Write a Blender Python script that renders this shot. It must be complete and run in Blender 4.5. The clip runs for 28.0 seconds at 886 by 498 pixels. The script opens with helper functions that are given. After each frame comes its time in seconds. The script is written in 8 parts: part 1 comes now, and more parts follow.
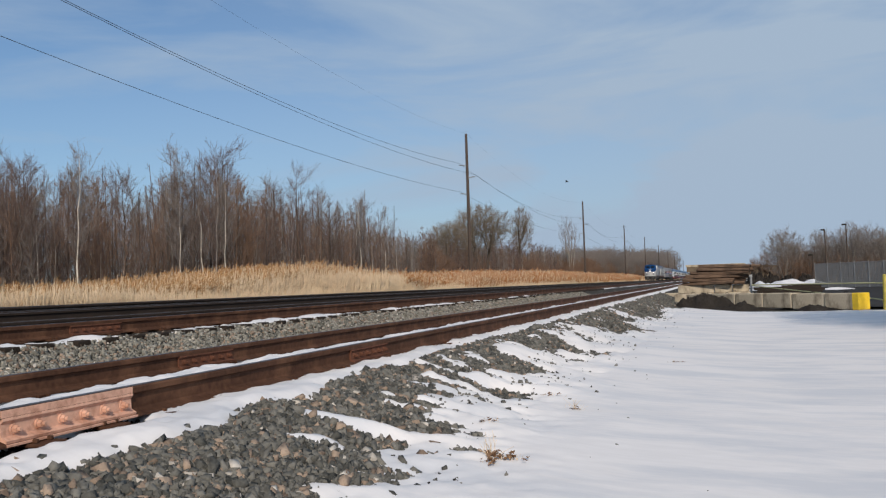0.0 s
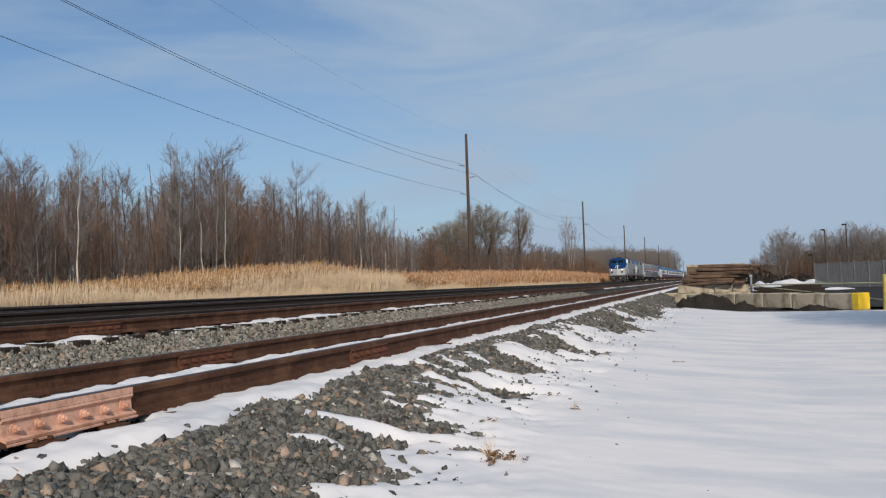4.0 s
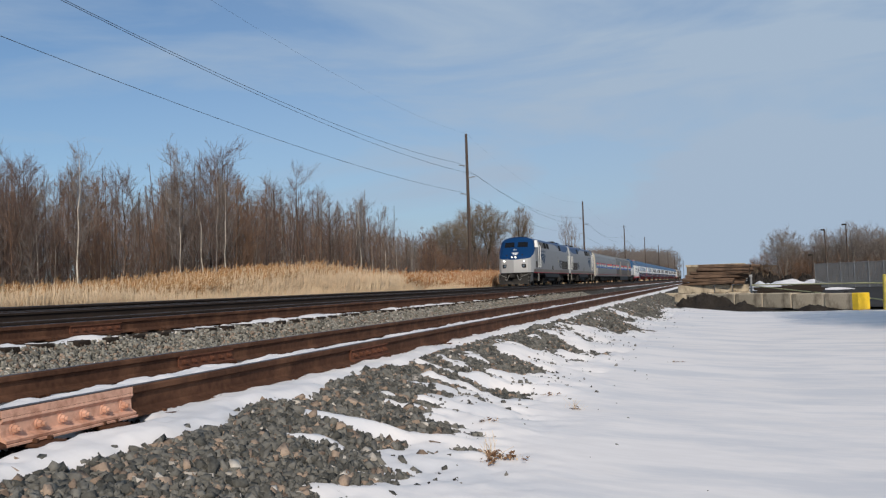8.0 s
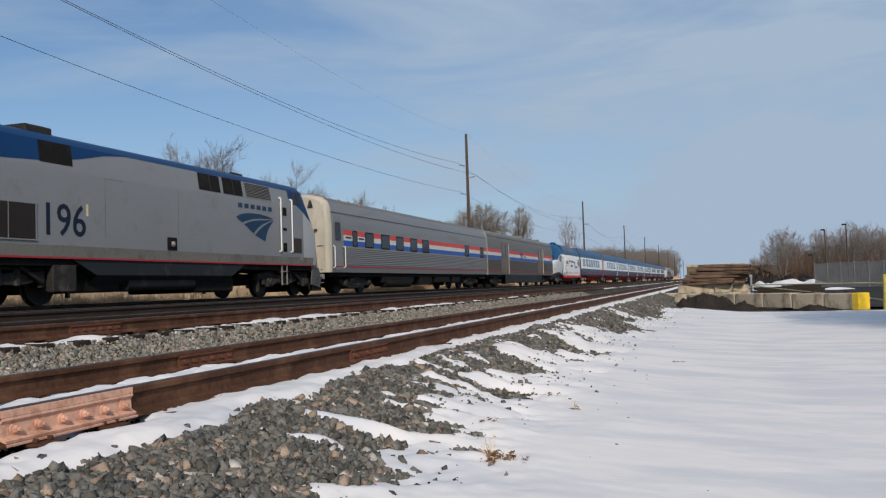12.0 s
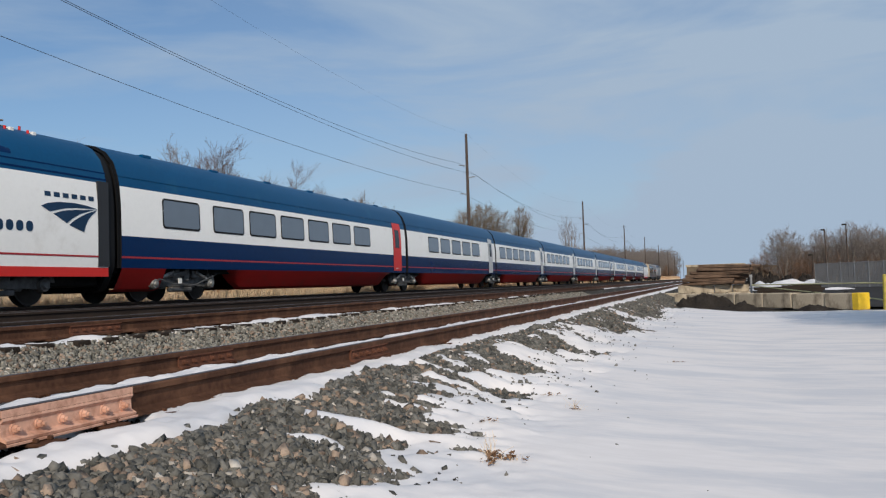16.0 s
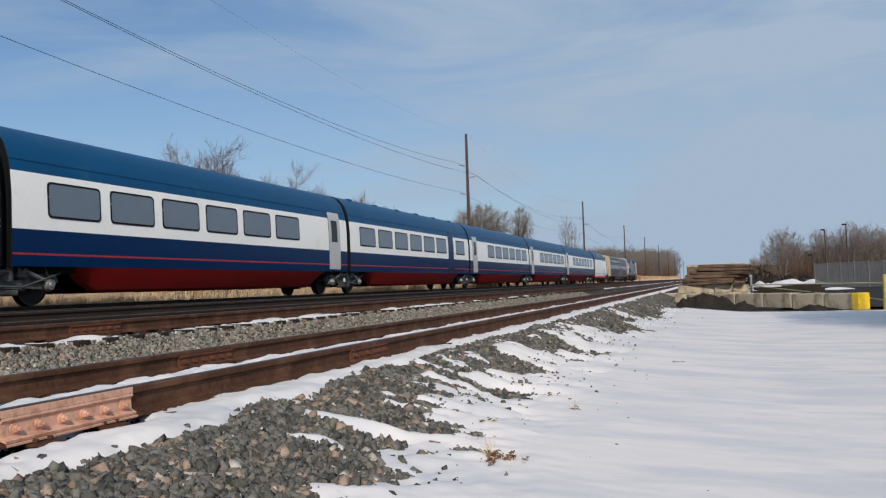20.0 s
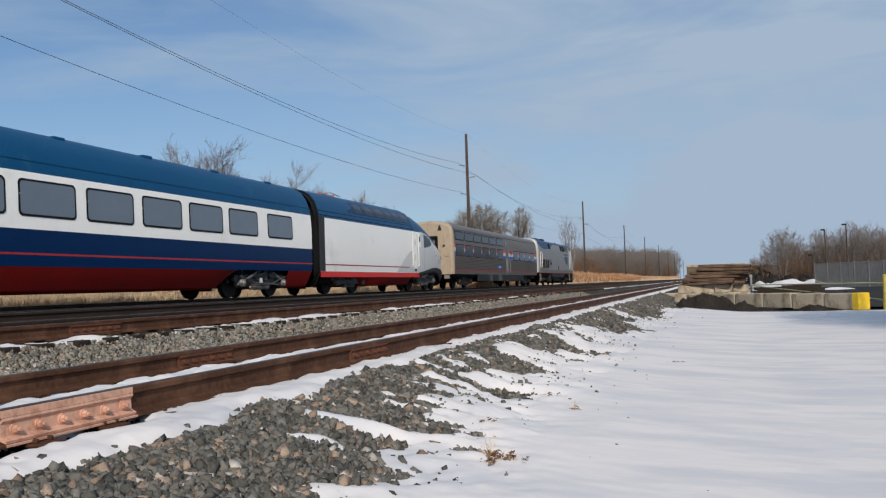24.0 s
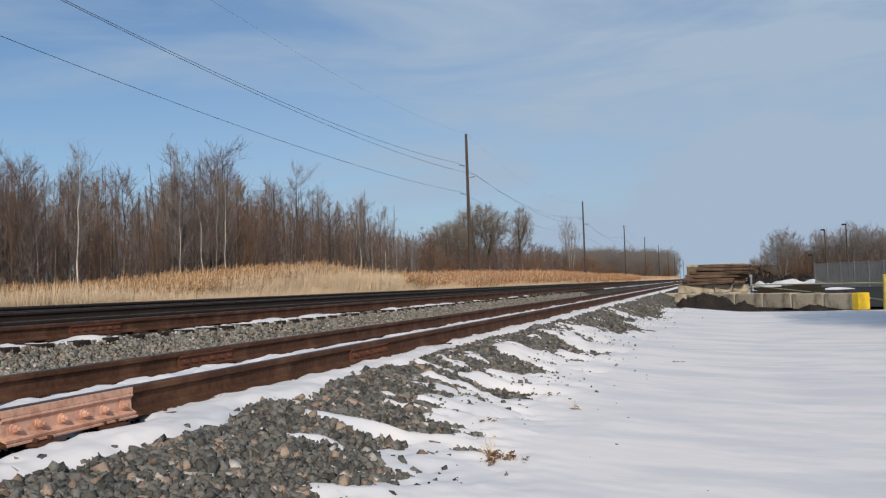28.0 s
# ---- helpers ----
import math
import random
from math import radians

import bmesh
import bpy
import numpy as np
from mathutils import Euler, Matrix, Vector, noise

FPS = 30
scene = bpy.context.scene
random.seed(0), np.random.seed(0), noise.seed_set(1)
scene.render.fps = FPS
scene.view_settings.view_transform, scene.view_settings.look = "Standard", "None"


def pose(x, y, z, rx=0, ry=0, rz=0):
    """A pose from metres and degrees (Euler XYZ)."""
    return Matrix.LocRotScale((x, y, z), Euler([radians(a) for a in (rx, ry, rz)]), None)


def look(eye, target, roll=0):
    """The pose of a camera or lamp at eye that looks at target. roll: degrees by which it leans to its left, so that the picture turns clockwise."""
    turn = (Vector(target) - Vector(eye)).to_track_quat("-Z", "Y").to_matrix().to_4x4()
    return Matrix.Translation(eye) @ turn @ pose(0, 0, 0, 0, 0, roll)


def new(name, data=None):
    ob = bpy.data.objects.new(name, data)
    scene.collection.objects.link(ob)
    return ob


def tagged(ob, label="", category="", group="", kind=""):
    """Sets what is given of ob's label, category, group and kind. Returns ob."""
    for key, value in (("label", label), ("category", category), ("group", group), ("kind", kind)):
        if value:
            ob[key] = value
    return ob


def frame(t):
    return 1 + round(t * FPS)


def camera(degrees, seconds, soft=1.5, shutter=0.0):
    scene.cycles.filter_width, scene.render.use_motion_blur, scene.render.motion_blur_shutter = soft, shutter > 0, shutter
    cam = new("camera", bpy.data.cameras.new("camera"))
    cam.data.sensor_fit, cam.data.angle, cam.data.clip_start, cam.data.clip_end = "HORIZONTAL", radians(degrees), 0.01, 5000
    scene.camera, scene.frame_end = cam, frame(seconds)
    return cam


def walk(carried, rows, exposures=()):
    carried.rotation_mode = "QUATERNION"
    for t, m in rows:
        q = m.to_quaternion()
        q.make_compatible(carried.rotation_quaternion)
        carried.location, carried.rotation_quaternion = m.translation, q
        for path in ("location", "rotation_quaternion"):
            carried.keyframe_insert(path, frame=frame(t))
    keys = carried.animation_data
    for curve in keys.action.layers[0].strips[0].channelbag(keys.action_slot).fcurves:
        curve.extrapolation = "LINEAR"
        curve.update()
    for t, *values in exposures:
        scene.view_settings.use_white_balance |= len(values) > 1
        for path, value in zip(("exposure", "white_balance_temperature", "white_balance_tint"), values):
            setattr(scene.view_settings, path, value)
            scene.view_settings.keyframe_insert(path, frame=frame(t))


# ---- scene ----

# World: x to the right across the tracks, y along the tracks, z up; the snow field lies at z = 0.
EYE = (0.0, 0.0, 1.38)
AHEAD = Vector((-0.30363238, 0.95175067, 0.04447516))
TOP = Vector((0.04477339, -0.03237463, 0.99847245))
SIDE = AHEAD.cross(TOP)
STAND = Matrix.Translation(EYE) @ Matrix((SIDE, TOP, -AHEAD)).transposed().to_4x4()
cam = camera(55.25, 28.0, 1.25)
walk(cam, [(0.0, STAND), (28.0, STAND)])

# ---- light ----
SUN_ELEV, SUN_TURN = radians(31), radians(156)
sun_way = Vector((math.sin(SUN_TURN) * math.cos(SUN_ELEV), math.cos(SUN_TURN) * math.cos(SUN_ELEV), math.sin(SUN_ELEV)))
sun = new("sun", bpy.data.lights.new("sun", "SUN"))
sun.data.energy, sun.data.angle, sun.data.color = 3.35, radians(0.55), (1.0, 0.885, 0.745)
sun.matrix_world = look(sun_way * 200, (0, 0, 0))

world = bpy.data.worlds.new("sky")
scene.world = world
world.use_nodes = True
wn, wl = world.node_tree.nodes, world.node_tree.links
wn.clear()
w_out = wn.new("ShaderNodeOutputWorld")
w_bg = wn.new("ShaderNodeBackground")
w_sky = wn.new("ShaderNodeTexSky")
w_sky.sky_type, w_sky.sun_disc = "NISHITA", False
w_sky.sun_elevation, w_sky.sun_rotation = SUN_ELEV, SUN_TURN
w_sky.air_density, w_sky.dust_density, w_sky.ozone_density = 1.0, 0.6, 1.6
w_co = wn.new("ShaderNodeTexCoord")
w_map = wn.new("ShaderNodeMapping")
w_map.inputs["Rotation"].default_value = (0.18, 0.10, 0.35)
w_map.inputs["Scale"].default_value = (1.3, 1.3, 6.5)
w_noise = wn.new("ShaderNodeTexNoise")
w_noise.inputs["Scale"].default_value, w_noise.inputs["Detail"].default_value = 1.7, 7.0
w_noise.inputs["Roughness"].default_value, w_noise.inputs["Distortion"].default_value = 0.55, 0.5
w_sep = wn.new("ShaderNodeSeparateXYZ")
w_low, w_east, w_cloud = wn.new("ShaderNodeMapRange"), wn.new("ShaderNodeMapRange"), wn.new("ShaderNodeMapRange")
for node, f0, f1, t0, t1 in ((w_low, 0.0, 0.30, 0.52, 0.04), (w_east, -0.75, 0.10, 0.0, 0.52), (w_cloud, 0.43, 0.70, 0.0, 0.75)):
    node.inputs["From Min"].default_value, node.inputs["From Max"].default_value = f0, f1
    node.inputs["To Min"].default_value, node.inputs["To Max"].default_value = t0, t1
w_add, w_add2 = wn.new("ShaderNodeMath"), wn.new("ShaderNodeMath")
w_add.operation = w_add2.operation = "ADD"
w_add2.use_clamp = True
w_tint = wn.new("ShaderNodeMix")
w_tint.data_type, w_tint.blend_type = "RGBA", "MULTIPLY"
w_tint.inputs["Factor"].default_value, w_tint.inputs["B"].default_value = 1.0, (0.61, 0.80, 0.96, 1)
w_mix = wn.new("ShaderNodeMix")
w_mix.data_type = "RGBA"
w_mix.inputs["B"].default_value = (3.68, 4.70, 6.00, 1)
w_bg.inputs["Strength"].default_value = 0.1
wl.new(w_co.outputs["Generated"], w_map.inputs["Vector"])
wl.new(w_co.outputs["Generated"], w_sep.inputs["Vector"])
wl.new(w_map.outputs["Vector"], w_noise.inputs["Vector"])
wl.new(w_noise.outputs["Fac"], w_cloud.inputs["Value"])
wl.new(w_sep.outputs["Z"], w_low.inputs["Value"])
wl.new(w_sep.outputs["X"], w_east.inputs["Value"])
wl.new(w_low.outputs["Result"], w_add.inputs[0])
wl.new(w_east.outputs["Result"], w_add.inputs[1])
wl.new(w_add.outputs[0], w_add2.inputs[0])
wl.new(w_cloud.outputs["Result"], w_add2.inputs[1])
wl.new(w_add2.outputs[0], w_mix.inputs["Factor"])
wl.new(w_sky.outputs["Color"], w_tint.inputs["A"])
wl.new(w_tint.outputs["Result"], w_mix.inputs["A"])
wl.new(w_mix.outputs["Result"], w_bg.inputs["Color"])
wl.new(w_bg.outputs["Background"], w_out.inputs["Surface"])
scene.view_settings.exposure = 0.0


# ---- materials ----
def material(name, base, rough=0.6, metal=0.0, fine=30.0, coarse=1.5, vary=0.18, bump=0.0, dirt=None, dirt_amount=0.0, island=0.0, spec=0.5, stretch=(1, 1, 1), tint=None):
    """A surface with variation at two scales, optional relief, dirt patches and a change from piece to piece."""
    m = bpy.data.materials.new(name)
    m.use_nodes = True
    n, l = m.node_tree.nodes, m.node_tree.links
    b = n["Principled BSDF"]
    b.inputs["Roughness"].default_value, b.inputs["Metallic"].default_value = rough, metal
    b.inputs["Specular IOR Level"].default_value = spec
    co = n.new("ShaderNodeTexCoord")
    mp = n.new("ShaderNodeMapping")
    mp.inputs["Scale"].default_value = stretch
    l.new(co.outputs["Object"], mp.inputs["Vector"])
    f, c = n.new("ShaderNodeTexNoise"), n.new("ShaderNodeTexNoise")
    f.inputs["Scale"].default_value, f.inputs["Detail"].default_value = fine, 5.0
    c.inputs["Scale"].default_value, c.inputs["Detail"].default_value = coarse, 4.0
    l.new(mp.outputs["Vector"], f.inputs["Vector"])
    l.new(mp.outputs["Vector"], c.inputs["Vector"])
    add = n.new("ShaderNodeMath")
    add.operation = "ADD"
    l.new(f.outputs["Fac"], add.inputs[0])
    l.new(c.outputs["Fac"], add.inputs[1])
    last = add.outputs[0]
    if island:
        g = n.new("ShaderNodeNewGeometry")
        ia = n.new("ShaderNodeMath")
        ia.operation = "MULTIPLY_ADD"
        l.new(g.outputs["Random Per Island"], ia.inputs[0])
        ia.inputs[1].default_value = island
        l.new(last, ia.inputs[2])
        last = ia.outputs[0]
    ramp = n.new("ShaderNodeMapRange")
    ramp.inputs["From Min"].default_value, ramp.inputs["From Max"].default_value = 0.65, 1.35 + island
    l.new(last, ramp.inputs["Value"])
    mix = n.new("ShaderNodeMix")
    mix.data_type = "RGBA"
    lo = [v * (1 - vary) for v in base]
    hi = [min(1, v * (1 + vary)) for v in (tint or base)]
    mix.inputs["A"].default_value, mix.inputs["B"].default_value = (*lo, 1), (*hi, 1)
    l.new(ramp.outputs["Result"], mix.inputs["Factor"])
    colour = mix.outputs["Result"]
    if dirt:
        d = n.new("ShaderNodeTexNoise")
        d.inputs["Scale"].default_value, d.inputs["Detail"].default_value, d.inputs["Roughness"].default_value = coarse * 1.7 + 0.3, 8.0, 0.65
        l.new(mp.outputs["Vector"], d.inputs["Vector"])
        dr = n.new("ShaderNodeMapRange")
        dr.inputs["From Min"].default_value, dr.inputs["From Max"].default_value = 0.62 - dirt_amount * 0.3, 0.78 - dirt_amount * 0.3
        l.new(d.outputs["Fac"], dr.inputs["Value"])
        dm = n.new("ShaderNodeMix")
        dm.data_type = "RGBA"
        dm.inputs["B"].default_value = (*dirt, 1)
        l.new(dr.outputs["Result"], dm.inputs["Factor"])
        l.new(colour, dm.inputs["A"])
        colour = dm.outputs["Result"]
    l.new(colour, b.inputs["Base Color"])
    if bump:
        bp = n.new("ShaderNodeBump")
        bp.inputs["Strength"].default_value, bp.inputs["Distance"].default_value = min(1.0, bump), 0.02
        l.new(f.outputs["Fac"], bp.inputs["Height"])
        l.new(bp.outputs["Normal"], b.inputs["Normal"])
    return m


def glowing(name, colour, strength):
    m = material(name, colour, 0.2)
    b = m.node_tree.nodes["Principled BSDF"]
    b.inputs["Emission Color"].default_value, b.inputs["Emission Strength"].default_value = (*colour, 1), strength
    return m


SNOW = material("snow", (0.765, 0.735, 0.728), 0.65, fine=7.0, coarse=0.35, vary=0.06, bump=0.12, dirt=(0.63, 0.628, 0.65), dirt_amount=0.55, spec=0.15, stretch=(0.5, 1.5, 1))
BED = material("ballast_bed", (0.036, 0.034, 0.031), 0.95, fine=45.0, coarse=1.2, vary=0.5, bump=1.0, dirt=(0.10, 0.09, 0.075), dirt_amount=0.4, spec=0.12)
STONE = material("ballast_stone", (0.036, 0.039, 0.037), 0.9, fine=60.0, coarse=9.0, vary=0.35, bump=0.3, island=1.2, tint=(0.165, 0.158, 0.142), spec=0.12)
STONE_PALE = material("pale_ballast_stone", (0.075, 0.076, 0.068), 0.9, fine=60.0, coarse=9.0, vary=0.4, bump=0.3, island=1.2, tint=(0.27, 0.255, 0.22), spec=0.12)
STONE_WHITE = material("whitish_ballast_stone", (0.32, 0.29, 0.26), 0.9, fine=60.0, coarse=9.0, vary=0.25, bump=0.3, island=1.0, tint=(0.52, 0.48, 0.43), spec=0.12)
STONE_WARM = material("ballast_stone_warm", (0.115, 0.085, 0.068), 0.9, fine=60.0, coarse=9.0, vary=0.25, bump=0.3, island=1.2, tint=(0.34, 0.26, 0.20), spec=0.12)
RAIL_RUST = material("rusty_rail_steel", (0.082, 0.040, 0.025), 0.75, 0.2, fine=25.0, coarse=1.3, vary=0.35, bump=0.2, dirt=(0.15, 0.075, 0.045), dirt_amount=0.45, spec=0.12)
RAIL_DARK = material("dark_rail_steel", (0.036, 0.026, 0.021), 0.8, 0.1, spec=0.2, fine=25.0, coarse=1.3, vary=0.35, bump=0.2, dirt=(0.05, 0.032, 0.024), dirt_amount=0.35)
RAIL_HEAD = material("worn_rail_head", (0.11, 0.10, 0.10), 0.55, 0.6, fine=40.0, coarse=2.0, vary=0.2, dirt=(0.10, 0.07, 0.055), dirt_amount=0.4)
BAR_PAINT = material("orange_primer", (0.62, 0.355, 0.255), 0.8, fine=35.0, coarse=5.0, vary=0.14, bump=0.25, dirt=(0.40, 0.20, 0.13), dirt_amount=0.38)
BAR_RUST = material("rusty_joint_bar", (0.115, 0.05, 0.032), 0.85, fine=35.0, coarse=4.0, vary=0.35, bump=0.3, spec=0.12)
TIE = material("creosoted_tie", (0.035, 0.027, 0.022), 0.9, fine=30.0, coarse=2.0, vary=0.4, bump=0.6, stretch=(0.3, 3, 3), spec=0.12)
OLD_TIE = material("weathered_tie", (0.175, 0.115, 0.08), 0.9, fine=24.0, coarse=2.0, vary=0.45, bump=0.8, stretch=(0.3, 3, 3), dirt=(0.05, 0.035, 0.028), dirt_amount=0.5, spec=0.12)
CONCRETE = material("weathered_concrete", (0.47, 0.40, 0.30), 0.9, fine=20.0, coarse=0.5, vary=0.2, bump=0.4, dirt=(0.11, 0.085, 0.06), dirt_amount=0.52, stretch=(1, 1, 0.5), spec=0.12)
YELLOW = material("yellow_paint", (0.80, 0.52, 0.025), 0.55, fine=15.0, coarse=2.5, vary=0.12, bump=0.1, dirt=(0.45, 0.32, 0.10), dirt_amount=0.05)
POST_YELLOW = material("worn_yellow_paint", (0.52, 0.42, 0.07), 0.6, fine=15.0, coarse=2.5, vary=0.2, dirt=(0.30, 0.24, 0.10), dirt_amount=0.3)
PALE_YELLOW = material("faded_yellow_paint", (0.60, 0.55, 0.28), 0.55, fine=15.0, coarse=2.5, vary=0.15)
DIRT = material("dark_earth", (0.028, 0.024, 0.021), 0.95, fine=14.0, coarse=1.5, vary=0.5, bump=1.0, spec=0.12)
ASPHALT = material("dark_yard_ground", (0.034, 0.031, 0.030), 0.95, fine=14.0, coarse=0.7, vary=0.4, bump=0.5, spec=0.12)
REED = material("dry_reed", (0.76, 0.60, 0.42), 0.8, fine=3.0, coarse=0.35, vary=0.16, island=1.0, spec=0.12)
PLUME = material("reed_plume", (0.46, 0.25, 0.105), 0.9, fine=3.0, coarse=0.35, vary=0.3, island=1.0, spec=0.12)
PLUME_RUST = material("rust_reed_plume", (0.46, 0.20, 0.08), 0.9, fine=3.0, coarse=0.35, vary=0.3, island=1.0, spec=0.12)
BARK = material("grey_brown_bark", (0.10, 0.08, 0.067), 0.9, fine=18.0, coarse=2.0, vary=0.35, bump=0.5, spec=0.12)
BIRCH = material("pale_birch_bark", (0.60, 0.54, 0.46), 0.8, fine=12.0, coarse=3.0, vary=0.2, dirt=(0.12, 0.10, 0.085), dirt_amount=0.2, spec=0.12)
TWIG = material("bare_twigs", (0.160, 0.113, 0.096), 0.9, fine=2.0, coarse=0.3, vary=0.3, island=0.6, spec=0.12)
TWIG_WARM = material("warm_twigs", (0.235, 0.150, 0.105), 0.9, fine=2.0, coarse=0.3, vary=0.3, island=0.6, spec=0.12)
TWIG_GREY = material("grey_twigs", (0.235, 0.205, 0.187), 0.9, fine=2.0, coarse=0.3, vary=0.3, island=0.6, spec=0.12)
TWIG_OLIVE = material("olive_brown_twigs", (0.225, 0.18, 0.135), 0.9, fine=2.0, coarse=0.3, vary=0.3, island=0.6, spec=0.12)
PALE_BARK = material("pale_grey_bark", (0.30, 0.265, 0.23), 0.9, fine=18.0, coarse=2.0, vary=0.3, bump=0.4, spec=0.12)
POLE = material("pole_timber", (0.085, 0.065, 0.055), 0.85, fine=20.0, coarse=1.0, vary=0.3, bump=0.3, stretch=(3, 3, 0.3), spec=0.12)
WIRE = material("cable", (0.07, 0.08, 0.09), 0.6, 0.5)
GALV = material("galvanised_steel", (0.36, 0.36, 0.36), 0.5, 0.6, fine=20.0, coarse=2.0, vary=0.12)
FENCE = material("grey_fence_mesh", (0.27, 0.265, 0.255), 0.7, 0.2, fine=8.0, coarse=0.6, vary=0.2)
GRASS = material("winter_grass", (0.12, 0.09, 0.06), 0.95, fine=6.0, coarse=0.3, vary=0.4, bump=0.6, spec=0.12)

SILVER = material("silver_paint", (0.225, 0.228, 0.235), 0.45, 0.2, fine=14.0, coarse=0.5, vary=0.05, dirt=(0.195, 0.19, 0.18), dirt_amount=0.2)
GRIMY = material("grimy_silver_paint", (0.185, 0.178, 0.158), 0.6, 0.1, fine=14.0, coarse=0.9, vary=0.12, dirt=(0.13, 0.12, 0.10), dirt_amount=0.4)
NOSE_WHITE = material("light_silver_paint", (0.42, 0.42, 0.42), 0.4, 0.1, fine=14.0, coarse=0.6, vary=0.05, dirt=(0.38, 0.36, 0.33), dirt_amount=0.15)
BLUE = material("locomotive_blue", (0.003, 0.034, 0.115), 0.4, 0.0, spec=0.15, fine=14.0, coarse=0.6, vary=0.08)
LOGO_BLUE = material("lettering_blue", (0.012, 0.040, 0.090), 0.5, spec=0.2)
NUMBER_BLUE = material("number_blue", (0.007, 0.013, 0.032), 0.5, spec=0.2)
RED = material("red_stripe", (0.36, 0.018, 0.025), 0.5, fine=10.0, coarse=0.8, vary=0.12)
GLASS = material("dark_window_glass", (0.008, 0.009, 0.011), 0.10, spec=0.25, vary=0.1)
TINTED_GLASS = material("tinted_window_glass", (0.13, 0.165, 0.21), 0.12, spec=0.6, vary=0.06)
GRILLE = material("dark_brown_grille", (0.040, 0.029, 0.023), 0.7, 0.2, vary=0.2)
LOUVRE = material("louvre_metal", (0.26, 0.25, 0.23), 0.6, 0.3, vary=0.15)
BLACK = material("underframe_black", (0.007, 0.0065, 0.006), 0.85, spec=0.2, fine=10.0, coarse=1.0, vary=0.4, bump=0.2, dirt=(0.018, 0.016, 0.014), dirt_amount=0.3)
TRUCK_GREY = material("grey_truck_steel", (0.10, 0.10, 0.10), 0.7, 0.2, fine=10.0, coarse=1.0, vary=0.4, bump=0.2, dirt=(0.04, 0.038, 0.036), dirt_amount=0.4)
AXLE_METAL = material("bare_axle_metal", (0.30, 0.30, 0.29), 0.5, 0.5, fine=12.0, coarse=2.0, vary=0.3, dirt=(0.09, 0.085, 0.08), dirt_amount=0.4)
TRUCK = material("dusty_truck_steel", (0.026, 0.024, 0.022), 0.8, spec=0.25, fine=10.0, coarse=1.0, vary=0.4, bump=0.2, dirt=(0.075, 0.065, 0.055), dirt_amount=0.3)
WHEEL = material("wheel_steel", (0.025, 0.022, 0.02), 0.6, 0.4, fine=10.0, vary=0.3)
TANK = material("dark_grey_tank", (0.018, 0.021, 0.024), 0.6, spec=0.2, fine=10.0, coarse=0.8, vary=0.2, dirt=(0.062, 0.053, 0.043), dirt_amount=0.3)
STAINLESS = material("dull_stainless_steel", (0.148, 0.131, 0.113), 0.45, 0.3, fine=20.0, coarse=0.5, vary=0.08, dirt=(0.118, 0.104, 0.09), dirt_amount=0.3, stretch=(1, 0.25, 2))
STAINLESS_LIGHT = material("bright_stainless_steel", (0.25, 0.245, 0.24), 0.42, 0.45, fine=20.0, coarse=0.5, vary=0.08, dirt=(0.21, 0.195, 0.18), dirt_amount=0.3, stretch=(1, 0.25, 2))
FLUTED = material("grimy_corrugated_steel", (0.112, 0.092, 0.073), 0.5, 0.3, fine=20.0, coarse=0.5, vary=0.1, dirt=(0.075, 0.058, 0.044), dirt_amount=0.35, stretch=(1, 0.25, 2))
END_TAN = material("weathered_cream_end", (0.40, 0.325, 0.24), 0.7, fine=9.0, coarse=0.7, vary=0.14, dirt=(0.27, 0.15, 0.07), dirt_amount=0.3, stretch=(1, 1, 0.4))
STRIPE_RED = material("bright_red_band", (0.60, 0.05, 0.04), 0.5, fine=10.0, coarse=0.8, vary=0.1)
STRIPE_WHITE = material("white_band", (0.62, 0.60, 0.56), 0.5, fine=10.0, coarse=0.8, vary=0.08)
STRIPE_BLUE = material("bright_blue_band", (0.006, 0.085, 0.38), 0.5, fine=10.0, coarse=0.8, vary=0.1)
ROOF_BLUE = material("coach_roof_blue", (0.002, 0.062, 0.162), 0.38, spec=0.12, fine=10.0, coarse=0.4, vary=0.10, dirt=(0.010, 0.085, 0.18), dirt_amount=0.2)
NAVY = material("coach_navy", (0.0006, 0.021, 0.088), 0.22, spec=0.10, fine=10.0, coarse=0.5, vary=0.08)
WHITE = material("coach_white", (0.92, 0.92, 0.90), 0.35, fine=10.0, coarse=0.4, vary=0.03, dirt=(0.80, 0.79, 0.76), dirt_amount=0.15)
SKIRT_RED = material("skirt_red", (0.28, 0.013, 0.012), 0.5, spec=0.15, fine=10.0, coarse=0.6, vary=0.12, dirt=(0.19, 0.018, 0.016), dirt_amount=0.25)
DOOR_RED = material("door_red", (0.60, 0.028, 0.022), 0.4, spec=0.25, vary=0.06)
DOOR_GREY = material("door_grey", (0.50, 0.51, 0.52), 0.4, vary=0.06)
NOSE_GREY = material("nose_grey", (0.62, 0.63, 0.64), 0.35, vary=0.05)
WORN_DOOR = material("worn_tan_door", (0.15, 0.125, 0.095), 0.55, 0.2, fine=10.0, coarse=0.8, vary=0.15, dirt=(0.19, 0.14, 0.085), dirt_amount=0.3, stretch=(1, 1, 0.4))
DEAD_LEAF = material("dead_leaf", (0.19, 0.115, 0.07), 0.95, spec=0.05, fine=40.0, coarse=8.0, vary=0.3)
CHARCOAL = material("charcoal_fairing", (0.03, 0.032, 0.036), 0.5, spec=0.25, vary=0.15)
GANGWAY = material("black_rubber_gangway", (0.007, 0.007, 0.008), 0.6, spec=0.2, vary=0.2)
HANDRAIL = material("white_handrail", (0.70, 0.70, 0.68), 0.4, vary=0.05)
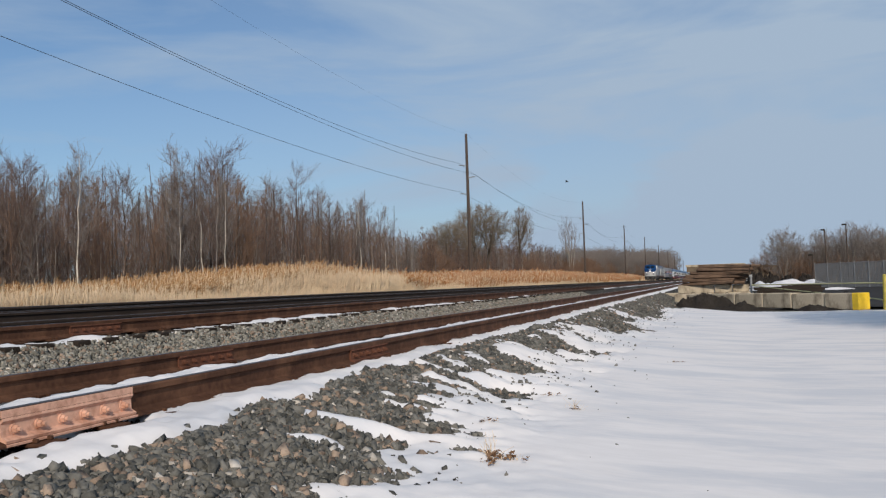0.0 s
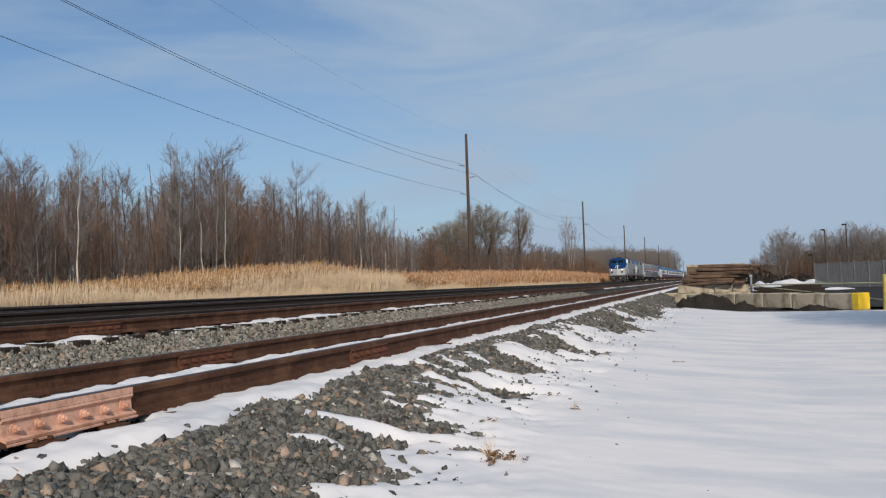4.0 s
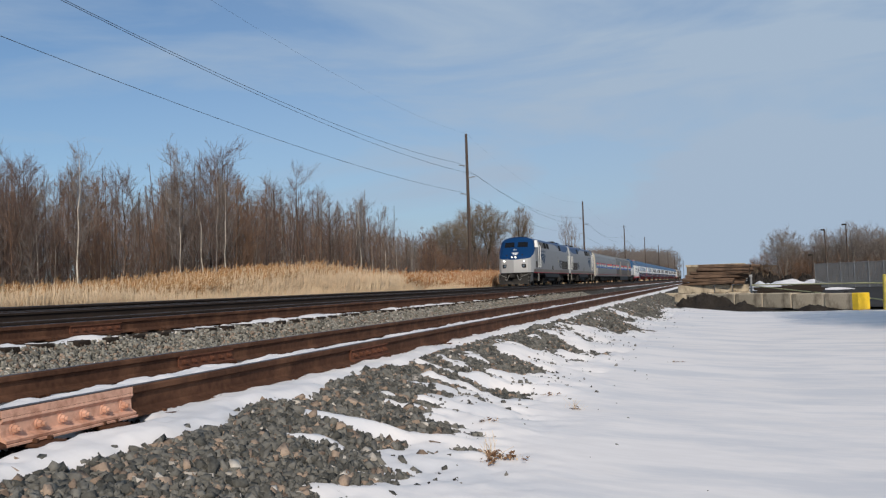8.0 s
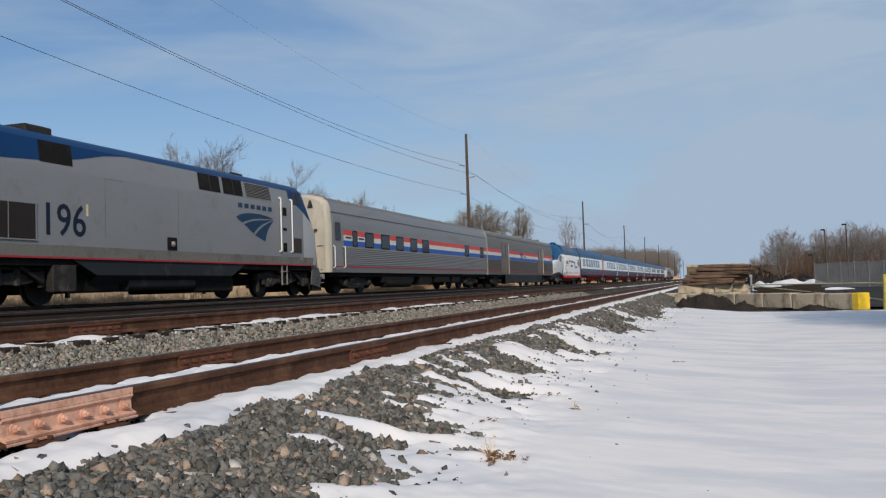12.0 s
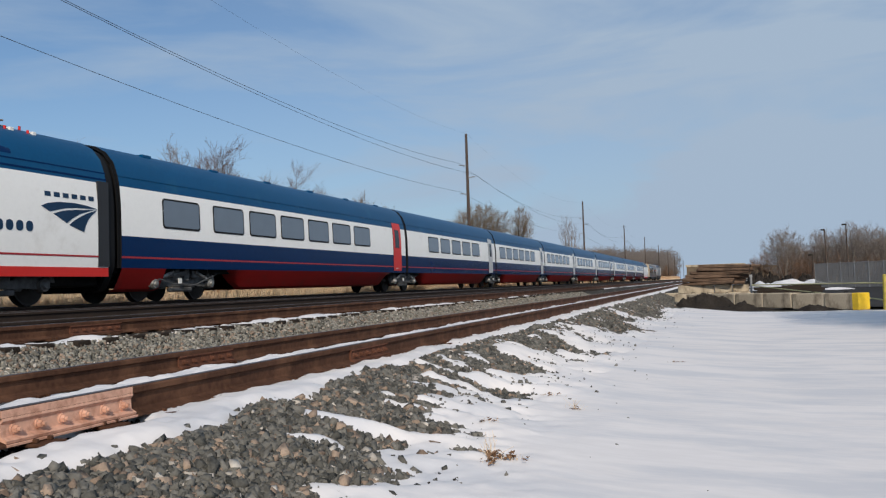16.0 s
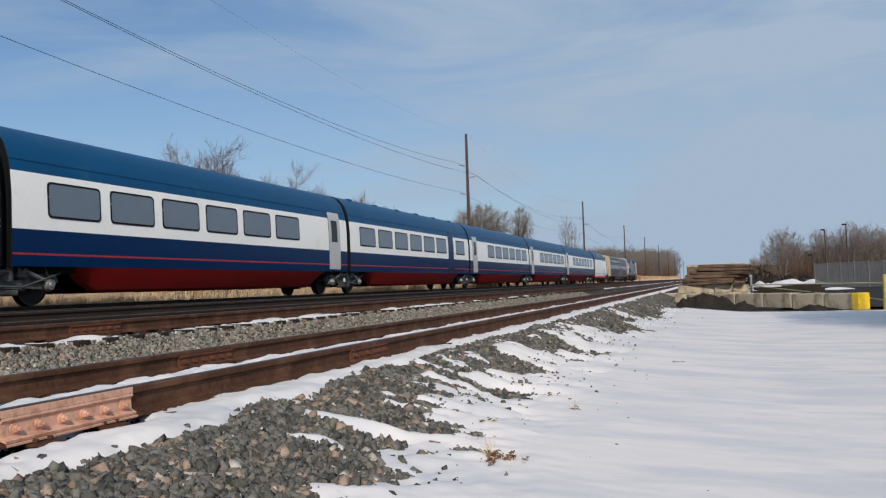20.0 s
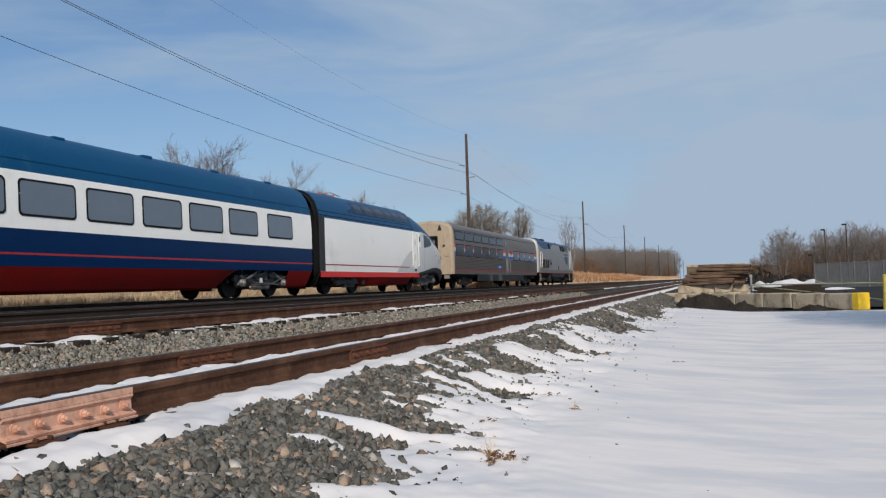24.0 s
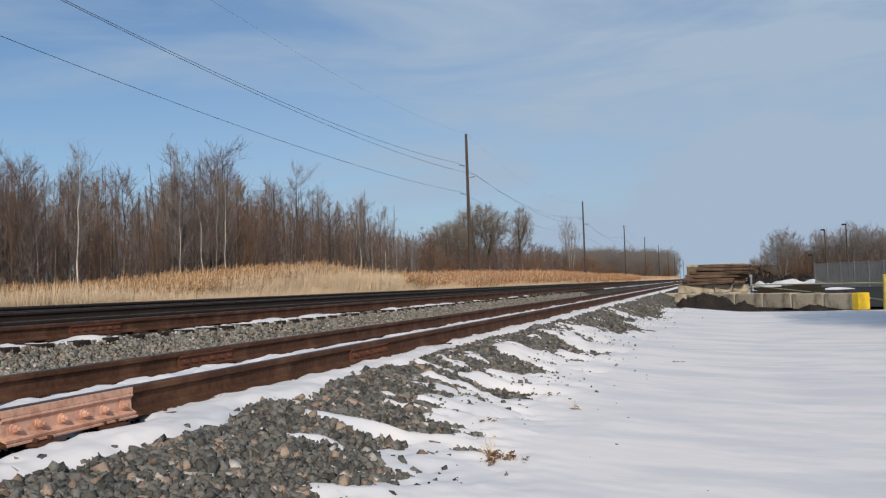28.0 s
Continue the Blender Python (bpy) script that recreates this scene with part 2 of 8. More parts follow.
ROOF_PANE = material("dark_blue_roof_glass", (0.006, 0.018, 0.04), 0.25, spec=0.2, vary=0.1)
END_GREY = material("weathered_grey_end", (0.44, 0.405, 0.34), 0.7, fine=3.0, coarse=0.7, vary=0.2, dirt=(0.33, 0.27, 0.20), dirt_amount=0.25, stretch=(1, 1, 0.4))
LAMP_ON = glowing("lit_headlight", (1.0, 0.95, 0.86), 6.0)
LAMP_OFF = material("headlight_glass", (0.45, 0.45, 0.45), 0.15, 0.3)


# ---- mesh building ----
class Build:
    """Collects vertices and faces of one part."""

    def __init__(self):
        self.v, self.f = [], []

    def add(self, verts, faces):
        k = len(self.v)
        self.v += [tuple(p) for p in verts]
        self.f += [tuple(i + k for i in q) for q in faces]
        return self

    def box(self, x0, x1, y0, y1, z0, z1, bevel=0.0, m=None):
        c, h = ((x0 + x1) / 2, (y0 + y1) / 2, (z0 + z1) / 2), (abs(x1 - x0) / 2, abs(y1 - y0) / 2, abs(z1 - z0) / 2)
        b = min(bevel, *(0.45 * q for q in h))
        if b <= 0:
            v = [(c[0] + a * h[0], c[1] + d * h[1], c[2] + e * h[2]) for a in (-1, 1) for d in (-1, 1) for e in (-1, 1)]
            f = [(0, 1, 3, 2), (4, 6, 7, 5), (0, 4, 5, 1), (2, 3, 7, 6), (0, 2, 6, 4), (1, 5, 7, 3)]
        else:
            v, key = [], {}
            for a in (-1, 1):
                for d in (-1, 1):
                    for e in (-1, 1):
                        s = (a, d, e)
                        for ax in range(3):
                            key[s, ax] = len(v)
                            v.append(tuple(c[i] + s[i] * (h[i] if i == ax else h[i] - b) for i in range(3)))
            f = []
            for ax in range(3):
                p, q = [i for i in range(3) if i != ax]
                for sg in (-1, 1):
                    ring = []
                    for sp, sq in ((-1, -1), (1, -1), (1, 1), (-1, 1)):
                        s = [0, 0, 0]
                        s[ax], s[p], s[q] = sg, sp, sq
                        ring.append(key[tuple(s), ax])
                    f.append(tuple(ring))
                for sp in (-1, 1):
                    for sq in (-1, 1):
                        s0, s1 = [0, 0, 0], [0, 0, 0]
                        s0[ax], s0[p], s0[q] = -1, sp, sq
                        s1[ax], s1[p], s1[q] = 1, sp, sq
                        s0, s1 = tuple(s0), tuple(s1)
                        f.append((key[s0, p], key[s1, p], key[s1, q], key[s0, q]))
            for a in (-1, 1):
                for d in (-1, 1):
                    for e in (-1, 1):
                        f.append(tuple(key[(a, d, e), ax] for ax in range(3)))
        if m is not None:
            v = [tuple(m @ Vector(p)) for p in v]
        return self.add(v, f)

    def tube(self, p0, p1, r0, r1=None, n=8, cap=True):
        p0, p1 = Vector(p0), Vector(p1)
        r1 = r0 if r1 is None else r1
        d = (p1 - p0).normalized()
        a = d.orthogonal().normalized()
        b = d.cross(a)
        v = []
        for p, r in ((p0, r0), (p1, r1)):
            for i in range(n):
                t = 2 * math.pi * i / n
                v.append(p + a * (r * math.cos(t)) + b * (r * math.sin(t)))
        f = [(i, (i + 1) % n, n + (i + 1) % n, n + i) for i in range(n)]
        if cap:
            f += [tuple(range(n - 1, -1, -1)), tuple(range(n, 2 * n))]
        return self.add(v, f)

    def pipe(self, pts, r, n=6):
        for p, q in zip(pts, pts[1:]):
            self.tube(p, q, r, r, n)
        return self

    def grid(self, rows, closed=False):
        k = len(rows[0])
        v = [p for r in rows for p in r]
        f = []
        for i in range(len(rows) - 1):
            for j in range(k if closed else k - 1):
                f.append((i * k + j, i * k + (j + 1) % k, (i + 1) * k + (j + 1) % k, (i + 1) * k + j))
        return self.add(v, f)

    def plate(self, outline, thick):
        """A flat outline (points in order) given thickness along the vector thick."""
        t, n = Vector(thick), len(outline)
        v = [Vector(p) for p in outline]
        v += [p + t for p in v]
        return self.add(v, [tuple(range(n)), tuple(range(2 * n - 1, n - 1, -1))] + [(i, i + n, (i + 1) % n + n, (i + 1) % n) for i in range(n)])

    def mesh(self, name, mat, smooth=35):
        me = bpy.data.meshes.new(name)
        me.from_pydata(self.v, [], self.f)
        me.materials.append(mat)
        if len(self.f) < 6000:
            bm = bmesh.new()
            bm.from_mesh(me)
            bmesh.ops.recalc_face_normals(bm, faces=bm.faces)
            bm.to_mesh(me)
            bm.free()
        if smooth:
            me.shade_smooth()
            me.set_sharp_from_angle(angle=radians(smooth))
        return me

    def part(self, name, mat, parent=None, label="", smooth=35, at=None):
        return place(name, self.mesh(name, mat, smooth), parent, label, at)


def place(name, me, parent=None, label="", at=None):
    ob = new(name, me)
    if parent is not None:
        ob.parent = parent
    if at is not None:
        ob.matrix_basis = at if isinstance(at, Matrix) else Matrix.Translation(at)
    if label:
        ob["label"] = label
    return ob


def thing(name, label, category, at=None, group="", kind=""):
    ob = new(name)
    if at is not None:
        ob.matrix_basis = at if isinstance(at, Matrix) else Matrix.Translation(at)
    return tagged(ob, label, category, group, kind)


def lattice(x, y, seed=0):
    """Smooth noise between 0 and 1 on arrays of places."""
    xi, yi = np.floor(x).astype(np.int64), np.floor(y).astype(np.int64)
    fx, fy = x - xi, y - yi
    fx, fy = fx * fx * (3 - 2 * fx), fy * fy * (3 - 2 * fy)

    def h(a, b):
        q = (a * 374761393 + b * 668265263 + seed * 974634721) & 0xFFFFFFFF
        q = ((q ^ (q >> 13)) * 1274126177) & 0xFFFFFFFF
        return ((q ^ (q >> 16)) & 0xFFFF) / 65535.0

    return (h(xi, yi) * (1 - fx) + h(xi + 1, yi) * fx) * (1 - fy) + (h(xi, yi + 1) * (1 - fx) + h(xi + 1, yi + 1) * fx) * fy


def layered(x, y, seed=0, octaves=4):
    total, amp, norm = 0, 1.0, 0
    for o in range(octaves):
        total = total + amp * lattice(x * 2 ** o, y * 2 ** o, seed + 17 * o)
        norm += amp
        amp *= 0.5
    return total / norm


# ---- ground ----
# Cross-section of the ground under the snow: (x, z)
SECTION = [(-3000, 0.2), (-40, 0.2), (-24, 0.25), (-20.5, 0.45), (-18.6, 0.98), (-14.6, 0.98), (-14.3, 0.94), (-10.6, 0.93), (-10.2, 0.86),
           (-7.2, 0.85), (-6.75, 0.66), (-6.2, 0.56), (-5.6, 0.585), (-2.95, 0.60), (-2.6, 0.50), (-2.0, 0.255), (-1.4, 0.13), (-0.6, 0.05), (0.8, -0.02), (3000, -0.02)]
SEC_X, SEC_Z = np.array([p[0] for p in SECTION]), np.array([p[1] for p in SECTION])
TRACK_X = (-4.19, -8.42, -12.5, -16.5)
TRACK_Z = (0.84, 1.09, 1.17, 1.226)


def bed_height(x, y):
    rough = np.clip((x + 30) / 8, 0, 1) * (1 - 0.88 * np.clip((x + 2.0) / 0.9, 0, 1))
    z = np.interp(x, SEC_X, SEC_Z)
    slope = np.clip(1 - np.abs(x + 2.1) / 1.2, 0, 1)
    z = z + (layered(x * 0.9, y * 0.5, 3) - 0.5) * 0.22 * slope
    return z + (layered(x * 2.3, y * 2.3, 5) - 0.5) * 0.05 * rough


# tongues of snow across the bank (+) and bare stony stripes in it (-), lying askew down the slope:
# (x, y, half length down the slope, half width, more or less snow)
DRIFTS = ((-2.50, 4.80, 0.30, 0.11, 0.85), (-2.36, 5.46, 0.40, 0.10, 0.95), (-2.80, 5.62, 0.10, 0.05, 0.5), (-2.14, 7.25, 0.36, 0.26, 0.60), (-2.00, 7.80, 0.42, 0.13, 0.45),
          (-2.22, 8.60, 0.40, 0.12, 0.55), (-2.30, 9.25, 0.34, 0.08, 0.50), (-2.08, 10.9, 0.45, 0.40, 0.60), (-2.50, 14.8, 0.45, 0.60, 0.50), (-2.05, 16.6, 0.60, 0.90, 0.60),
          (-1.92, 6.82, 0.30, 0.11, -0.60), (-2.00, 6.30, 0.10, 0.06, -0.50), (-1.92, 8.22, 0.34, 0.10, -0.55), (-2.05, 8.95, 0.42, 0.09, -0.55), (-2.65, 10.0, 0.45, 0.80, -0.50),
          (-2.48, 12.7, 0.55, 0.30, -0.75), (-2.08, 13.6, 0.40, 0.45, -0.85), (-2.35, 21.0, 0.7, 1.9, -0.85), (-1.80, 19.2, 0.45, 0.40, -0.75), (-2.2, 28.0, 0.8, 3.0, -0.5))


def snow_depth(x, y):
    """Thickness of the snow over the bed; below zero the bed lies bare."""
    n2 = layered(x * 4.0, y * 3.0, 23, 4)
    n3 = layered(x * 11.0, y * 9.0, 31, 3)
    along, across = 0.85 * x + 0.53 * y, 0.85 * y - 0.53 * x
    stripe = layered(along * 1.5, across * 3.4, 11, 4)
    fine = layered(along * 3.2, across * 9.0, 17, 3)
    toe = np.interp(y, [2, 3.9, 4.5, 5.3, 5.6, 6.0, 7.0, 8.4, 9.6, 12, 16, 20, 27, 40], [-2.15, -2.12, -2.08, -1.90, -1.96, -2.16, -2.22, -2.24, -2.24, -2.22, -2.15, -2.05, -1.9, -1.6])
    broken = np.interp(y, [2, 5.5, 7.0, 11, 24, 34], [0.25, 0.5, 1.0, 1.15, 0.8, 0.5])
    slope = np.interp(x - toe, [-0.7, -0.25, 0.05, 0.36, 0.95], [-0.40, -0.26, 0.05, 0.38, 0.95]) + np.interp(x - toe, [0.5, 1.25], [1.0, 0.04]) * (broken * ((stripe - 0.475) * 1.75 + (fine - 0.5) * 1.5 + (n2 - 0.5) * 0.7) + (n3 - 0.5) * 0.4)
    slope = slope + 0.24 * np.clip((y - 6.5) / 2.5, 0, 1)
    for cx, cy, rl, rw, more in DRIFTS:
        slope = slope + more * np.exp(-((0.85 * (x - cx) + 0.53 * (y - cy)) / rl) ** 2 - ((0.85 * (y - cy) - 0.53 * (x - cx)) / rw) ** 2)
    slope = np.where(slope > 0, 0.10 * np.tanh(slope), slope * 0.10)
    edge = np.interp(y, [3, 4.6, 5.1, 5.7, 6.2, 7.4, 7.9, 9, 13, 30], [-2.92, -2.90, -3.06, -2.88, -3.02, -3.10, -2.95, -3.12, -3.05, -3.0])
    shoulder = np.interp(x - edge, [-0.30, -0.10, 0.0, 0.16], [1.0, 0.95, 0.45, -0.6]) * np.interp(x, [-3.52, -3.46, -3.36], [0.15, 0.8, 1.0]) * 0.075 + (n2 * 0.55 + n3 * 0.45 - 0.5) * 0.075
    # trodden bare earth along the painted joint bar
    shoulder = shoulder - 0.22 * np.clip((4.5 - y) / 0.25, 0, 1) * np.interp(x, [-3.46, -3.32, -3.2], [1.0, 0.9, 0.0])
    inner = np.interp(x, [-4.86, -4.78, -4.5, -4.0, -3.62, -3.56], [-0.02, 0.03, 0.105, 0.14, 0.13, 0.05]) + (n2 * 0.6 + n3 * 0.4 - 0.5) * 0.15
    behind = np.interp(x, [-6.25, -5.92, -5.60, -5.02], [-0.07, -0.005, 0.05, 0.055]) + (n2 * 0.5 + n3 * 0.5 - 0.5) * 0.17
    verge = np.interp(x, [-7.68, -7.56, -7.42, -7.25, -7.19, -7.14], [-0.04, 0.035, 0.055, 0.04, -0.01, -0.12]) + (n3 - 0.5) * 0.07 + (layered(x * 0.2, y * 1.5, 63, 4) - 0.57) * 0.17 - 0.03 * np.clip((y - 24) / 10, 0, 1)
    rest = -0.05 + (n2 - 0.75) * 0.1
    d = np.where(x > -2.95, slope, -0.1)
    d = np.where((x > -3.52) & (x <= -2.6), np.maximum(d, shoulder - 0.008), d)
    d = np.where((x > -4.9) & (x <= -3.52), inner, d)
    d = np.where((x > -6.3) & (x <= -5.0), behind, d)
    d = np.where((x > -7.7) & (x <= -7.0), verge, d)
    d = np.where((x <= -7.7) | ((x <= -6.3) & (x > -7.0)), rest, d)
    open_field = np.clip((x + 1.5) / 1.2, 0, 1)
    drift = (layered(x * 0.30, y * 0.6, 41, 2) - 0.5) * 0.007 * open_field + (layered(x * 0.8, y * 3.0, 47, 3) - 0.5) * 0.0028 * open_field
    return np.where(x < -19.5, -0.1, d) + drift


def spread(stops):
    """Grid lines from (start, end, step) stretches."""
    out = []
    for a, b, s in stops:
        out += list(np.arange(a, b - s * 0.5, s))
    out.append(stops[-1][1])
    return np.array(out)


gx = spread([(-3000, -400, 650), (-400, -60, 60), (-60, -24, 4), (-24, -8, 0.5), (-8, -6.5, 0.06), (-6.5, -5.7, 0.1), (-5.7, -1.0, 0.035), (-1.0, 2.0, 0.1), (2.0, 8, 0.4), (8, 40, 3), (40, 400, 40), (400, 3000, 650)])
gy = [-400.0, -100, -40, -20, -12] + [-8 + 0.2 * i for i in range(50)] + [2.0]
while gy[-1] < 3000:
    gy.append(gy[-1] + max(0.035, gy[-1] * 0.0095))
gy = np.array(gy)
GX, GY = np.meshgrid(gx, gy)


def sheet(name, z, mat, label, category, kind):
    nx, ny = len(gx), len(gy)
    co = np.stack([GX, GY, z], -1).reshape(-1, 3)
    i = np.arange((ny - 1) * (nx - 1))
    a = (i // (nx - 1)) * nx + i % (nx - 1)
    quads = np.stack([a, a + 1, a + nx + 1, a + nx], 1)
    me = bpy.data.meshes.new(name)
    me.vertices.add(len(co))
    me.vertices.foreach_set("co", co.ravel())
    me.loops.add(quads.size)
    me.loops.foreach_set("vertex_index", quads.ravel())
    me.polygons.add(len(quads))
    me.polygons.foreach_set("loop_start", np.arange(0, quads.size, 4))
    me.polygons.foreach_set("loop_total", np.full(len(quads), 4))
    me.materials.append(mat)
    me.update(calc_edges=True)
    me.shade_smooth()
    return tagged(new(name, me), label, category, kind=kind)


bed_z = bed_height(GX, GY)
sheet("ground", bed_z, BED, "dark stony ground and ballast bed under the tracks", "ground", "structure")
past = np.clip((GY - 31 - 0.6 * (5.4 - GX)) / 6, 0, 1) * np.clip((GX + 3.0) / 1.5, 0, 1)
depth = snow_depth(GX, GY) - past * (0.02 + 0.20 * layered(GX * 0.4, GY * 0.25, 71))
sheet("snow_cover", bed_z + np.clip(depth, -0.12, 0.16), SNOW, "thin wind-packed snow over the field and track shoulder", "snow", "structure")


# ---- stones ----
def scatter_stones(name, count, x0, x1, y0, y1, size, seed, mat, label, keep, power=1.0):
    rng = np.random.default_rng(seed)
    cube = np.array([(-1, -1, -1), (1, -1, -1), (1, 1, -1), (-1, 1, -1), (-1, -1, 1), (1, -1, 1), (1, 1, 1), (-1, 1, 1)]) * 0.74
    tri = np.array([(0, 2, 1), (0, 3, 2), (4, 5, 6), (4, 6, 7), (0, 1, 5), (0, 5, 4), (1, 2, 6), (1, 6, 5), (2, 3, 7), (2, 7, 6), (3, 0, 4), (3, 4, 7)])
    x = rng.uniform(x0, x1, count)
    y = y0 + (y1 - y0) * rng.uniform(0, 1, count) ** power
    ok = keep(x, y, rng)
    x, y = x[ok], y[ok]
    n = len(x)
    z = bed_height(x, y)
    s = size * np.exp(np.clip(rng.normal(0, 0.34, n), -0.7, 0.62))
    shape = cube[None] * (1 + rng.uniform(-0.5, 0.3, (n, 8, 3))) * np.stack([s * rng.uniform(0.8, 1.5, n), s * rng.uniform(0.8, 1.3, n), s * rng.uniform(0.38, 0.8, n)], 1)[:, None, :]
    q = rng.normal(size=(n, 4))
    q /= np.linalg.norm(q, axis=1, keepdims=True)
    w, a, b, c = q.T
    rot = np.stack([np.stack([1 - 2 * (b * b + c * c), 2 * (a * b - c * w), 2 * (a * c + b * w)], 1), np.stack([2 * (a * b + c * w), 1 - 2 * (a * a + c * c), 2 * (b * c - a * w)], 1), np.stack([2 * (a * c - b * w), 2 * (b * c + a * w), 1 - 2 * (a * a + b * b)], 1)], 1)
    shape = np.einsum("nij,nkj->nki", rot, shape)
    co = (shape + np.stack([x, y, z + s * rng.uniform(0.0, 0.55, n)], 1)[:, None, :]).reshape(-1, 3)
    faces = (tri[None] + (np.arange(n) * 8)[:, None, None]).reshape(-1, 3)
    me = bpy.data.meshes.new(name)
    me.vertices.add(len(co))
    me.vertices.foreach_set("co", co.ravel())
    me.loops.add(faces.size)
    me.loops.foreach_set("vertex_index", faces.ravel())
    me.polygons.add(len(faces))
    me.polygons.foreach_set("loop_start", np.arange(0, faces.size, 3))
    me.polygons.foreach_set("loop_total", np.full(len(faces), 3))
    me.materials.append(mat)
    me.update(calc_edges=True)
    return tagged(new(name, me), label, "gravel", kind="stuff")


def bare(x, y, rng):
    return (snow_depth(x, y) < 0.012) | (rng.uniform(0, 1, len(x)) < 0.05)


def anywhere(x, y, rng):
    return snow_depth(x, y) < 0.022


scatter_stones("ballast", 520, -3.25, -1.3, 2.4, 11.5, 0.024, 21, STONE_WHITE, "whitish and pinkish ballast stones on the bank", bare, 1.35)
scatter_stones("ballast", 36000, -3.25, -1.3, 2.4, 11.5, 0.0215, 1, STONE, "grey angular crushed-stone ballast on the bank", bare, 1.35)
scatter_stones("ballast", 16000, -3.25, -1.3, 2.4, 11.5, 0.016, 41, STONE, "small grey chippings between the ballast stones", bare, 1.35)
scatter_stones("ballast", 5600, -3.25, -1.3, 2.4, 11.5, 0.0225, 2, STONE_WARM, "brown and pinkish ballast stones on the bank", bare, 1.35)
scatter_stones("ballast", 10000, -3.25, -1.3, -8.0, 2.4, 0.024, 12, STONE, "grey crushed-stone ballast on the bank", bare, 1.0)
scatter_stones("ballast", 9000, -7.3, -5.05, -8.0, 5.0, 0.022, 13, STONE_PALE, "pale grey ballast between the tracks", anywhere, 1.0)
scatter_stones("ballast", 26000, -3.2, -1.0, 11.5, 50, 0.024, 3, STONE, "grey ballast stones half buried in snow", bare, 1.6)
scatter_stones("ballast", 2600, -3.2, -1.0, 11.5, 40, 0.024, 43, STONE_WARM, "brownish ballast stones half buried in snow", bare, 1.6)
scatter_stones("ballast", 52000, -7.3, -5.05, 5.0, 48, 0.019, 4, STONE_PALE, "pale grey ballast between the tracks", anywhere, 1.5)
scatter_stones("ballast", 8000, -7.3, -5.05, 5.0, 40, 0.019, 6, STONE_WARM, "brownish ballast between the tracks", anywhere, 1.5)
scatter_stones("ballast", 2200, -7.3, -5.05, 5.0, 30, 0.018, 46, STONE_WHITE, "whitish stones between the tracks", anywhere, 1.4)
scatter_stones("ballast", 5000, -4.9, -3.55, 3.3, 25, 0.022, 5, STONE, "ballast between the rails of the siding", bare, 1.3)
scatter_stones("ballast", 2600, -3.56, -3.2, 2.6, 12, 0.012, 45, DIRT, "dark cinders and soil along the rail foot", bare, 1.3)


def scattered_bits(x, y, rng):
    return (rng.uniform(0, 1, len(x)) < np.exp(-(x + 1.95) * 3.0) * np.interp(y, [4, 6, 7.5], [0.25, 0.45, 1.0]) * np.clip(layered(x * 2.2, y * 1.6, 91, 3) * 3.2 - 1.1, 0.05, 1)) & (x > -2.3)


def on_snow(name, count, size, seed, mat, label):
    """Small bits that lie on the snow of the field."""
    ob = scatter_stones(name, count, -2.3, 3.0, 4.0, 36, size, seed, mat, label, scattered_bits, 1.6)
    co = np.empty(len(ob.data.vertices) * 3)
    ob.data.vertices.foreach_get("co", co)
    co = co.reshape(-1, 8, 3)
    mid = co.mean(1)
    co[:, :, 2] += np.clip(snow_depth(mid[:, 0], mid[:, 1]), -0.02, 0.2)[:, None] - 0.45 * size
    ob.data.vertices.foreach_set("co", co.ravel())
    ob.data.update()


on_snow("loose_stone", 10000, 0.0145, 8, STONE, "dark loose stones lying on the snow")
on_snow("debris", 2600, 0.009, 9, DIRT, "small dark bits of plant litter on the snow")


# ---- tracks ----
RAIL_PROFILE = [(-0.076, 0.0), (0.076, 0.0), (0.076, 0.011), (0.022, 0.030), (0.010, 0.045), (0.009, 0.128), (0.036, 0.142), (0.0375, 0.172), (0.030, 0.182), (0.0, 0.186),
                (-0.030, 0.182), (-0.0375, 0.172), (-0.036, 0.142), (-0.009, 0.128), (-0.010, 0.045), (-0.022, 0.030), (-0.076, 0.011)]
RAIL_STOPS = [-60, 0, 60, 200, 600, 2200]
rail_mesh, head_mesh = {}, {}
for key, mat in (("rust", RAIL_RUST), ("dark", RAIL_DARK)):
    b = Build()
    b.grid([[(x, y, z) for x, z in RAIL_PROFILE] for y in RAIL_STOPS], closed=True)
    rail_mesh[key] = b.mesh("rail", mat, 30)
b = Build()
b.grid([[(x, y, z) for x, z in ((-0.029, 0.1838), (0, 0.1875), (0.029, 0.1838))] for y in RAIL_STOPS])
head_mesh = b.mesh("rail_head", RAIL_HEAD, 30)
tie_build = Build()
tie_build.box(-1.295, 1.295, -0.115, 0.115, -0.18, 0.0, 0.012)
tie_mesh = tie_build.mesh("tie", TIE)
plate_build = Build()
for sx in (-1, 1):
    plate_build.box(sx * 0.7535 - 0.17, sx * 0.7535 + 0.17, -0.09, 0.09, 0.0, 0.018, 0.004)
    for ox in (-0.095, 0.095):
        for oy in (-0.05, 0.05):
            plate_build.box(sx * 0.7535 + ox - 0.014, sx * 0.7535 + ox + 0.014, oy - 0.012, oy + 0.012, 0.018, 0.040, 0.004)
plate_mesh = plate_build.mesh("tie_plate", RAIL_RUST)


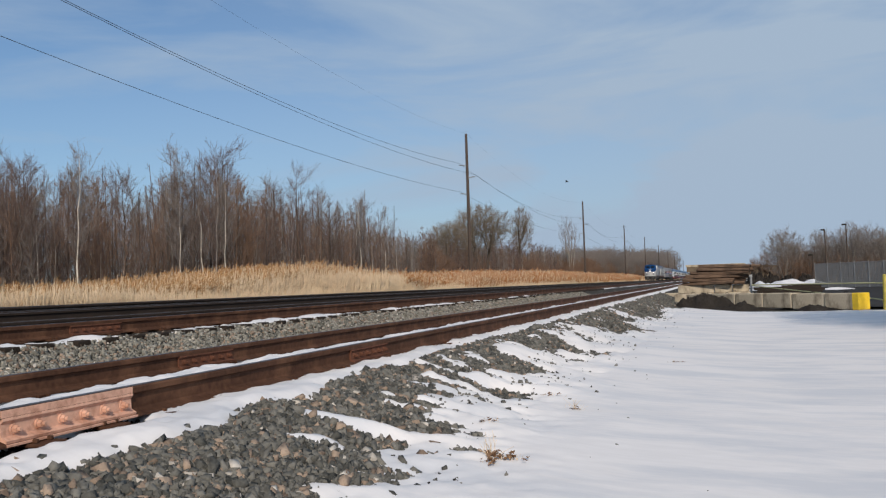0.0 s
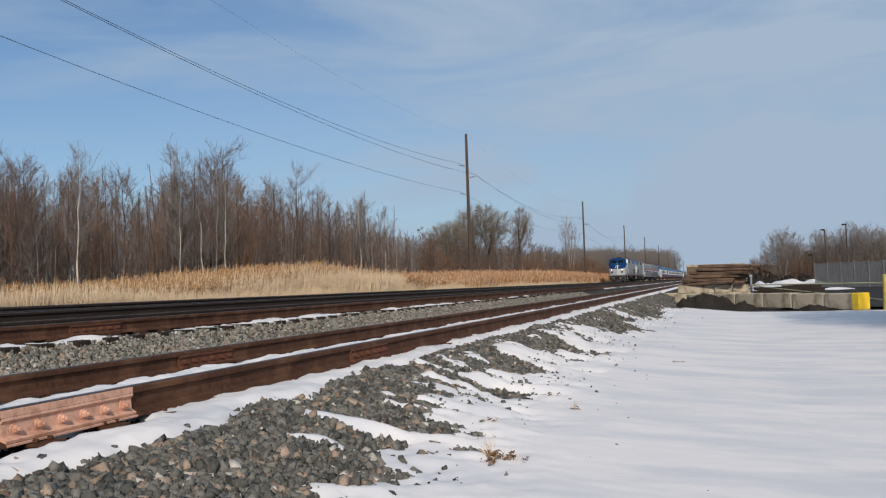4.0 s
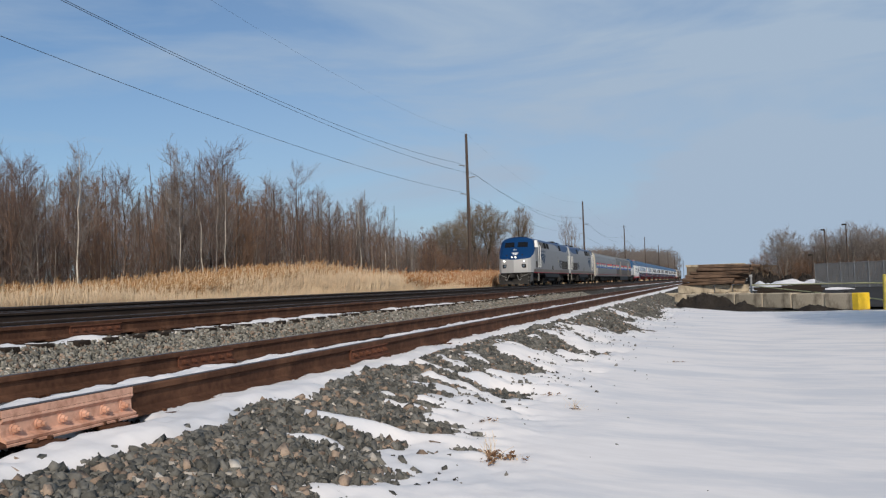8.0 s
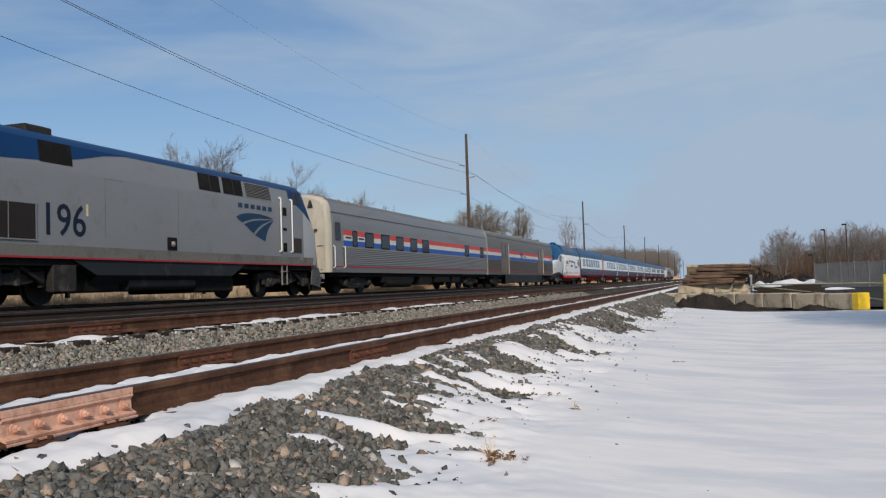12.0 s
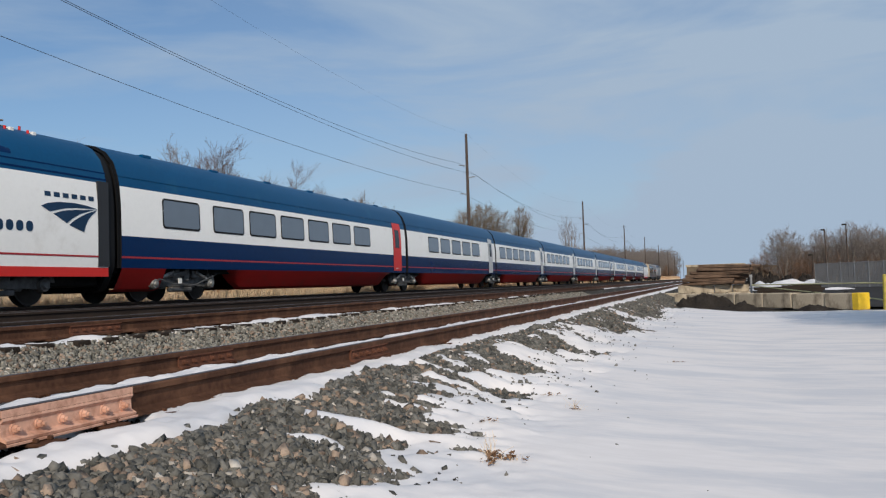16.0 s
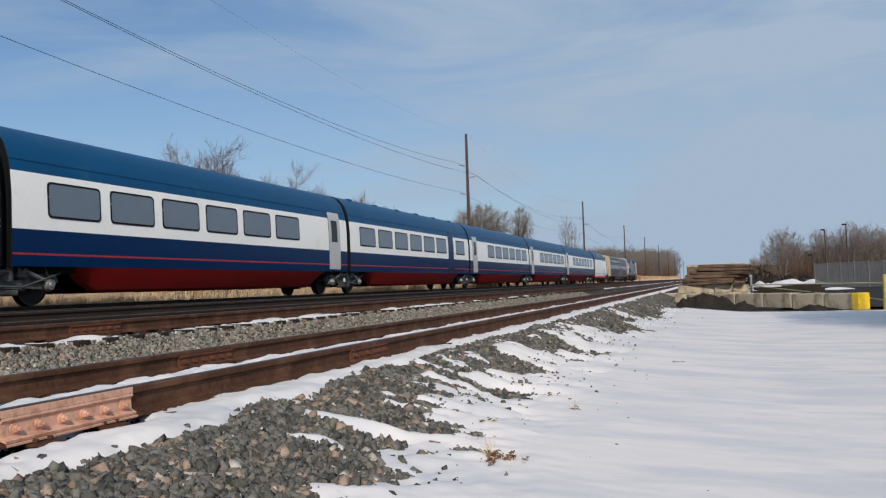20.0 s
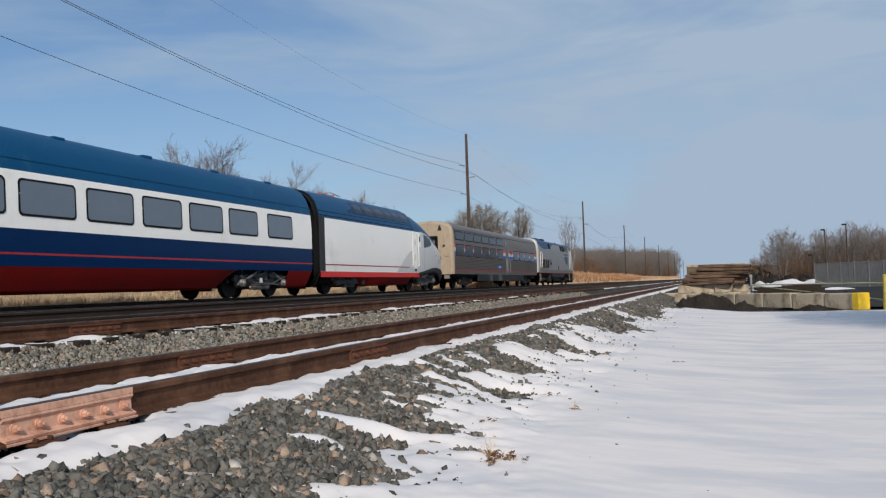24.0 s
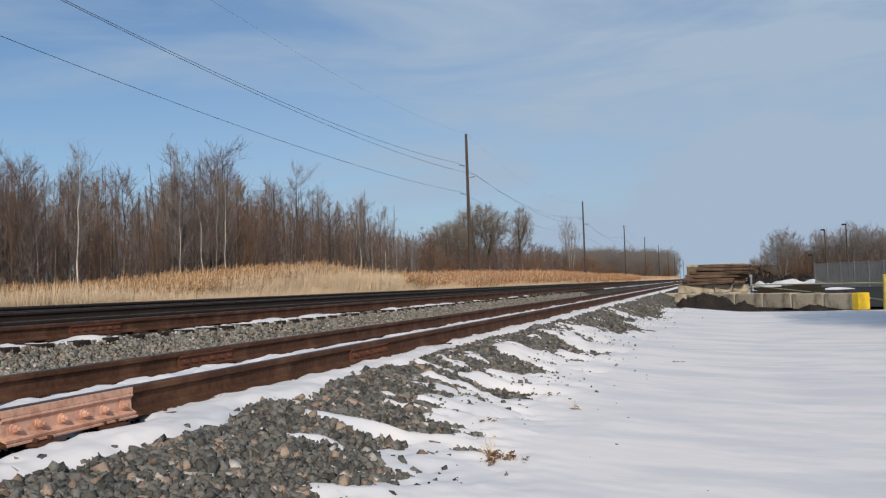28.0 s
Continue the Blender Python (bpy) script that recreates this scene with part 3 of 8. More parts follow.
def joint_bar(name, mat, parent, x, y0, y1, zb, side, label):
    """A bolted joint bar on the web of a rail."""
    b = Build()
    prof = [(0.010, 0.030), (0.062, 0.016), (0.066, 0.030), (0.030, 0.048), (0.026, 0.110), (0.042, 0.128), (0.039, 0.142), (0.010, 0.132)]
    b.grid([[(x + side * px, y, zb + pz) for px, pz in prof] for y in (y0, y1)], closed=True)
    for y in (y0, y1):
        b.add([(x + side * px, y, zb + pz) for px, pz in prof], [tuple(range(len(prof)))])
    ob = b.part(name, mat, parent, label)
    bolts = Build()
    for i in range(6):
        y = y0 + (y1 - y0) * (i + 0.5) / 6
        xx = x + side * 0.026
        bolts.tube((xx, y, zb + 0.079), (xx + side * 0.010, y, zb + 0.079), 0.030, 0.028, 10)
        bolts.tube((xx + side * 0.010, y, zb + 0.079), (xx + side * 0.034, y, zb + 0.079), 0.021, 0.020, 6)
        bolts.tube((xx + side * 0.034, y, zb + 0.079), (xx + side * 0.050, y, zb + 0.079), 0.012, 0.011, 8)
        if i < 5:
            bolts.part("bolt", mat, ob)
            bolts = Build()
    bolts.part("bolt", mat, ob)
    return ob


TRACK_LABEL = ("rusty siding track with snow between its rails", "rusty jointed track beside the siding", "dark main-line track in clean ballast", "dark main-line track that carries the train")
tracks = []
for k in range(4):
    tr = thing("railway_track", TRACK_LABEL[k], "railway track", (TRACK_X[k], 0, TRACK_Z[k] - 0.186), "parallel tracks", "structure")
    tracks.append(tr)
    for sx in (-1, 1):
        r = place("rail", rail_mesh["rust" if k == 0 or (k == 1 and sx > 0) else "dark"], tr, "", (sx * 0.7535, 0, 0))
        place("rail_head", head_mesh, r, "worn rail head")
    y0, step = (3.0, 0.2, 8.0, 12.0)[k] - 0.5, 0.535
    for i in range(-22, 110 if k < 2 else 70):
        y = y0 + i * step
        t = place("tie", tie_mesh, tr, "", (random.uniform(-0.03, 0.03), y, -0.018 if k else -0.085))
        if k < 2 and i < 60:
            place("tie_plate", plate_mesh, t, "", (0, 0, 0.0 if k else 0.062))
joint_bar("joint_bar", BAR_PAINT, tracks[0], 0.7535, 3.36, 4.35, 0.0, 1, "bolted joint bar painted in orange primer")
b = Build()
b.box(0.7535 + 0.0365, 0.7535 + 0.041, 3.35, 4.35, 0.143, 0.181, 0.001)
b.box(0.7535 + 0.02, 0.7535 + 0.079, 3.35, 4.35, 0.0, 0.014, 0.002)
b.part("painted_rail_patch", BAR_PAINT, tracks[0], "orange primer on the rail head and foot")
joint_bar("joint_bar", BAR_RUST, tracks[0], 0.7535, 7.62, 8.56, 0.0, 1, "rusty bolted joint bar")
joint_bar("joint_bar", BAR_RUST, tracks[0], -0.7535, 6.98, 7.92, 0.0, 1, "rusty bolted joint bar")
joint_bar("joint_bar", BAR_RUST, tracks[1], 0.7535, 8.62, 9.56, 0.0, 1, "rusty bolted joint bar")
joint_bar("joint_bar", BAR_RUST, tracks[1], -0.7535, 20.5, 21.44, 0.0, 1, "rusty bolted joint bar")


# ---- vegetation ----
def strips(name, base, tip, width, mat, bend=None, tip_width=0.0):
    """Many thin upright blades as one mesh; arrays of base and tip places."""
    n = len(base)
    d = tip - base
    rng = np.random.default_rng(n)
    side = np.cross(d, rng.normal(size=(n, 3)))
    side /= np.linalg.norm(side, axis=1, keepdims=True) + 1e-9
    w = np.broadcast_to(np.asarray(width, float).reshape(-1, 1), (n, 1))
    third = np.cross(d / (np.linalg.norm(d, axis=1, keepdims=True) + 1e-9), side)
    tw = tip_width
    ring0 = [base + side * w, base + (-0.5 * side + 0.866 * third) * w, base + (-0.5 * side - 0.866 * third) * w]
    if tw:
        ring1 = [tip + side * w * tw, tip + (-0.5 * side + 0.866 * third) * w * tw, tip + (-0.5 * side - 0.866 * third) * w * tw]
        co = np.stack(ring0 + ring1, 1).reshape(-1, 3)
        f = np.array([(0, 1, 4), (0, 4, 3), (1, 2, 5), (1, 5, 4), (2, 0, 3), (2, 3, 5)])
        k = 6
    else:
        co = np.stack(ring0 + [tip], 1).reshape(-1, 3)
        f = np.array([(0, 1, 3), (1, 2, 3), (2, 0, 3)])
        k = 4
    faces = (f[None] + (np.arange(n) * k)[:, None, None]).reshape(-1, 3)
    me = bpy.data.meshes.new(name)
    me.vertices.add(len(co))
    me.vertices.foreach_set("co", co.ravel())
    me.loops.add(faces.size)
    me.loops.foreach_set("vertex_index", faces.ravel())
    me.polygons.add(len(faces))
    me.polygons.foreach_set("loop_start", np.arange(0, faces.size, 3))
    me.polygons.foreach_set("loop_total", np.full(len(faces), 3))
    me.materials.append(mat)
    me.update(calc_edges=True)
    return me


def reeds():
    rng = np.random.default_rng(77)
    n = 64000
    y = 15 + 235 * rng.uniform(0, 1, n) ** 1.9
    x = -20.3 - 7.5 * rng.uniform(0, 1, n) ** 1.4
    x -= (layered(y * 0.08, y * 0 + 3, 5) - 0.4) * 2.5
    z = np.interp(x, SEC_X, SEC_Z) - 0.05
    tall = 1.30 + 0.80 * layered(y * 0.09, x * 0.15, 9) + 0.35 * (layered(y * 0.5, x * 0.5, 14) - 0.5) + 0.80 * np.clip(1 - np.abs(y - 45) / 13, 0, 1) - 0.15 * np.clip((36 - y) / 3, 0, 1) + 0.8 * np.clip((y - 50) / 45, 0, 1) + rng.normal(0, 0.16, n)
    tall *= np.where(x > -21.2, 0.8, 1.0)
    lean = rng.normal(0, 0.10, (n, 2)) + np.array([0.03, 0.06])
    base = np.stack([x, y, z], 1)
    tip = base + np.stack([lean[:, 0] * tall, lean[:, 1] * tall, tall], 1)
    wide = 0.011 * np.clip(y / 45, 1, 5)
    ob = new("reed_bed", strips("reed_stems", base, tip, wide, REED, tip_width=0.5))
    tagged(ob, "dense bed of dry straw-coloured reeds beside the line", "reeds", kind="stuff")
    # leaves
    k = rng.integers(0, n, 60000)
    f = rng.uniform(0.15, 0.85, len(k))[:, None]
    b0 = base[k] + (tip[k] - base[k]) * f
    t0 = b0 + np.stack([rng.normal(0, 0.16, len(k)), rng.normal(0, 0.16, len(k)), rng.uniform(0.1, 0.42, len(k))], 1)
    tagged(new("reed_leaves", strips("reed_leaves", b0, t0, 0.010 * np.clip(y[k] / 45, 1, 5), REED)), "dry pale leaves of the reeds", "reeds", kind="stuff")
    # shorter pale stems in front
    q = 30000
    fy = 15 + 115 * rng.uniform(0, 1, q) ** 1.5
    fx = -20.1 - 1.7 * rng.uniform(0, 1, q)
    ft = 0.72 + 0.4 * layered(fy * 0.3, fx, 19) + rng.normal(0, 0.14, q)
    fb = np.stack([fx, fy, np.interp(fx, SEC_X, SEC_Z) - 0.05], 1)
    tagged(new("reed_bed", strips("reed_stems", fb, fb + np.stack([rng.normal(0, 0.12, q), rng.normal(0, 0.14, q), ft], 1), 0.011 * np.clip(fy / 45, 1, 5), REED, tip_width=0.4)), "pale short reeds at the edge of the line", "reeds", kind="stuff")
    # plumes
    sel = (rng.uniform(0, 1, n) < np.where(y > 55, 0.85, 0.62)) & ((x < -20.9 - 1.0 * layered(y * 0.2, x * 0, 29)) | (y > 55))
    bt, yy = tip[sel], y[sel]
    m = len(bt)
    rep = np.repeat(np.arange(m), 5)
    st = bt[rep] - np.stack([rng.normal(0, 0.02, len(rep)), rng.normal(0, 0.02, len(rep)), rng.uniform(0.0, 0.42, len(rep)) * np.where(yy[rep] > 58, 2.2, 1.0)], 1)
    en = st + np.stack([rng.normal(0.05, 0.08, len(rep)), rng.normal(0.07, 0.08, len(rep)), rng.uniform(0.02, 0.22, len(rep))], 1)
    rusty = yy[rep] > 58 + rng.normal(0, 12, len(rep))
    thick = 0.0165 * np.clip(yy[rep] / 52, 1, 4) * np.where(rusty, 1.5, 1.0)
    tagged(new("reed_plumes", strips("reed_plumes", st[~rusty], en[~rusty], thick[~rusty], PLUME)), "brown seed plumes on the reeds", "reeds", kind="stuff")
    tagged(new("reed_plumes", strips("reed_plumes", st[rusty], en[rusty], thick[rusty], PLUME_RUST)), "rust-orange seed plumes on the reeds", "reeds", kind="stuff")


reeds()


def far_reeds():
    rng = np.random.default_rng(78)
    n = 9000
    y = rng.uniform(190, 560, n)
    x = -20.6 - 6 * rng.uniform(0, 1, n)
    tall = 1.7 + 0.9 * layered(y * 0.05, x * 0.15, 9) + rng.normal(0, 0.2, n)
    base = np.stack([x, y, np.interp(x, SEC_X, SEC_Z) - 0.05], 1)
    tip = base + np.stack([rng.normal(0, 0.1, n), rng.normal(0, 0.1, n), tall], 1)
    tagged(new("reed_bed", strips("reed_stems", base, tip, 0.06, REED, tip_width=0.5)), "far dry reeds along the line", "reeds", kind="stuff")
    k = rng.uniform(0, 1, n) < 0.6
    top = tip[k] + np.stack([rng.normal(0, 0.15, k.sum()), rng.normal(0, 0.15, k.sum()), rng.uniform(0.0, 0.2, k.sum())], 1)
    tagged(new("reed_plumes", strips("reed_plumes", tip[k] - np.array([0, 0, 0.6]), top, 0.10, PLUME_RUST)), "rusty plumes of the far reeds", "reeds", kind="stuff")


far_reeds()


def tree_skeleton(rng, height, crown_start, spread_deg, n_limbs, trunk_r, lean, forked=False, wide=1.0, twig_n=26):
    """Branch segments (base, tip, r0, r1) of a bare tree, and its twigs."""
    seg, tw = [], []
    top = np.array([lean[0] * height, lean[1] * height, height * (0.55 if forked else 0.97)])
    pts, k = [], 9
    for i in range(k + 1):
        t = i / k
        pts.append(top * t + np.array([rng.normal(0, 0.006 * height), rng.normal(0, 0.006 * height), 0]) * (t > 0) * (1 - 0.3 * t))
    for i in range(k):
        seg.append((pts[i], pts[i + 1], trunk_r * (1 - 0.90 * i / k), trunk_r * (1 - 0.90 * (i + 1) / k)))

    deep = 2 if forked else 1

    def grow(p, d, length, r, level):
        steps = 3
        q = p
        for s in range(steps):
            d = d + rng.normal(0, 0.13, 3) + np.array([0, 0, 0.06])
            d = d / np.linalg.norm(d)
            e = q + d * length / steps
            seg.append((q, e, r * (1 - 0.28 * s), r * (1 - 0.28 * (s + 1))))
            if level < deep:
                for _ in range(2):
                    dd = d + rng.normal(0, 0.40, 3)
                    dd[2] = abs(dd[2]) * 0.9 + 0.25
                    grow(q + (e - q) * rng.uniform(0.3, 1.0), dd / np.linalg.norm(dd), length * rng.uniform(0.42, 0.62), r * 0.5, level + 1)
            q = e
        for _ in range(twig_n // (1 + level) // 3):
            b0 = p + (q - p) * rng.uniform(0, 1)
            dd = (q - p) / np.linalg.norm(q - p) * 0.6 + rng.normal(0, 0.42, 3) + np.array([0, 0, 0.22])
            tw.append((b0, b0 + dd / np.linalg.norm(dd) * rng.uniform(0.3, 0.9) * (0.5 + length * 0.2)))

    for i in range(n_limbs):
        t = crown_start + (0.97 - crown_start) * (i + rng.uniform(0, 0.8)) / n_limbs
        j = min(int(t * k), k - 1)
        p = pts[j] + (pts[j + 1] - pts[j]) * (t * k - j)
        a = rng.uniform(0, 2 * math.pi)
        sp = math.radians(spread_deg) * rng.uniform(0.7, 1.25)
        d = np.array([math.cos(a) * math.sin(sp), math.sin(a) * math.sin(sp), math.cos(sp)])
        ln = height * (0.23 if not forked else 0.46) * wide * (1.15 - 0.75 * (t if not forked else 0.4)) * rng.uniform(0.8, 1.25)
        grow(p, d, ln, max(0.010, trunk_r * (0.36 if forked else 0.24) * (1.1 - 0.7 * t)), 0)
    return seg, tw


def tree_meshes(rng, bark, twig, **kw):
    seg, tw = tree_skeleton(rng, **kw)
    trunk, limbs = Build(), []
    for i, (p, q, r0, r1) in enumerate(seg):
        if i < 9:
            trunk.tube(p, q, r0, r1, 7, cap=False)
        elif r0 > 0.020:
            trunk.tube(p, q, r0, max(r1, 0.006), 4, cap=False)
        else:
            limbs.append((p, q, r0, r1))
    base = np.array([s[0] for s in limbs] + [t[0] for t in tw])
    tip = np.array([s[1] for s in limbs] + [t[1] for t in tw])
    width = np.array([max(0.009, s[2] * 0.8) for s in limbs] + [0.0085] * len(tw))
    return trunk.mesh("trunk", bark), strips("crown", base, tip, width, twig, tip_width=0.35)


def round_tree(rng, bark, twig, height, centre, rx, rz, trunk_r, stems=1, nodes=420, twigs=9, twig_len=0.9):
    """A tree whose branches reach out to fill a rounded crown: every new point joins the branch that it meets soonest."""
    pts, par, way = [], [], []
    for s in range(stems):
        off = np.array([rng.normal(0, 0.12), rng.normal(0, 0.12), 0.0]) * (stems > 1)
        drift = np.array([rng.normal(0, 0.06), rng.normal(0, 0.06), 0.0]) if stems < 2 else np.array([math.cos(s * 2.4) * 0.22, math.sin(s * 2.4) * 0.22, 0.0]) * rx / centre * 2
        for i in range(9):
            z = (centre + 0.15 * rz) * i / 8
            pts.append(off + drift * z + np.array([rng.normal(0, 0.05), rng.normal(0, 0.05), z]))
            par.append(len(pts) - 2 if i else -1)
            way.append(z)
    trunk_n = len(pts)
    v = rng.normal(size=(nodes, 3))
    v /= np.linalg.norm(v, axis=1, keepdims=True)
    lump = 0.80 + 0.42 * layered(v[:, 0] * 1.6 + 3, v[:, 1] * 1.6 + v[:, 2] * 1.3, 17)
    v = v * lump[:, None] * rng.uniform(0.05, 1, (nodes, 1)) ** 0.5 * np.array([rx, rx, rz]) + np.array([0, 0, centre])
    v = v[np.argsort(np.linalg.norm(v - np.array([0, 0, centre - rz]), axis=1))]
    for q in v:
        have = np.array(pts)
        step = q - have
        d = np.linalg.norm(step, axis=1) + 0.6 * np.array(way) + np.where(step[:, 2] < -0.1, 3.0, 0.0) + np.where(have[:, 2] < centre - 1.05 * rz, 4.0, 0.0)
        j = int(np.argmin(d))
        pts.append(q)
        par.append(j)
        way.append(way[j] + float(np.linalg.norm(q - pts[j])))
    load = np.ones(len(pts))
    for i in range(len(pts) - 1, -1, -1):
        if par[i] >= 0:
            load[par[i]] += load[i]
    rad = np.maximum(0.011, trunk_r * (load / load.max()) ** 0.6 * 0.8)
    trunk = Build()
    base, tip, width = [], [], []
    for i, j in enumerate(par):
        if j < 0:
            continue
        if i < trunk_n or rad[i] > 0.028:
            trunk.tube(pts[j], pts[i], min(rad[j], rad[i] * 1.5), rad[i], 6, cap=False)
        else:
            base.append(pts[j]); tip.append(pts[i]); width.append(rad[i])
        if i >= trunk_n:
            out = pts[i] - np.array([0, 0, centre - rz])
            out = out / np.linalg.norm(out)
            for _ in range(twigs):
                b0 = pts[j] + (pts[i] - pts[j]) * rng.uniform(0.2, 1)
                dd = out * 0.9 + rng.normal(0, 0.45, 3)
                base.append(b0); tip.append(b0 + dd / np.linalg.norm(dd) * twig_len * rng.uniform(0.4, 1.1)); width.append(0.011)
    return trunk.mesh("trunk", bark), strips("crown", np.array(base), np.array(tip), np.array(width), twig, tip_width=0.35)


TREE_KINDS = []
rng_t = np.random.default_rng(5)
for spec in (
    dict(bark=BARK, twig=TWIG, height=11.5, crown_start=0.20, spread_deg=44, n_limbs=34, trunk_r=0.10, lean=(0.02, 0.01)),
    dict(bark=BARK, twig=TWIG_WARM, height=10.4, crown_start=0.15, spread_deg=38, n_limbs=34, trunk_r=0.085, lean=(-0.03, 0.03)),
    dict(bark=BARK, twig=TWIG, height=12.8, crown_start=0.26, spread_deg=50, n_limbs=32, trunk_r=0.12, lean=(0.01, -0.03), wide=1.15),
    dict(bark=BIRCH, twig=TWIG_GREY, height=10.2, crown_start=0.34, spread_deg=36, n_limbs=26, trunk_r=0.062, lean=(0.03, 0.02), twig_n=22),
    dict(bark=BARK, twig=TWIG_GREY, height=9.0, crown_start=0.14, spread_deg=36, n_limbs=28, trunk_r=0.075, lean=(-0.02, -0.02)),
    dict(bark=BARK, twig=TWIG_WARM, height=5.6, crown_start=0.06, spread_deg=34, n_limbs=24, trunk_r=0.05, lean=(0.03, 0.0)),
):
    TREE_KINDS.append(tree_meshes(rng_t, **spec))
for spec in (
    dict(bark=BARK, twig=TWIG_OLIVE, height=13.0, centre=9.3, rx=4.1, rz=3.3, trunk_r=0.26, stems=2, nodes=1000, twigs=8, twig_len=1.1),
    dict(bark=PALE_BARK, twig=TWIG_GREY, height=16.4, centre=11.8, rx=2.6, rz=5.2, trunk_r=0.20, stems=4, nodes=260, twigs=5, twig_len=1.1),
    dict(bark=BARK, twig=TWIG_OLIVE, height=14.4, centre=10.6, rx=2.2, rz=3.9, trunk_r=0.22, stems=2, nodes=520, twigs=7, twig_len=1.0),
    dict(bark=PALE_BARK, twig=TWIG_GREY, height=9.4, centre=5.4, rx=3.7, rz=4.0, trunk_r=0.20, stems=3, nodes=850, twigs=7, twig_len=1.0),
    dict(bark=PALE_BARK, twig=TWIG_GREY, height=9.4, centre=6.0, rx=2.4, rz=3.4, trunk_r=0.16, stems=2, nodes=480, twigs=6, twig_len=1.0),
    dict(bark=BARK, twig=TWIG_WARM, height=5.0, centre=2.6, rx=2.6, rz=2.3, trunk_r=0.10, stems=4, nodes=420, twigs=8, twig_len=0.8),
):
    TREE_KINDS.append(round_tree(rng_t, **spec))
TREE_LABEL = ("bare grey-brown deciduous tree in the wood", "slender bare tree with reddish twigs", "tall bare tree with open branches", "slim pale-barked birch without leaves",
              "bare greyish sapling in the wood", "low bare shrub with reddish-brown twigs", "broad bare tree with a dense rounded crown", "tall pale bare tree with several upright stems",
              "tall bare tree with a narrow rounded crown", "bare grey tree with a broad rounded crown", "bare grey tree with pale upright limbs", "rounded bush of bare reddish-brown twigs")


def tree(kind, x, y, z, scale=1.0, turn=0.0, group="bare trees of the wood"):
    ob = thing("shrub" if kind in (5, 11) else "tree", TREE_LABEL[kind], "shrub" if kind in (5, 11) else "tree", (x, y, z), group)
    ob.rotation_euler = (0, 0, turn)
    ob.scale = (scale, scale, scale)
    for name, me in zip(("trunk", "crown"), TREE_KINDS[kind]):
        place(name, me, ob)
    return ob


rt = random.Random(12)
CANOPY = [(30, 8.1), (35, 8.5), (40, 8.8), (46, 9.2), (50, 11.2), (55, 11.8), (60, 10.0), (67, 11.2), (75, 9.6), (84, 10.4), (96, 7.8), (118, 8.4), (150, 9.0), (220, 9.5), (300, 10.0), (900, 9.0)]
CAN_Y, CAN_H = np.array([p[0] for p in CANOPY]), np.array([p[1] for p in CANOPY])


def canopy(x, y):
    """Height of the wood's canopy at a place."""
    k = np.abs(x) / 35.0
    return np.interp(y / k, CAN_Y, CAN_H) * (0.25 + 0.75 * k)


# the wood behind the reeds
KIND_H = (11.5, 10.4, 12.8, 10.2, 9.0, 5.6, 13.0, 12.5)
for i in range(210):
    x = -30.0 - 14 * rt.random() ** 1.2
    y = abs(x) * (0.92 + 4.6 * rt.random() ** 1.7)
    kind = rt.choice((0, 0, 0, 1, 1, 2, 2, 3, 4, 4, 5))
    h = float(canopy(x, y)) * rt.uniform(0.72, 1.06) * (0.6 if kind == 5 else 1.0)
    tree(kind, x, y, 0.15, h / KIND_H[kind], rt.uniform(0, 6.28))
# large trees that stand out along the line
tree(6, -31.5, 116.5, 0.15, 1.0, 0.4)
tree(6, -33.5, 108, 0.15, 0.78, 2.4)
tree(8, -31.5, 143.5, 0.15, 1.0, 2.1)
tree(7, -31.5, 194, 0.15, 1.0, 0.3)
for i in range(44):
    y = 92 + 190 * rt.random()
    tree(11, -30.5 - 4 * rt.random(), y, 0.1, rt.uniform(0.8, 1.25) * (1.0 + 0.0035 * max(0, y - 140)), rt.uniform(0, 6.28))
for i in range(24):
    y = 130 + 110 * rt.random()
    tree(10, -33 - 6 * rt.random(), y, 0.1, rt.uniform(0.65, 1.0), rt.uniform(0, 6.28))
tree(2, -34.0, 53.5, 0.15, 0.95, 1.3)
tree(2, -33.5, 64, 0.15, 0.93, 2.3)
for y, s, turn in ((33.8, 0.84, 0.6), (42.5, 0.7, 2.0), (44.8, 0.80, 2.9), (47.1, 0.86, 1.2), (69.0, 0.90, 4.0), (75.1, 0.66, 2.2), (77.5, 0.62, 5.0), (82.0, 0.6, 1.0)):
    tree(3, -29.6, y, 0.15, s, turn)
# further along the line
for i in range(120):
    y = 205 + 480 * rt.random() ** 1.2
    kind = rt.choice((9, 9, 9, 10, 11, 11))
    tree(kind, -30 - 14 * rt.random(), y, 0.1, rt.uniform(0.85, 1.25) * (0.92 + 0.0026 * (y - 205)) * (1.3 if kind == 11 else 1.0), rt.uniform(0, 6.28))
# beyond the yard
for x, y, k, s in ((11.4, 155, 9, 1.0), (8.6, 165, 11, 1.1), (15.4, 158, 11, 1.15), (17.3, 155, 10, 0.95), (19.6, 158, 9, 0.9), (21.8, 155, 10, 1.04), (24.3, 156, 9, 1.0), (27.3, 158, 9, 0.96), (30.0, 158, 9, 0.95), (13.5, 165, 10, 0.8)):
    tree(k, x, y, 0.0, s, x, "bare trees beyond the yard")
for i in range(26):
    y = 150 + 70 * rt.random()
    x = (0.075 + 0.135 * rt.random()) * y
    tree(rt.choice((9, 10, 11, 11, 4)), x, y, 0.0, rt.uniform(0.5, 0.85) * (0.75 + 0.25 * (y / 190)), rt.uniform(0, 6.28), "bare trees beyond the yard")


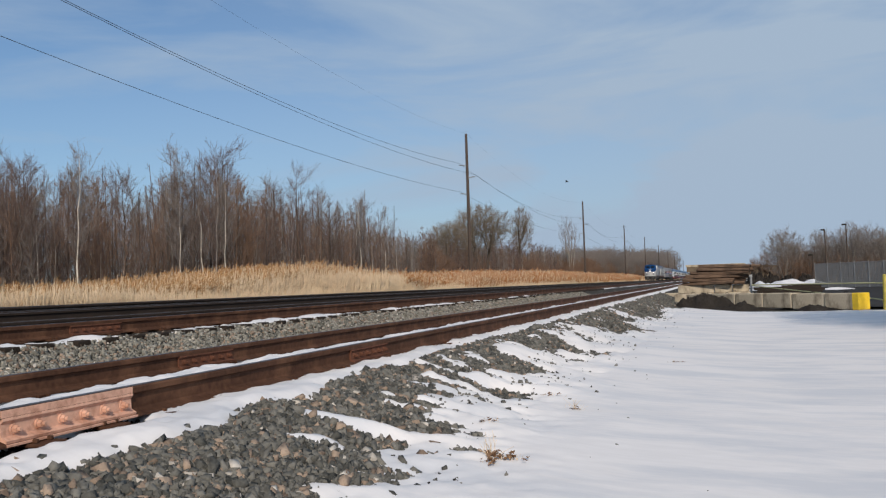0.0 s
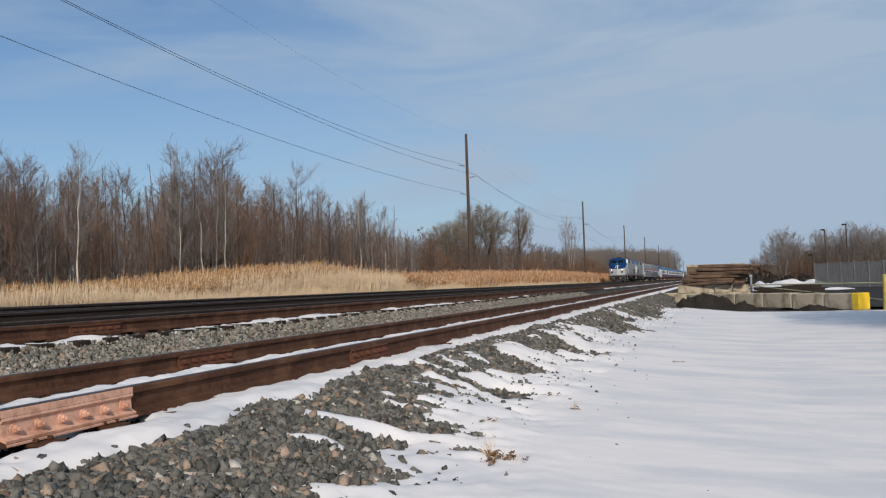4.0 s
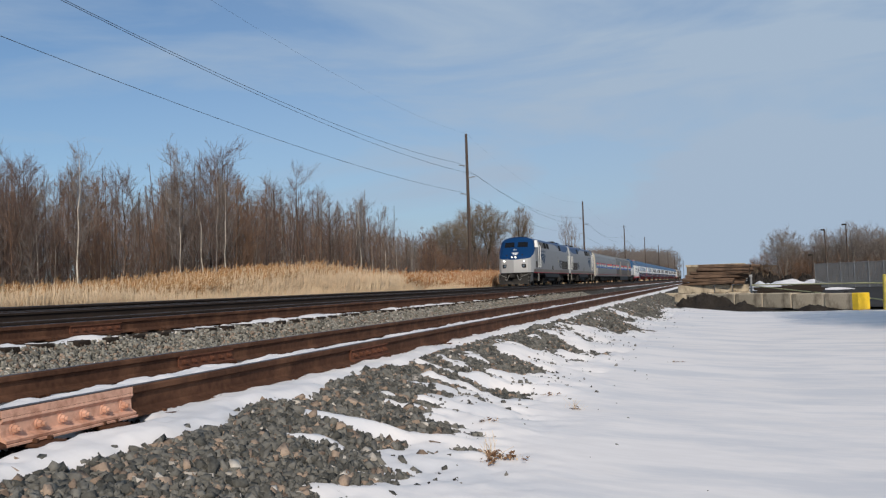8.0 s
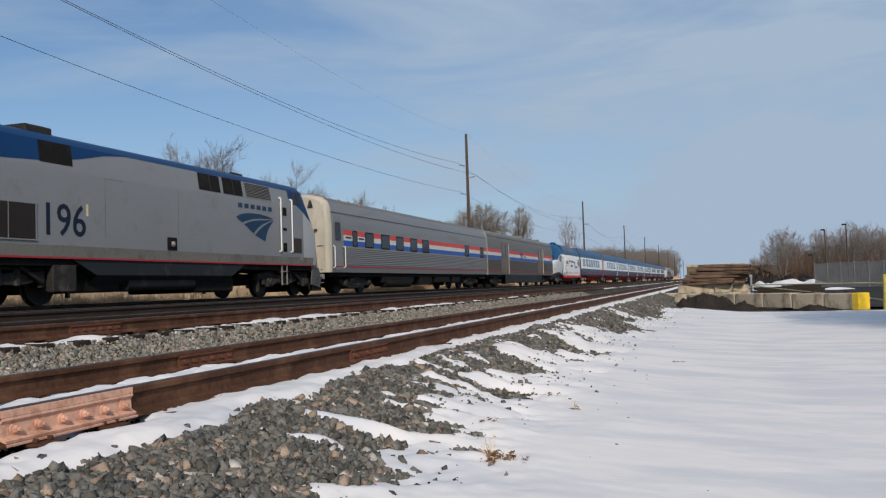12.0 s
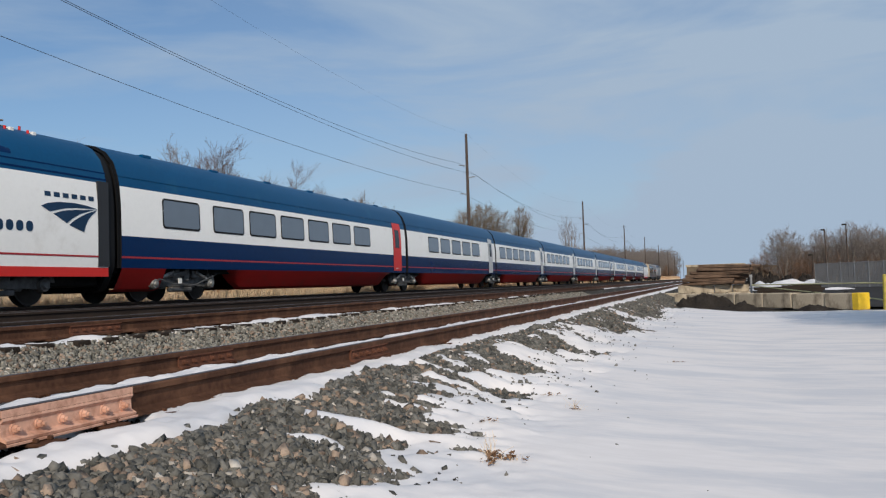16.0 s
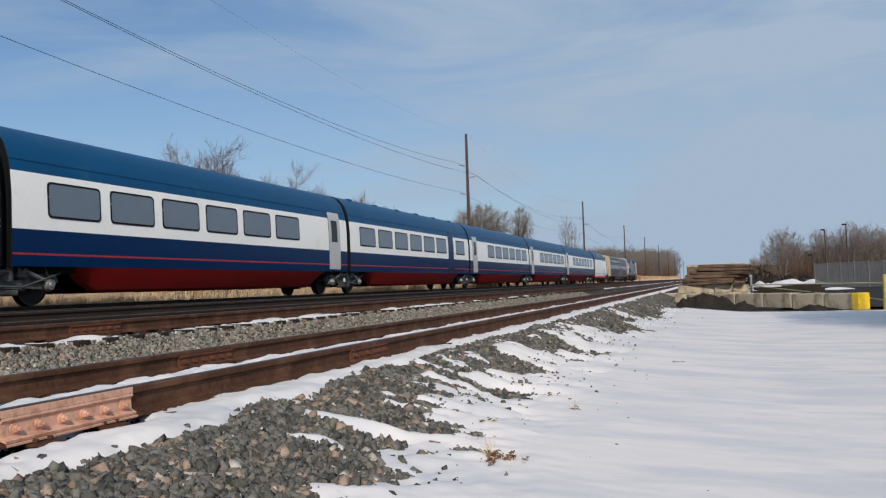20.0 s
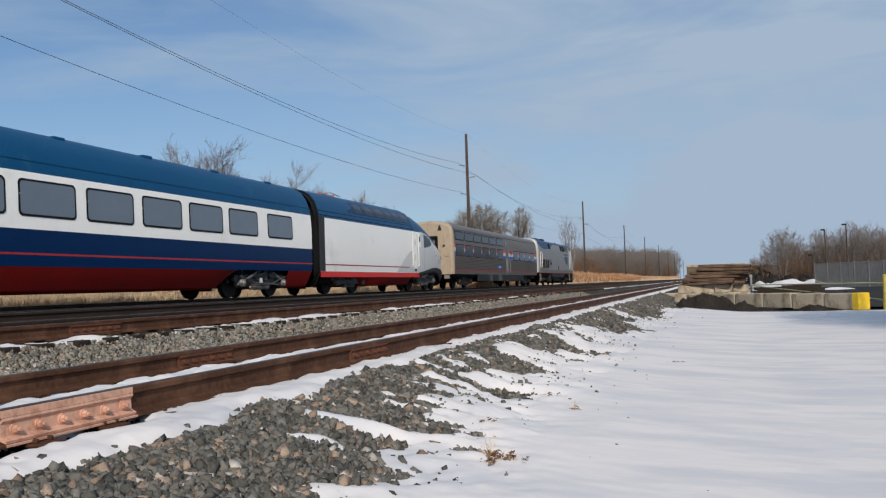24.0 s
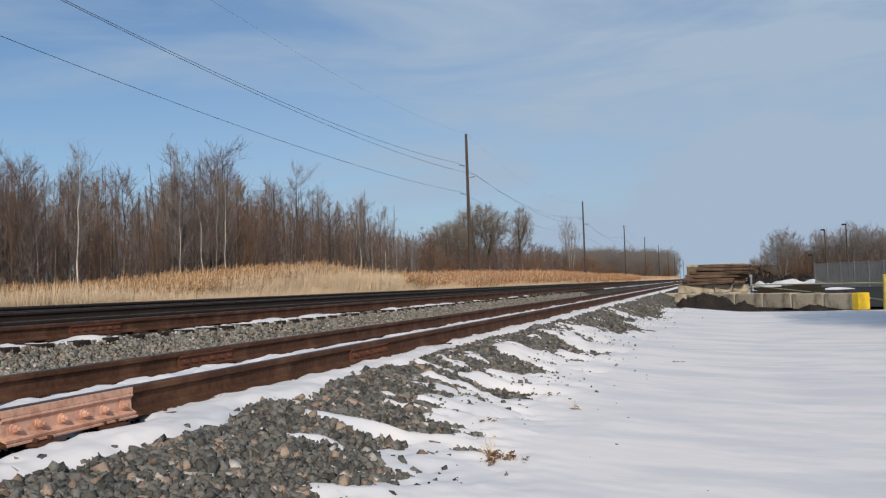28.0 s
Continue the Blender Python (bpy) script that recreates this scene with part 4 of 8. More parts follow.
# bare trees outside the view, whose thin shade falls on the snow before the blocks
for x, y, s in ((9.0, 17.0, 0.9), (9.0, 20.2, 0.9), (10.3, 21.8, 0.9), (12.6, 20.0, 0.9)):
    tree(9, x, y, 0.0, s, x, "bare trees beside the yard")


def thicket(name, n, seed, mat, label, side="wood", reach=1.0, size=1.0, stems=False):
    """Bare twigs or stems that fill the wood up to its canopy, as one mesh."""
    rng = np.random.default_rng(seed)
    if side == "wood":
        x = -30.0 - 22 * rng.uniform(0, 1, n) ** 1.1
        y = np.abs(x) * (0.92 + 4.8 * rng.uniform(0, 1, n) ** 1.6)
        top = canopy(x, y)
    elif side == "far":
        x = -34 - 26 * rng.uniform(0, 1, n)
        y = 200 + 700 * rng.uniform(0, 1, n) ** 1.3
        top = (6.2 + 0.020 * (y - 200)) * (0.7 + 0.8 * layered(y * 0.03, x * 0.05, 61, 3))
    else:
        y = rng.uniform(150, 225, n)
        x = y * (0.068 + 0.15 * rng.uniform(0, 1, n))
        top = 5.6 + 2.2 * layered(x * 0.22, y * 0.05, 3) + 0.012 * (y - 150)
    clump = layered(y * 0.55, x * 0.55, seed + 1, 3)
    top = top * (0.50 + 0.72 * clump) * reach
    if stems:
        z0, ln = np.zeros(n), top * rng.uniform(0.65, 1.05, n)
        lean = 0.05
    else:
        z0 = top * rng.uniform(0, 1, n) ** 0.85
        ln = rng.uniform(0.5, 1.5, n) * size
        lean = 0.5
    base = np.stack([x, y, 0.1 + z0], 1)
    tip = base + np.stack([rng.normal(0, lean, n) * ln, rng.normal(0, lean, n) * ln, ln], 1)
    dist = np.hypot(x, y)
    w = (0.030 if stems else 0.0065) * np.clip(dist / 55, 0.9, 5) * rng.uniform(0.6, 1.3, n)
    tagged(new(name, strips(name, base, tip, w, mat, tip_width=0.3)), label, "undergrowth", kind="stuff")


def young_wood(n, seed, mat, label, tall=1.0, limbs=18, twigs=4):
    """Slender bare young trees with side branches and twigs, too many to count, as one mesh."""
    rng = np.random.default_rng(seed)
    x = -30.0 - 18 * rng.uniform(0, 1, n) ** 1.2
    y = np.abs(x) * (0.92 + 4.8 * rng.uniform(0, 1, n) ** 1.6)
    h = canopy(x, y) * (0.42 + 0.75 * layered(y * 0.30, x * 0.30, seed + 1, 3)) * rng.uniform(0.75, 1.12, n) * tall
    base = np.stack([x, y, np.full(n, 0.1)], 1)
    tip = base + np.stack([rng.normal(0, 0.05, n) * h, rng.normal(0, 0.05, n) * h, h], 1)
    bow = (base + tip) / 2 + rng.normal(0, 0.015, (n, 3)) * h[:, None]
    k = np.repeat(np.arange(n), limbs)
    t = rng.uniform(0.14, 0.98, len(k)) ** 0.85
    p = base[k] * ((1 - t) ** 2)[:, None] + bow[k] * (2 * t * (1 - t))[:, None] + tip[k] * (t ** 2)[:, None]
    turn, rise = rng.uniform(0, 2 * math.pi, len(k)), np.radians(rng.uniform(28, 66, len(k)))
    way = np.stack([np.cos(turn) * np.cos(rise), np.sin(turn) * np.cos(rise), np.sin(rise)], 1)
    reach = (0.28 + 0.17 * h[k] * (1 - t)) * rng.uniform(0.6, 1.2, len(k))
    q = p + way * reach[:, None]
    kk = np.repeat(np.arange(len(k)), twigs)
    f = rng.uniform(0.2, 1.0, len(kk))[:, None]
    b0 = p[kk] + (q[kk] - p[kk]) * f
    d = way[kk] + rng.normal(0, 0.42, (len(kk), 3)) + np.array([0, 0, 0.15])
    e0 = b0 + d / np.linalg.norm(d, axis=1, keepdims=True) * (rng.uniform(0.18, 0.55, len(kk)) * (0.6 + 0.3 * reach[kk]))[:, None]
    far = np.clip(np.hypot(x, y) / 55, 0.9, 5)
    wide = np.concatenate([0.0045 * h * far ** 0.5, 0.0034 * h * far ** 0.5, 0.0095 * far[k], 0.0062 * far[k][kk]])
    starts, ends = np.concatenate([base, bow, p, b0]), np.concatenate([bow, tip, q, e0])
    tagged(new("brushwood", strips("brushwood", starts, ends, wide, mat, tip_width=0.5)), label, "undergrowth", kind="stuff")


young_wood(560, 53, TWIG, "dense bare young trees of the wood")
young_wood(340, 54, TWIG_WARM, "reddish-brown bare young trees of the wood", 1.0)
young_wood(300, 57, TWIG_GREY, "grey bare young trees of the wood")
young_wood(120, 58, BARK, "dark slender bare young trees of the wood", 1.08, 14, 3)
thicket("brushwood", 22000, 3, TWIG, "dense bare twigs of the wood", reach=0.8)
thicket("brushwood", 14000, 4, TWIG_WARM, "reddish bare twigs of the wood", reach=0.7)
thicket("brushwood", 9000, 7, TWIG_GREY, "grey bare twigs of the wood", reach=0.75)
thicket("brushwood", 420, 8, BARK, "slender bare stems of the wood", stems=True, reach=0.9)
thicket("brushwood", 110, 9, BIRCH, "slender pale stems of the wood", stems=True, reach=0.7)
thicket("brushwood", 26000, 5, TWIG_WARM, "far bare wood along the line", "far", size=2.0)
thicket("brushwood", 700, 10, BARK, "far slender stems along the line", "far", stems=True)
thicket("brushwood", 12000, 6, TWIG_WARM, "bare scrub beyond the yard", "yard", reach=0.62, size=1.3)
thicket("brushwood", 7000, 11, TWIG_GREY, "grey bare scrub beyond the yard", "yard", size=1.3)
thicket("brushwood", 260, 12, BARK, "slender stems beyond the yard", "yard", stems=True)


def weed(x, y, n, tall, seed, label, leaves, spread_x):
    """A small clump of dead weeds with fallen leaves on the snow."""
    rng = np.random.default_rng(seed)
    z = float(bed_height(np.array([x]), np.array([y]))[0]) + max(0.0, float(snow_depth(np.array([x]), np.array([y]))[0]))
    w = thing("dead_weed", label, "plant", (x, y, z - 0.01), "dead weeds on the snow")
    base = np.stack([rng.normal(0, 0.04, n), rng.normal(0, 0.04, n), np.zeros(n)], 1)
    tip = base + np.stack([rng.normal(0, 0.35, n) * tall, rng.normal(0, 0.35, n) * tall, tall * rng.uniform(0.2, 1.0, n)], 1)
    place("stem", strips("stem", base, tip, 0.0022, REED, tip_width=0.4), w)
    for i in range(leaves):
        b = Build()
        px, py, s = rng.normal(0, spread_x), rng.normal(0, 0.05), rng.uniform(0.012, 0.03)
        turn, c, k = rng.uniform(0, 6.28), rng.uniform(0.2, 0.9), 5
        rows = []
        for j in range(k + 1):
            q = j / k * 2 - 1
            wide = s * 0.55 * (1 - q * q) ** 0.5 + 0.001
            lift = 0.012 + s * c * (0.5 + 0.5 * math.sin(q * 2 + i))
            rows.append([(px + (q * s * math.cos(turn) - o * wide * math.sin(turn)), py + (q * s * math.sin(turn) + o * wide * math.cos(turn)), lift + abs(o) * wide * c) for o in (-1, 0, 1)])
        b.grid(rows)
        b.part("leaf", DEAD_LEAF, w)


weed(-1.50, 5.62, 16, 0.17, 1, "brown dead weed with curled leaves on the snow", 26, 0.05)
weed(-1.36, 5.60, 14, 0.04, 6, "curled brown dead leaves on the snow", 22, 0.07)
weed(-1.46, 5.44, 8, 0.03, 7, "curled brown dead leaves on the snow", 10, 0.05)
weed(-1.30, 8.0, 14, 0.14, 2, "small dead weed sticking out of the snow", 6, 0.04)
weed(-1.62, 8.6, 10, 0.05, 3, "flat brown dead leaves on the snow", 8, 0.05)
weed(-0.62, 13.2, 10, 0.05, 4, "small brown litter on the snow", 8, 0.06)
weed(-1.75, 6.6, 10, 0.05, 5, "flat brown dead leaves on the snow", 8, 0.05)


# ---- poles and wires ----
POLE_X, POLE_Y = -24.0, [2.0, 84.4, 166.4, 246.3, 321, 402, 484, 566, 648, 730]
POLE_TOP = 17.0


def utility_pole(y, i):
    p = thing("utility_pole", "tall weathered timber power pole with short side arms", "utility pole", (POLE_X, y, 0.2), "power poles along the line")
    b = Build()
    for k in range(4):
        z0, z1 = POLE_TOP * k / 4, POLE_TOP * (k + 1) / 4
        b.tube((0, 0, z0), (0, 0, z1), 0.21 - 0.02 * k, 0.19 - 0.02 * k, 10, cap=(k == 3))
    b.part("shaft", POLE, p)
    for z, s in ((13.75, -1), (12.45, 1), (10.75, -1)):
        a = Build()
        a.tube((0, 0, z - 0.05), (s * 0.85, 0, z + 0.05), 0.045, 0.035, 8)
        a.box(s * 0.10 - 0.06, s * 0.10 + 0.06, -0.06, 0.06, z - 0.15, z + 0.12, 0.01)
        arm = a.part("arm", GALV, p, "grey steel stand-off arm")
        ins = Build()
        for q in range(4):
            ins.tube((s * (0.50 + q * 0.09), 0, z + 0.03), (s * (0.545 + q * 0.09), 0, z + 0.035), 0.075, 0.03, 10)
        ins.part("insulator", GALV, arm)
    cap = Build()
    cap.tube((0, 0, POLE_TOP), (0, 0, POLE_TOP + 0.35), 0.02, 0.01, 6)
    cap.part("top_pin", GALV, p)
    return p


for i, y in enumerate(POLE_Y):
    p = utility_pole(y, i)
    if i == 0:
        p.scale = (1, 1, 1.11)
WIRES = [(-0.85, 14.0, 1.85, 1.5, 0.0125), (0.85, 12.7, 1.72, 1.75, 0.0125), (-0.85, 11.0, 1.24, 1.4, 0.0125), (0.1, 17.0, 2.3, 2.6, 0.004)]
for dx, z, sag, rise, r in WIRES:
    b = Build()
    ys = [-80.0] + POLE_Y
    for y0, y1 in zip(ys[:7], ys[1:8]):
        pts = []
        for k in range(25):
            t = k / 24
            pts.append((POLE_X + dx, y0 + (y1 - y0) * t, 0.2 + z + rise * ((1 - t) * (y0 < 50) + t * (y1 < 50)) - sag * 4 * t * (1 - t)))
        b.pipe(pts, r * (1 if y0 < 200 else 1.6), 5)
    b_ob = b.part("power_line", WIRE)
    tagged(b_ob, "thin dark power line sagging between the poles", "cable", "power lines")


# ---- yard: blocks, tie stack, barrier, fence ----
def concrete_block(x, y, z, turn, label, size=(0.61, 1.80, 0.61), yellow=False):
    ob = thing("concrete_block", label, "concrete block", pose(x, y, z, 0, 0, turn), "concrete blocks of the yard")
    b = Build()
    b.box(-size[0] / 2, size[0] / 2, -size[1] / 2, size[1] / 2, 0, size[2], 0.03)
    b.part("block_body", CONCRETE, ob)
    if yellow:
        c = Build()
        c.box(-size[0] / 2 - 0.006, size[0] / 2 + 0.006, -size[1] / 2 - 0.008, -size[1] / 2 + 0.30, 0.0, size[2] + 0.012, 0.03)
        c.part("painted_end", YELLOW, ob, "bright yellow painted end")
    hook = Build()
    hook.pipe([(0, -0.1, size[2] - 0.02), (0, -0.07, size[2] + 0.06), (0, 0.07, size[2] + 0.06), (0, 0.1, size[2] - 0.02)], 0.012)
    hook.part("lifting_loop", TRUCK, ob)
    return ob


row_a, row_b = Vector((5.25, 34.62)), Vector((-1.08, 41.43))
row_way = (row_b - row_a).normalized()
row_turn = math.degrees(math.atan2(-row_way.x, row_way.y))
for i in range(6):
    c = row_a + row_way * (0.775 + i * 1.55)
    concrete_block(c.x, c.y, 0.02 + (0, 0.0, 0.03, 0.02, 0.02, 0.0)[i], row_turn + (0, 1.5, -1.5, 1, -1, 1)[i], "weathered tan concrete block with a yellow end" if i == 0 else "weathered stained concrete block in the snow", (0.61, 1.53, 0.62), yellow=(i == 0))
concrete_block(-2.15, 49.6, 0.0, 80, "pale concrete block standing apart in the snow", (0.61, 1.55, 0.60))
for x, y, z, t in ((-1.05, 44.6, 0.0, 88), (-0.70, 46.6, 0.0, 90), (0.95, 46.4, 0.0, 92), (-0.95, 46.6, 0.60, 90)):
    concrete_block(x, y, z, t, "weathered concrete block under the tie stack", (0.61, 1.80, 0.44) if z > 0.3 else (0.61, 1.80, 0.61))


for x, y, z, t, size in ((0.42, 46.5, 0.60, 90, (0.61, 0.86, 0.44)), (1.30, 46.7, 0.60, 88, (0.61, 0.80, 0.38))):
    concrete_block(x, y, z, t, "short weathered concrete block under the tie stack", size)


def tie_stack():
    rnd = random.Random(4)
    levels = [(1.04, 6, -0.42), (1.21, 6, -0.38), (1.38, 5, -0.22), (1.55, 5, 0.02), (1.72, 4, 0.10), (1.89, 2, 0.36)]
    for z, n, off in levels:
        for i in range(n):
            y = 46.1 + i * 0.27 + rnd.uniform(-0.03, 0.03)
            t = thing("railroad_tie", "old weathered brown railroad tie in a stack", "railroad tie", pose(0.35 + off + rnd.uniform(-0.34, 0.34), y, z, rnd.uniform(-14, 14), rnd.uniform(-2.0, 2.0), -6 + rnd.uniform(-10, 10)), "stacked railroad ties")
            b = Build()
            b.box(-1.30, 1.30, -0.115, 0.115, 0.0, 0.152, 0.022)
            b.part("timber", OLD_TIE, t)
            e = Build()
            e.box(1.285, 1.304, -0.10, 0.10, 0.015, 0.15, 0.004)
            e.part("end_grain", TIE, t, "dark sawn end")


tie_stack()


def dirt_pile(x, y, rx, ry, h, seed, label):
    n, m = 72, 26
    b = Build()
    rows = []
    for j in range(m + 1):
        r = j / m
        row = []
        for i in range(n):
            a = 2 * math.pi * i / n
            px, py = x + rx * r * math.cos(a), y + ry * r * math.sin(a)
            k = noise.noise(Vector((px * 1.4, py * 1.4, seed))) * 0.55 + noise.noise(Vector((px * 4, py * 4, seed))) * 0.45 + noise.noise(Vector((px * 11, py * 11, seed))) * 0.3
            row.append((px, py, -0.04 + h * max(0.0, (1 - r ** 1.5) * (0.85 + k)) + 0.02 * k))
        rows.append(row)
    b.grid(rows, closed=True)
    ob = b.part("earth_mound", DIRT, None, "", 60)
    tagged(ob, label, "earth pile", "earth piles by the blocks")


dirt_pile(-0.55, 38.7, 1.75, 1.1, 0.78, 1.0, "dark rough pile of earth and cinders")
dirt_pile(0.9, 37.4, 1.5, 0.7, 0.36, 2.0, "low dark heap of cinders before the blocks")
dirt_pile(3.65, 34.9, 1.05, 0.55, 0.30, 3.0, "low dark heap of cinders before the blocks")
dirt_pile(-2.1, 40.6, 1.0, 1.6, 0.30, 4.0, "dark cinders showing through the snow")
dirt_pile(-1.75, 33.6, 0.45, 0.9, 0.30, 11.0, "dark cinders showing through the snow")
dirt_pile(-1.5, 36.4, 0.8, 0.8, 0.14, 12.0, "dark cinders showing through the snow")
dirt_pile(-0.35, 31.3, 0.40, 0.28, 0.10, 8.0, "small dark heap of cinders on the snow")
dirt_pile(0.35, 31.9, 0.28, 0.22, 0.09, 9.0, "small dark heap of cinders on the snow")
dirt_pile(5.4, 60, 2.0, 1.6, 0.30, 5.0, "dark heap of cinders in the yard")
for x, y, h, k in ((6.0, 138, 2.1, 6.0), (8.4, 139, 1.6, 7.0), (10.6, 139, 1.3, 10.0), (13.2, 140, 1.5, 14.0)):
    dirt_pile(x, y, 1.9, 2.4, h, k, "dark heap of cinders at the far side of the yard")


def snow_heap(x, y, rx, ry, h, seed):
    b = Build()
    rows = []
    for j in range(9):
        r = j / 8
        rows.append([(x + rx * r * math.cos(a), y + ry * r * math.sin(a), -0.03 + h * (1 - r ** 1.6) * (0.8 + 0.5 * noise.noise(Vector((math.cos(a) * r * 2 + seed, math.sin(a) * r * 2, 0))))) for a in (2 * math.pi * i / 30 for i in range(30))])
    b.grid(rows, closed=True)
    tagged(b.part("snow_bank", SNOW, None, "", 60), "low heap of old snow in the yard", "snow", "snow heaps of the yard")


snow_heap(5.9, 118, 1.7, 7.0, 0.85, 1.0)
snow_heap(9.2, 122, 3.2, 6.0, 0.95, 3.0)
snow_heap(12.6, 127, 2.6, 5.0, 0.80, 5.0)
snow_heap(4.6, 92, 1.5, 4.0, 0.30, 7.0)
snow_heap(9.6, 78, 2.4, 1.6, 0.28, 9.0)
snow_heap(3.4, 52.5, 0.7, 0.5, 0.30, 11.0)


def barrier():
    g = thing("barrier_gate", "faded yellow steel swing gate across the yard entrance", "gate", (0, 0, 0))
    b = Build()
    b.tube((6.0, 35.0, -0.1), (6.03, 35.0, 1.27), 0.075, 0.075, 12)
    b.tube((6.03, 35.0, 1.27), (6.03, 35.0, 1.31), 0.085, 0.05, 12)
    b.part("post", POST_YELLOW, g, "faded yellow steel post")
    b = Build()
    b.tube((6.0, 35.0, 0.99), (1.72, 44.0, 0.97), 0.028, 0.028, 8)
    b.part("upper_bar", PALE_YELLOW, g)
    b = Build()
    b.tube((1.76, 43.9, 0.93), (5.96, 35.1, 0.36), 0.024, 0.024, 8)
    b.part("brace", PALE_YELLOW, g)
    b = Build()
    b.tube((1.70, 44.1, -0.05), (1.70, 44.1, 1.42), 0.05, 0.05, 8)
    b.box(1.63, 1.77, 44.03, 44.17, 1.36, 1.48, 0.01)
    b.part("latch_post", GALV, g, "grey steel latch post")


barrier()


def fence():
    f = thing("chain_link_fence", "grey slatted chain-link fence round the yard", "fence", (0, 0, 0))
    n = 20
    for i in range(n):
        x, y = 9.6 + i * 1.0, 92 - i * 1.4
        b = Build()
        b.tube((x, y, -0.05), (x, y, 2.55), 0.035, 0.035, 8)
        b.part("post", GALV, f)
        if i < n - 1:
            for k in range(11):
                u = (k + 0.5) / 11
                sx, sy = x + u, y - 1.4 * u
                s = Build()
                s.box(-0.062, 0.062, -0.004, 0.004, 0.1, 2.36 + 0.03 * random.random(), 0, pose(sx, sy, 0, 0, 0, -54.5))
                s.part("slat", FENCE, f)
            r = Build()
            r.tube((x, y, 2.42), (x + 1.0, y - 1.4, 2.42), 0.025, 0.025, 6)
            r.part("rail", GALV, f)


fence()


def yard_lamp(x, y, h, label):
    l = thing("yard_light", label, "street lamp", (x, y, 0), "yard lights")
    b = Build()
    b.tube((0, 0, 0), (0, 0, h), 0.13, 0.08, 8)
    b.part("pole", POLE, l)
    b = Build()
    b.box(-0.62, 0.05, -0.15, 0.15, h - 0.12, h + 0.14, 0.06)
    b.part("lamp_head", TRUCK, l)


yard_lamp(20.6, 150, 9.3, "tall dark yard light pole behind the fence")
yard_lamp(17.4, 150, 8.6, "dark pole with a small box behind the fence")
yard_lamp(15.4, 150, 4.6, "short pale pole by the fence")


def low_timber(x, y, turn, n):
    rnd = random.Random(int(x * 10))
    for i in range(n):
        t = thing("railroad_tie", "dark railroad tie lying in the snowy yard", "railroad tie", pose(x + rnd.uniform(-0.3, 0.3), y + i * 0.6, -0.02 + 0.20 * (i % 3), 0, 0, turn + rnd.uniform(-6, 6)), "ties lying in the yard")
        b = Build()
        b.box(-1.3, 1.3, -0.12, 0.12, 0, 0.2, 0.015)
        b.part("timber", TIE, t)


low_timber(4.2, 62, 5, 9)
low_timber(6.5, 70, 3, 9)

# dark working ground of the yard beyond the blocks
b = Build()
rows = []
for j in range(30):
    y = 38.0 + j * 3.2
    rows.append([(2.6 + 0.08 * (y - 38) + i * 1.3, y - i * 0.8, 0.075 + 0.06 * noise.noise(Vector((i * 0.7, j * 0.6, 2)))) for i in range(26)])
b.grid(rows)
tagged(b.part("yard_ground", ASPHALT, None, "", 60), "dark gravelly yard with thin snow", "ground", kind="structure")

# bridge abutment and embankment far down the line
far = thing("road_overpass", "far low brown road embankment and bridge across the line", "overpass", (0, 900, 0))
b = Build()
CREST = ((-27, 0.0), (-26.5, 13.6), (20, 14.6), (60, 12.0), (120, 8.0), (190, 0.0))
b.grid([[(x, y, z) for x, z in CREST] for y in (0, 14)])
b.grid([[(x, -16 * (z > 1), 0) for x, z in CREST], [(x, 0, z) for x, z in CREST]])
b.part("embankment", GRASS, far, "brown winter grass bank")
b = Build()
b.box(-27.5, 30, -1.2, 0.5, 13.2, 15.2, 0.1)
b.part("bridge_deck", CONCRETE, far, "pale concrete bridge deck")


# ---- train ----
HALF = 1.55
LINE_X, LINE_Z = TRACK_X[3], TRACK_Z[3]


def mirrored(prof):
    """A right-hand profile from the lower edge to the middle of the roof, continued down the left side."""
    return prof + [(-x, z) for x, z in reversed(prof[:-1])]


def band(prof, y0, y1, steps=1):
    """A strip of body skin along the car on both sides (prof: points of the right-hand side)."""
    b = Build()
    ys = [y0 + (y1 - y0) * i / steps for i in range(steps + 1)]
    for s in (1, -1):
        b.grid([[(s * x, y, z) for x, z in prof] for y in ys])
    return b


def arch(prof, y0, y1, steps=1):
    b = Build()
    full = mirrored(prof)
    b.grid([[(x, y0 + (y1 - y0) * i / steps, z) for x, z in full] for i in range(steps + 1)])
    return b


def side_x(prof, z):
    """Half width of the body at the height z."""
    for (xa, za), (xb, zb) in zip(prof, prof[1:]):
        if za <= z <= zb:
            return xa + (xb - xa) * (z - za) / (zb - za) if zb > za else xa
    return prof[-1][0]


def rounded(a0, a1, z0, z1, r, n=4):
    pts = []
    for cx, cz, t0 in ((a1 - r, z1 - r, 0), (a0 + r, z1 - r, 90), (a0 + r, z0 + r, 180), (a1 - r, z0 + r, 270)):
        for i in range(n + 1):
            t = radians(t0 + 90 * i / n)
            pts.append((cx + r * math.cos(t), cz + r * math.sin(t)))
    return pts


def on_side(pts, prof, side, lift, u0=0.0, flip=True):
    """Points (a, z) laid on the car's side; a runs to the right of one who looks at that side."""
    return [(side * (side_x(prof, z) + lift), u0 + (a * side if flip else a), z) for a, z in pts]


def panel(pts, prof, side, lift, thick, u0=0.0, flip=True):
    b = Build()
    b.plate(on_side(pts, prof, side, lift, u0, flip), (side * thick, 0, 0))
    return b


def wrap(us, low, high, prof, side, lift, nz=7):
    """A patch that follows the curved side: for each place along the car its lower and upper edge."""
    b = Build()
    b.grid([[(side * (side_x(prof, l + (h - l) * i / nz) + lift), u, l + (h - l) * i / nz) for i in range(nz + 1)] for u, l, h in zip(us, low, high)])
    return b


